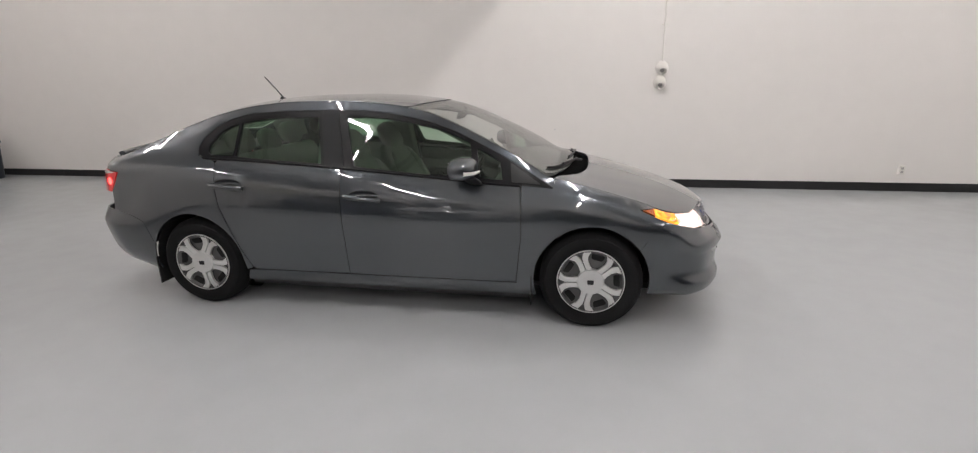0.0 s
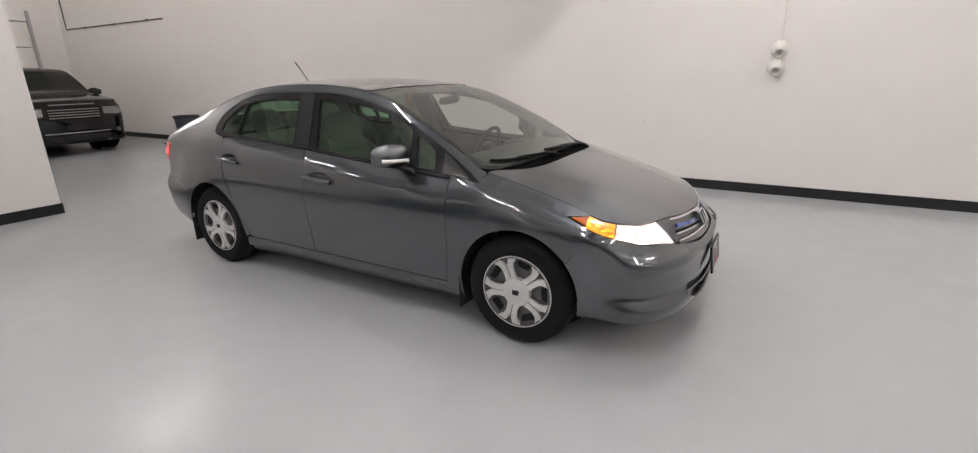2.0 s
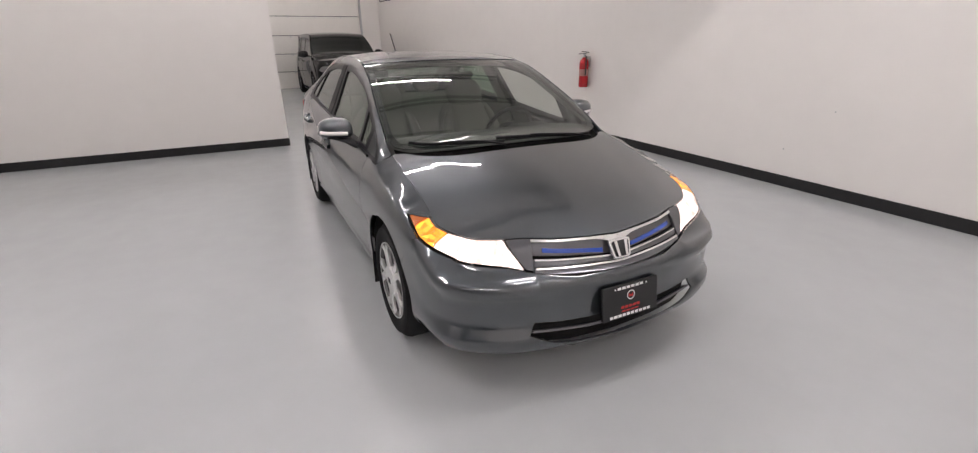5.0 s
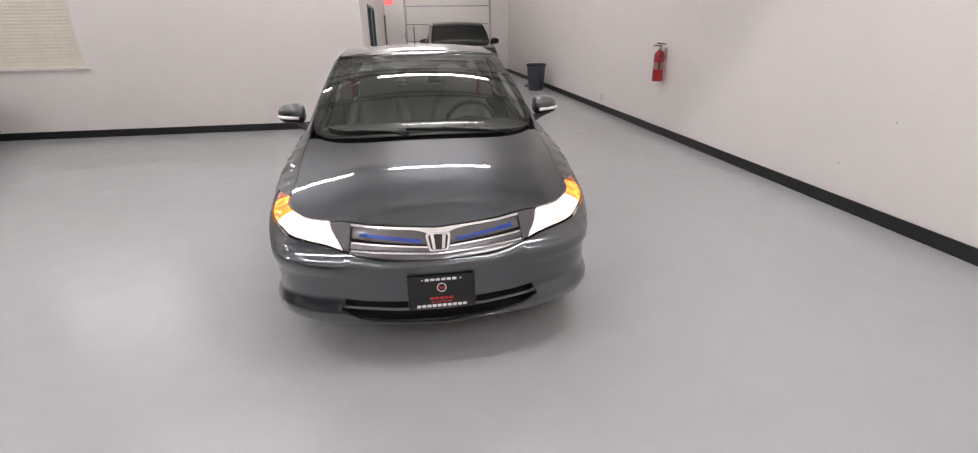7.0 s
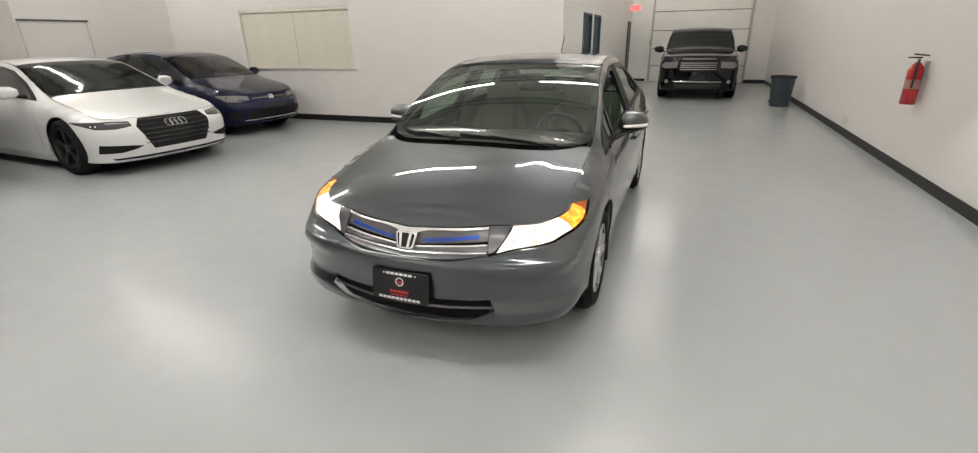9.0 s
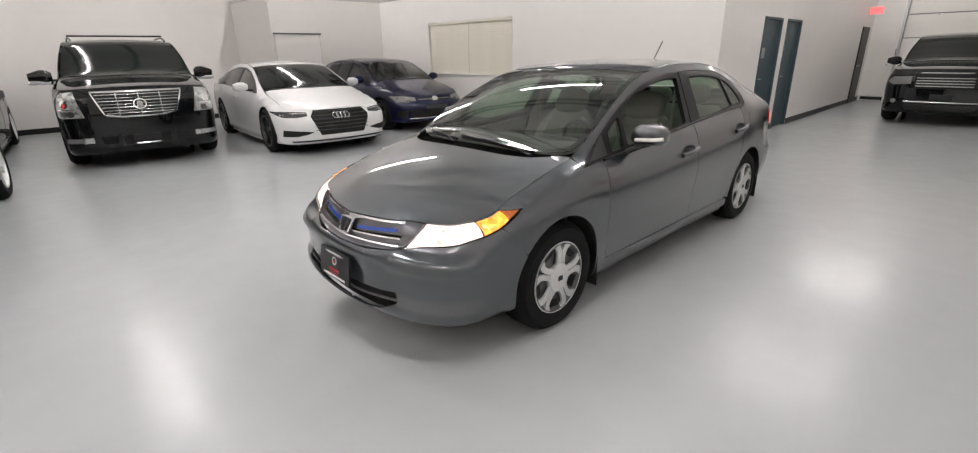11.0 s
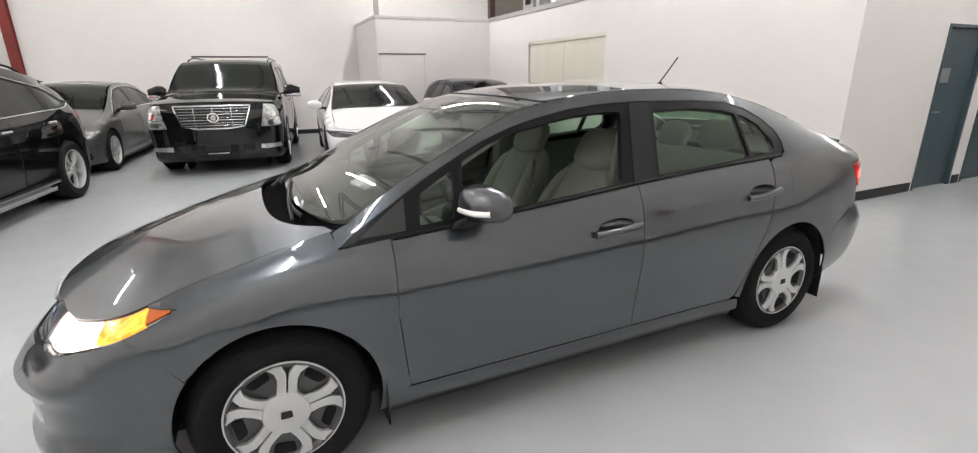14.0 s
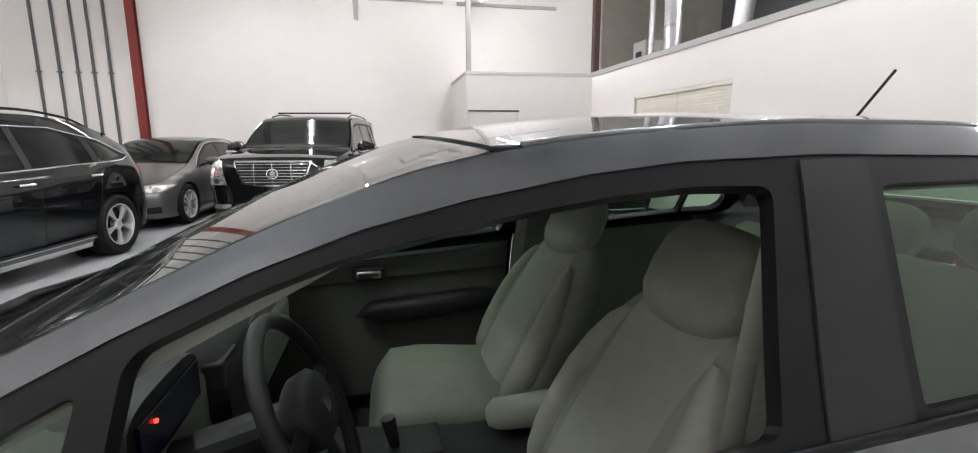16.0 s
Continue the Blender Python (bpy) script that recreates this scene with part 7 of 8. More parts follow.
# black off-roader in front of the overhead door
rover_top = [(x * 0.965, z1 * 0.955, z2 * 0.955, y * 0.97) for x, z1, z2, y in suv_top]
parked_car("off_roader", "black boxy off-roader with silver grille slats before the overhead door", Matrix.Translation((-11.95, 1.46, 0)), dict(
    half=0.955, blunt=True, xf=2.38, xr=-2.55, xa=1.44, xb=-1.44, z0=0.24, r=0.38, rim=0.26, spokes=7, alloy=M_GUNMETAL, nose_in=0.09, rear_in=0.10, top=rover_top, paint=M_BLACK_PAINT,
    front_d=(0.07, 0.03, 0.015, 0.01, 0.01, 0.012, 0.02, 0.04), belt=[(2.4, 0.98), (1.2, 1.10), (0, 1.12), (-2.5, 1.13)],
    dlo=[(0.98, 1.13), (0.68, 1.38), (0.45, 1.54), (0.1, 1.60), (-1.0, 1.63), (-2.0, 1.61), (-2.3, 1.52), (-2.36, 1.18)],
    panes=[[(0.88, 1.15), (0.62, 1.38), (0.42, 1.52), (-0.28, 1.58), (-0.28, 1.14)], [(-0.36, 1.14), (-0.36, 1.58), (-1.25, 1.60), (-1.25, 1.15)], [(-1.33, 1.15), (-1.33, 1.60), (-2.0, 1.57), (-2.28, 1.48), (-2.30, 1.20)]],
    seams=[(1.05, 1.02), (-0.32, -0.32), (-1.28, -1.15)], handles=[-0.12, -1.1], mirror_x=0.85, mirror_size=1.15, cowl=1.26, ws_top=0.40, back_top=-2.25, back_base=-2.46, badge=None,
    bars=[("grille_slat", (-0.42, 0.42, 0.90 - 0.05 * k), 0.010, M_DIM_BAR, -0.010) for k in range(4)] + [("bumper_bar", (-0.55, 0.55, 0.455), 0.010, M_SILVER_BAR, -0.010)],
    face=[("grille", [(-0.46, 0.97), (0.46, 0.97), (0.44, 0.70), (-0.44, 0.70)], M_LINER, -0.003, False), ("headlamp", [(0.50, 0.93), (0.80, 0.92), (0.88, 0.83), (0.78, 0.77), (0.50, 0.79)], M_LAMP_GREY, -0.004, True),
          ("fog_lamp", arc(0.72, 0.46, 0.045, 0, 330, 11), M_LAMP_CLEAR, -0.006, True), ("lower_intake", [(-0.55, 0.40), (0.55, 0.40), (0.50, 0.29), (-0.50, 0.29)], M_TRIM_DARK, -0.003, False),
          ("plate", [(-0.17, 0.60), (0.17, 0.60), (0.17, 0.50), (-0.17, 0.50)], M_TRIM_DARK, -0.02, False), ("bonnet_letters", [(-0.38, 1.005), (0.38, 1.005), (0.38, 0.990), (-0.38, 0.990)], M_DIM_BAR, -0.004, False)]))


# ---- fittings of the room ----
def door_leaf(name, x0, x1, label, plate=False):
    """A painted door in its frame, set into the corridor wall."""
    d = tagged(obj(name, box((x1 + 0.045, OFFICE_Y - 0.09, 0.008), (x0 - 0.045, OFFICE_Y - 0.045, 1.955), 0.002), M_TEAL), label, "door", kind="structure")
    bm = bmesh.new()
    for lo, hi in (((x1, OFFICE_Y - 0.15, 0), (x1 + 0.042, OFFICE_Y + 0.012, 1.998)), ((x0 - 0.042, OFFICE_Y - 0.15, 0), (x0, OFFICE_Y + 0.012, 1.998)), ((x1 + 0.042, OFFICE_Y - 0.15, 1.958), (x0 - 0.042, OFFICE_Y + 0.012, 1.998))):
        add_box(bm, lo, hi, 0.004)
    part("door_frame", bm, M_TEAL, d)
    hx = x0 - 0.12
    h = part("door_handle", rod((hx, OFFICE_Y - 0.045, 0.98), (hx, OFFICE_Y + 0.01, 0.98), 0.012, 10), M_GREY_METAL, d)
    add = rod((hx, OFFICE_Y + 0.005, 0.98), (hx - 0.11, OFFICE_Y + 0.005, 0.98), 0.009, 10)
    part("lever", add, M_GREY_METAL, h)
    if plate:
        part("sign_plate", box((x0 - 0.36, OFFICE_Y - 0.046, 1.33), (x0 - 0.15, OFFICE_Y - 0.040, 1.50), 0.002), M_GREY_METAL, d, "small grey sign plate")
    return d


door_leaf("door_1", *DOORS[0], "teal-grey painted office door with a sign plate", True)
door_leaf("door_2", *DOORS[1], "teal-grey painted office door, closed")
M_DARK_DOOR = mat("dark_brown_door", (0.02, 0.017, 0.015), 0.45, vary=0.1, scale=5)
d3 = tagged(obj("door_3", box((-14.55, OFFICE_Y + 0.004, 0), (-13.75, OFFICE_Y + 0.03, 2.0), 0.004), M_DARK_DOOR), "dark brown door at the corridor's end", "door", kind="structure")
part("door_handle", rod((-13.86, OFFICE_Y + 0.03, 1.0), (-13.86, OFFICE_Y + 0.09, 1.0), 0.025, 12), M_GREY_METAL, d3)
d4 = tagged(obj("door_4", box((WEST + 0.002, -0.72, 0.02), (WEST + 0.03, -0.16, 2.02), 0.004), M_TRIM), "white flush door beside the overhead door", "door", kind="structure")
part("door_handle", rod((WEST + 0.03, -0.25, 1.0), (WEST + 0.09, -0.25, 1.0), 0.02, 12), M_GREY_METAL, d4)
part("kick_plate", box((WEST + 0.028, -0.70, 0.03), (WEST + 0.034, -0.18, 0.12), 0.002), M_BASE, d4)

# overhead door: insulated white sections in a steel track
gd = empty("overhead_door", None, "white sectional overhead door with steel tracks, closed", "garage door")
tagged(gd, kind="structure")
zz = [0.0, 0.55, 1.12, 1.70, 2.30, 2.93]
for a, b in zip(zz, zz[1:]):
    part("section", box((WEST - 0.06, GD[0] + 0.01, a + 0.012), (WEST - 0.012, GD[1] - 0.01, b - 0.012), 0.008), M_TRIM, gd)
    part("section_joint", box((WEST - 0.05, GD[0] + 0.01, b - 0.022), (WEST - 0.020, GD[1] - 0.01, b + 0.0), 0.0), M_GREY_TRIM, gd)
    for y in (0.6, 1.45, 2.3):
        part("hinge", box((WEST - 0.014, y - 0.02, b - 0.05), (WEST - 0.002, y + 0.02, b + 0.03), 0.003), M_GREY_METAL, gd)
for y in (GD[0] - 0.03, GD[1] + 0.03):
    part("track", box((WEST + 0.0, y - 0.03, 0.05), (WEST + 0.06, y + 0.03, 3.2), 0.004), M_GREY_METAL, gd)
# exit sign
ex = tagged(obj("exit_sign", box((-14.10, OFFICE_Y + 0.02, 2.30), (-14.06, OFFICE_Y + 0.34, 2.50), 0.008), M_PLASTIC_WHITE), "lit red exit sign on a wall bracket", "sign")
part("sign_face", box((-14.06, OFFICE_Y + 0.04, 2.32), (-14.055, OFFICE_Y + 0.32, 2.48), 0.002), M_EXIT, ex)
part("bracket", box((-14.10, OFFICE_Y - 0.001, 2.38), (-14.06, OFFICE_Y + 0.022, 2.42)), M_PLASTIC_WHITE, ex)
sw = tagged(obj("door_switch", box((WEST + 0.001, -0.13, 1.25), (WEST + 0.03, -0.07, 1.42), 0.006), M_BLACK), "black door control box on the end wall", "switch")
part("button", rod((WEST + 0.03, -0.10, 1.36), (WEST + 0.036, -0.10, 1.36), 0.012, 10), M_GREY_METAL, sw)

# window with its blind
wn = tagged(obj("window_1", box((OFFICE_X - 0.12, BL[0], BL[2]), (OFFICE_X - 0.10, BL[1], BL[3])), M_DARK), "interior office window behind a cream blind", "window", kind="structure")
bm = bmesh.new()
for lo, hi in (((OFFICE_X - 0.10, BL[0], BL[2]), (OFFICE_X + 0.004, BL[0] + 0.02, BL[3])), ((OFFICE_X - 0.10, BL[1] - 0.02, BL[2]), (OFFICE_X + 0.004, BL[1], BL[3])), ((OFFICE_X - 0.10, BL[0] + 0.02, BL[3] - 0.02), (OFFICE_X + 0.004, BL[1] - 0.02, BL[3]))):
    add_box(bm, lo, hi, 0.002)
part("window_frame", bm, M_TRIM, wn)
part("window_sill", box((OFFICE_X - 0.10, BL[0] - 0.06, BL[2] - 0.012), (OFFICE_X + 0.035, BL[1] + 0.08, BL[2] + 0.012), 0.005), M_TRIM, wn)
bl = empty("window_blind", None, "cream slatted venetian blind, closed", "blind")
part("head_rail", box((OFFICE_X - 0.075, BL[0] + 0.025, BL[3] - 0.075), (OFFICE_X - 0.005, BL[1] - 0.025, BL[3] - 0.02), 0.006), M_BLIND, bl)
half_w = (BL[1] - BL[0] - 0.076) / 4
slat_me = bpy.data.meshes.new("slat")
bm = bmesh.new()
prof = [(-0.016, 0.030), (-0.006, 0.012), (0.002, -0.010), (0.006, -0.030)]
for y in (-half_w, half_w):
    for k, (u, w) in enumerate(prof):
        bm.verts.new((u, y, w))
bm.verts.ensure_lookup_table()
for k in range(3):
    bm.faces.new((bm.verts[k], bm.verts[k + 1], bm.verts[k + 5], bm.verts[k + 4]))
bm.to_mesh(slat_me)
bm.free()
slat_me.shade_smooth()
slat_me.materials.append(M_BLIND)
z = BL[3] - 0.10
while z > BL[2] + 0.05:
    for c in (BL[0] + 0.035 + half_w, BL[1] - 0.035 - half_w):
        sl = new("slat", slat_me)
        sl.parent = bl
        sl.location = (OFFICE_X - 0.04, c, z)
    z -= 0.0475
part("bottom_rail", box((OFFICE_X - 0.06, BL[0] + 0.03, BL[2] + 0.015), (OFFICE_X - 0.02, BL[1] - 0.03, BL[2] + 0.035), 0.004), M_BLIND, bl)
for c in (BL[0] + 0.3, (BL[0] + BL[1]) / 2 - 0.3, (BL[0] + BL[1]) / 2 + 0.3, BL[1] - 0.3):
    part("cord", rod((OFFICE_X - 0.018, c, BL[2] + 0.03), (OFFICE_X - 0.018, c, BL[3] - 0.06), 0.0012, 5), M_BLIND, bl)

# flush service door in the low partition with a dark head track
for x in (-2.706, -1.594):
    tagged(obj("trim_door_gap", box((x - 0.004, BUMP_Y + 0.001, 0.115), (x + 0.004, BUMP_Y + 0.0115, 1.985)), M_PALE_CAP), "thin grey shadow gap beside the flush door", "trim", kind="structure")
sd = tagged(obj("door_5", box((-2.70, BUMP_Y + 0.002, 0.12), (-1.60, BUMP_Y + 0.010, 1.985), 0.003), M_WALL), "white flush door with a dark head track", "door", kind="structure")
part("head_track", box((-2.74, BUMP_Y + 0.001, 1.985), (-1.58, BUMP_Y + 0.03, 2.015), 0.003), M_STEEL, sd)

# fire extinguisher on the north wall
fx, fy = -2.87, NORTH - 0.10
fe = empty("fire_extinguisher", Matrix.Translation((fx, fy, 0.78)), "red fire extinguisher hung on the white wall", "extinguisher")
part("cylinder", add_lathe(bmesh.new(), [(0.001, 0.0), (0.066, 0.002), (0.072, 0.012), (0.072, 0.36), (0.062, 0.40), (0.035, 0.43), (0.024, 0.445), (0.001, 0.446)], 28), M_RED, fe, smooth=40)
part("label_band", add_lathe(bmesh.new(), [(0.0728, 0.17), (0.0728, 0.27)], 28), mat("paper_label", (0.42, 0.20, 0.18), 0.5), fe)
part("valve", rod((0, 0, 0.44), (0, 0, 0.49), 0.018, 12), M_GREY_METAL, fe)
part("lever", box((-0.012, -0.10, 0.49), (0.012, 0.03, 0.505), 0.004), M_BLACK, fe)
part("lever", box((-0.012, -0.11, 0.515), (0.012, 0.03, 0.53), 0.004, Matrix.Rotation(radians(-6), 4, "X")), M_BLACK, fe)
strip("hose", [(0.02, 0, 0.47), (0.07, -0.02, 0.46), (0.088, -0.03, 0.40), (0.086, -0.03, 0.25), (0.080, -0.03, 0.18)], 0.010, M_BLACK, fe, normal=(0, 1, 0))
part("wall_bracket", box((-0.03, 0.07, 0.30), (0.03, 0.1, 0.46), 0.003), M_GREY_METAL, fe)

# waste bin
bx, by = -8.95, 3.24
wb = empty("waste_bin", Matrix.Translation((bx, by, 0)), "round blue-grey plastic waste bin with a dark rim", "bin")
part("body", add_lathe(bmesh.new(), [(0.001, 0.0), (0.185, 0.0), (0.195, 0.015), (0.245, 0.64), (0.252, 0.655), (0.240, 0.655), (0.19, 0.05), (0.001, 0.045)], 40), M_BIN, wb, smooth=40)
part("rim", add_lathe(bmesh.new(), [(0.240, 0.66), (0.258, 0.66), (0.264, 0.645), (0.262, 0.615), (0.250, 0.61)], 40), M_BIN_RIM, wb, "dark rolled rim", smooth=40)
part("lining", add_lathe(bmesh.new(), [(0.001, 0.56), (0.20, 0.58), (0.238, 0.64), (0.244, 0.662)], 40), M_DARK, wb, smooth=40)
# small brown paper bag with a dark plastic one on it, and a blue rag, by the bin
M_BAG = mat("brown_paper", (0.36, 0.19, 0.12), 0.8, vary=0.2, scale=12, bump=0.3, bump_scale=30)
M_BLACK_BAG = mat("black_plastic_film", (0.03, 0.032, 0.036), 0.4, vary=0.2, scale=10, bump=0.4, bump_scale=25)
M_RAG = mat("blue_cotton", (0.035, 0.06, 0.20), 0.9, vary=0.2, scale=14, bump=0.3, bump_scale=60)
tagged(blob("paper_bag", [((-9.510, 3.240, 0.0), (0.09, 0, 0), (0, 0.09, 0)), ((-9.510, 3.240, 0.02), (0.11, 0, 0), (0, 0.10, 0)), ((-9.510, 3.240, 0.13), (0.10, 0, 0.01), (0, 0.09, 0.01)), ((-9.500, 3.240, 0.19), (0.07, 0, 0.02), (0, 0.05, 0))], M_BAG, None, power=3), "crumpled brown paper bag beside the waste bin", "bag")
tagged(blob("plastic_bag", [((-9.450, 3.260, 0.185), (0.07, 0, 0.01), (0, 0.06, 0)), ((-9.440, 3.265, 0.22), (0.10, 0, 0.02), (0, 0.085, 0)), ((-9.420, 3.270, 0.30), (0.09, 0, 0.03), (0, 0.075, 0)), ((-9.400, 3.280, 0.37), (0.05, 0, 0.02), (0, 0.04, 0)), ((-9.390, 3.285, 0.39), (0.02, 0, 0), (0, 0.02, 0))], M_BLACK_BAG, None, power=2.4), "crumpled dark plastic bag on the brown paper bag", "bag")
tagged(blob("rag", [((-9.800, 3.220, 0.0), (0.16, 0.03, 0), (-0.02, 0.09, 0)), ((-9.800, 3.220, 0.022), (0.15, 0.03, 0.008), (-0.02, 0.085, 0)), ((-9.770, 3.220, 0.05), (0.08, 0.01, 0.012), (0, 0.05, 0.004)), ((-9.770, 3.220, 0.058), (0.03, 0, 0), (0, 0.02, 0))], M_RAG, None, power=2.4), "blue cotton rag lying on the floor by the bin", "rag")

# sockets, conduit and pipe on the north wall
def socket(x, z, label):
    e = tagged(obj("socket", box((x - 0.035, NORTH - 0.045, z - 0.06), (x + 0.035, NORTH + 0.001, z + 0.06), 0.006), M_PLASTIC_WHITE), label, "socket")
    for k in (-0.025, 0.025):
        part("outlet", box((x - 0.016, NORTH - 0.049, z + k - 0.014), (x + 0.016, NORTH - 0.044, z + k + 0.014), 0.002), M_GREY_TRIM, e)
    return e


def round_fitting(x, z):
    """A round white fitting on the wall, its hooded mouth facing down."""
    mm = Matrix.Translation((x, NORTH, z)) @ Matrix.Rotation(radians(118), 4, "X")
    e = tagged(obj("wall_fitting", add_lathe(bmesh.new(), [(0.085, -0.06), (0.085, 0.012), (0.080, 0.05), (0.066, 0.088), (0.050, 0.105), (0.044, 0.098), (0.042, 0.06), (0.001, 0.055)], 28, mm), M_PLASTIC_WHITE, smooth=35),
               "round white hooded outlet on the wall under a conduit", "outlet", "wall outlets")
    part("outlet_core", add_lathe(bmesh.new(), [(0.001, 0.078), (0.026, 0.076), (0.028, 0.05)], 18, mm), M_GREY_TRIM, e, smooth=35)
    part("back_box", box((x - 0.06, NORTH - 0.03, z - 0.06), (x + 0.06, NORTH + 0.001, z + 0.075), 0.006), M_PLASTIC_WHITE, e)


round_fitting(2.345, 1.65)
round_fitting(2.33, 1.46)
socket(5.5, 0.29, "white low wall socket above the black base")
socket(-5.2, 0.26, "white low wall socket above the black base")
cd = tagged(obj("conduit", rod((2.345, NORTH - 0.016, 1.69), (2.315, NORTH - 0.016, CEIL), 0.011, 10), M_PLASTIC_WHITE, smooth=40), "thin white painted conduit down the wall", "conduit")
for z in (2.2, 3.0, 3.8):
    part("clip", box((2.295, NORTH - 0.02, z - 0.012), (2.375, NORTH + 0.001, z + 0.012), 0.002), M_PLASTIC_WHITE, cd)
wp = tagged(obj("wall_pipe", rod((WEST + 0.4, NORTH - 0.03, 2.76), (-9.85, NORTH - 0.03, 2.74), 0.014, 10), M_STEEL, smooth=40), "thin dark pipe along the upper wall", "pipe")
part("riser", rod((WEST + 0.4, NORTH - 0.03, 2.76), (WEST + 0.4, NORTH - 0.03, 4.2), 0.014, 10), M_STEEL, wp)
for x in (-13.5, -12, -10.5):
    part("clip", box((x - 0.01, NORTH - 0.045, 2.73), (x + 0.01, NORTH + 0.001, 2.775)), M_STEEL, wp)

# red steel column and grey pipes on the south wall
rc = tagged(obj("steel_column", box((5.70, SOUTH - 0.001, 0), (5.88, SOUTH + 0.015, CEIL)), M_RED_STEEL), "red primed steel column against the south wall", "column")
part("web", box((5.783, SOUTH + 0.015, 0), (5.797, SOUTH + 0.14, CEIL)), M_RED_STEEL, rc)
part("flange", box((5.70, SOUTH + 0.14, 0), (5.88, SOUTH + 0.155, CEIL), 0.002), M_RED_STEEL, rc)
pipe0 = tagged(obj("riser_pipe", rod((0, 0, 0), (0, 0, CEIL), 0.032, 14), M_STEEL, smooth=40), "dark grey vertical steel conduit on the wall", "conduit", "south wall conduits")
part("clamp", box((-0.05, -0.04, 2.9), (0.05, 0.034, 2.93), 0.003), M_STEEL, pipe0)
pxs = (6.36, 6.70, 7.02, 7.38, 7.79)
pipe0.matrix_basis = Matrix.Translation((pxs[0], SOUTH + 0.035, 0))
for x in pxs[1:]:
    copy_thing(pipe0, Matrix.Translation((x, SOUTH + 0.035, 0)))
# dark drop pipe and shelf line on the upper south wall
tagged(obj("wall_post", box((-1.66, BUMP_Y - 0.12, CAP + 0.07), (-1.56, BUMP_Y - 0.02, CEIL), 0.004), M_GREY_TRIM), "grey painted post above the partition cap", "post")
tagged(obj("wall_rail", box((-4.4, SOUTH + 0.0, 4.78), (-1.7, SOUTH + 0.05, 4.86), 0.004), M_GREY_TRIM), "grey rail along the upper south wall", "rail")
tagged(obj("upper_rail", box((-1.35, SOUTH + 0.0, 4.80), (0.85, SOUTH + 0.05, 4.85), 0.004), M_GREY_TRIM), "grey ledge rail high on the south wall", "rail")
tagged(obj("hanging_rag", add_prism(bmesh.new(), [(0, 0), (0.10, 0.02), (0.12, 0.5), (-0.02, 0.5)], 0.02, Matrix.Translation((0.78, SOUTH + 0.03, 4.3)) @ Matrix.Rotation(radians(90), 4, "X")), M_GREY_TRIM), "scrap of grey cloth hanging from the rail", "cloth")

# mezzanine: brown column, ducts, dark back wall
tagged(obj("mezzanine_column", box((OFFICE_X - 0.16, BUMP_Y - 0.14, CAP + 0.1), (OFFICE_X - 0.02, BUMP_Y + 0.02, CEIL), 0.004), mat("brown_primed_steel", (0.06, 0.030, 0.026), 0.55, vary=0.15, scale=5)), "brown-red steel column at the mezzanine edge", "column")
M_BLOCK = mat("unpainted_block", (0.26, 0.24, 0.21), 0.85, vary=0.12, scale=3, bump=0.2, bump_scale=30)
tagged(obj("wall_mezzanine", box((-9.6, SOUTH, CAP), (-9.4, OFFICE_Y - 0.15, CEIL)), mat("dark_mezzanine_wall", (0.07, 0.075, 0.08), 0.8, vary=0.2, scale=1.5)), "unfinished mezzanine wall, coloured dark", "wall", kind="structure")
tagged(obj("wall_mezzanine_south", box((-9.4, SOUTH + 0.001, CAP), (-5.72, SOUTH + 0.1, CEIL)), M_BLOCK), "unpainted block wall on the mezzanine", "wall", kind="structure")
M_FOIL = mat("foil_duct", (0.55, 0.55, 0.56), 0.3, metal=0.8, vary=0.15, scale=20, bump=0.5, bump_scale=18)
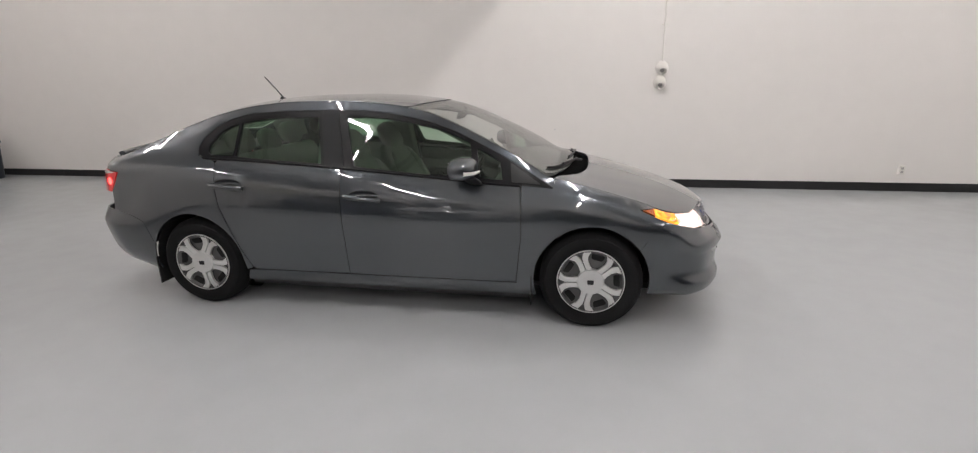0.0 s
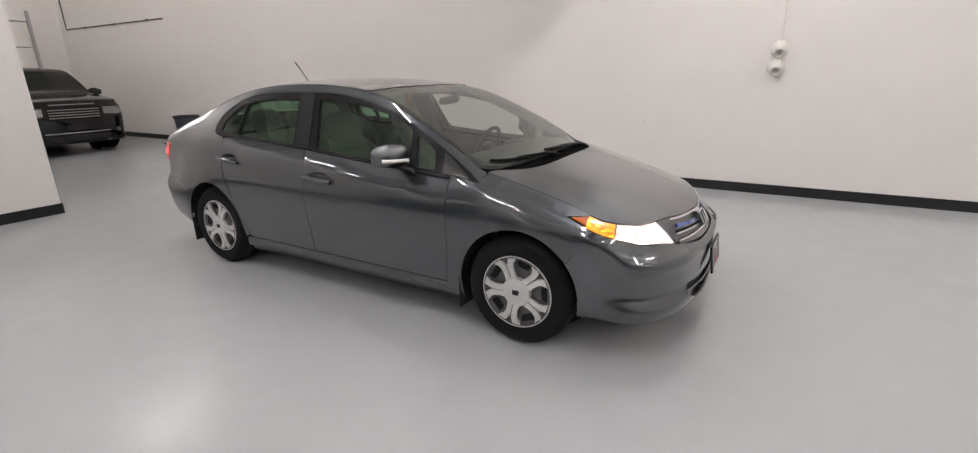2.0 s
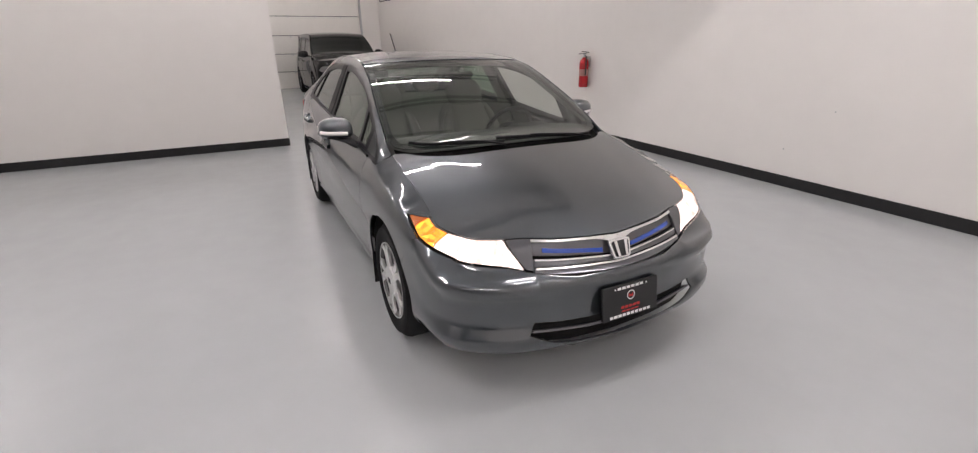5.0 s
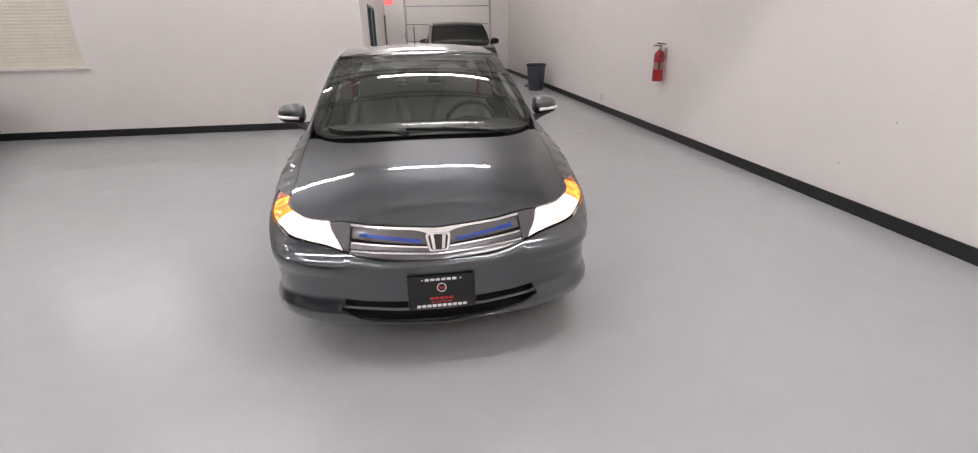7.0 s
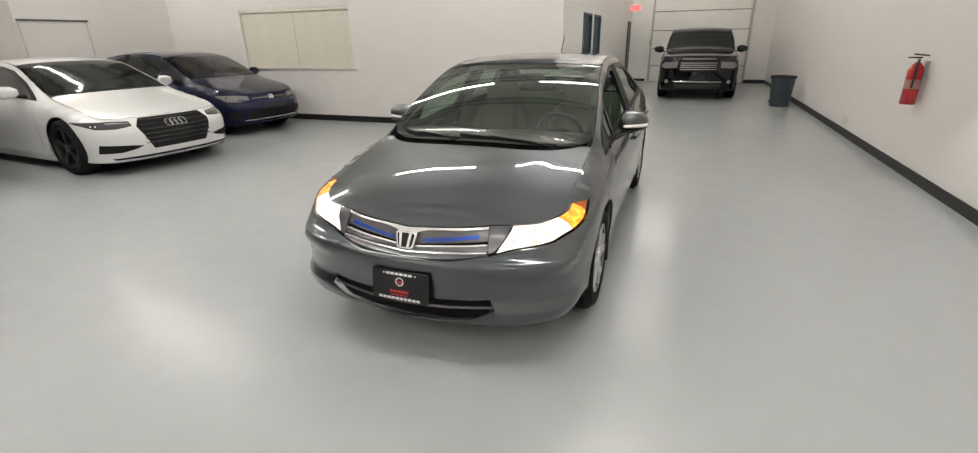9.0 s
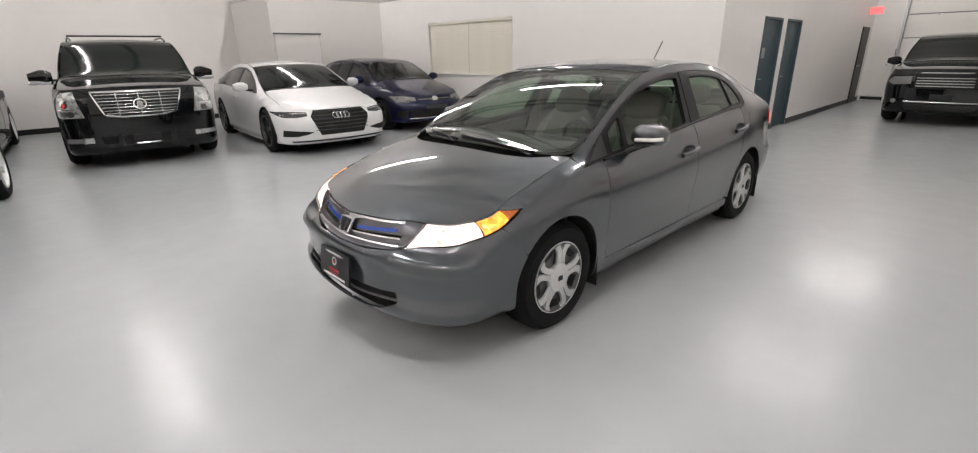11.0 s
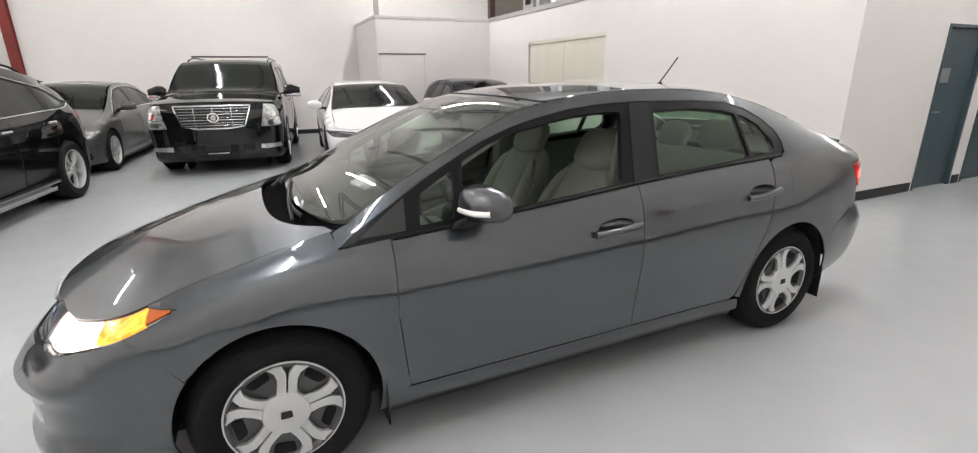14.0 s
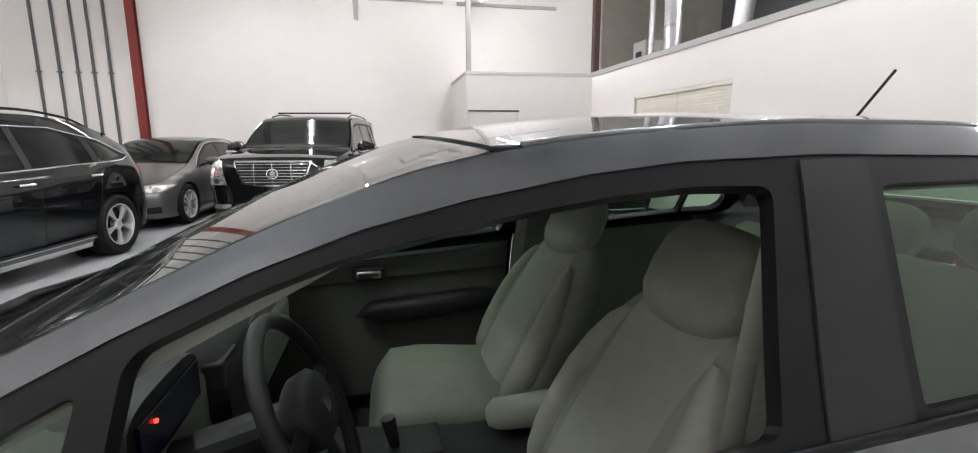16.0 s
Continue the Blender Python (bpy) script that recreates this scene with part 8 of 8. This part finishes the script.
def duct(a, b, r):
    ob = tagged(obj("duct", rod(a, b, r, 20), M_FOIL, smooth=40), "silver foil-wrapped round duct on the mezzanine", "duct", "mezzanine ducts")
    v = (Vector(b) - Vector(a)).normalized()
    for t in (0.25, 0.7):
        c = Vector(a).lerp(Vector(b), t)
        part("band", rod(c - v * 0.03, c + v * 0.03, r * 1.06, 20), M_GREY_METAL, ob, smooth=40)
    return ob


duct((-5.6, -8.3, CAP), (-5.9, -8.9, CEIL), 0.17)
duct((-6.2, -10.2, CAP), (-6.2, -10.2, CEIL), 0.07)
duct((-5.5, -6.2, CAP), (-5.7, -6.0, CEIL), 0.15)
fu = tagged(obj("furnace", box((-6.6, -10.9, CAP), (-6.1, -10.3, CAP + 1.0), 0.02), M_GREY_TRIM), "grey sheet-metal furnace cabinet on the mezzanine", "furnace")
part("grille", box((-6.098, -10.75, CAP + 0.6), (-6.09, -10.45, CAP + 0.75), 0.003), M_DARK, fu)

# roof beams
for n, x in enumerate(np.arange(WEST + 1.0, EAST, 1.5)):
    bm = box((x - 0.05, SOUTH, CEIL - 0.42), (x + 0.05, NORTH, CEIL - 0.37))
    add_box(bm, (x - 0.05, SOUTH, CEIL - 0.05), (x + 0.05, NORTH, CEIL))
    for k in range(30):
        y = SOUTH + 0.05 + 0.52 * k
        add_tube(bm, (x, y, CEIL - 0.39), (x, y + 0.26, CEIL - 0.03), 0.012, 5)
        add_tube(bm, (x, y + 0.26, CEIL - 0.03), (x, y + 0.52, CEIL - 0.39), 0.012, 5)
    tagged(obj("beam", bm, M_JOIST), "grey open-web roof joist", "beam", kind="structure")

# small anchors in the north wall
anchor = tagged(obj("wall_anchor", add_lathe(bmesh.new(), [(0.0005, 0.006), (0.005, 0.006), (0.007, 0.003), (0.008, -0.002)], 12, Matrix.Rotation(radians(90), 4, "X")), M_GREY_METAL, smooth=40), "small grey metal screw anchor in the white wall", "anchor", "wall anchors")
anchor.matrix_basis = Matrix.Translation((0.916, NORTH, 0.819))
copy_thing(anchor, Matrix.Translation((0.487, NORTH, 0.389)))
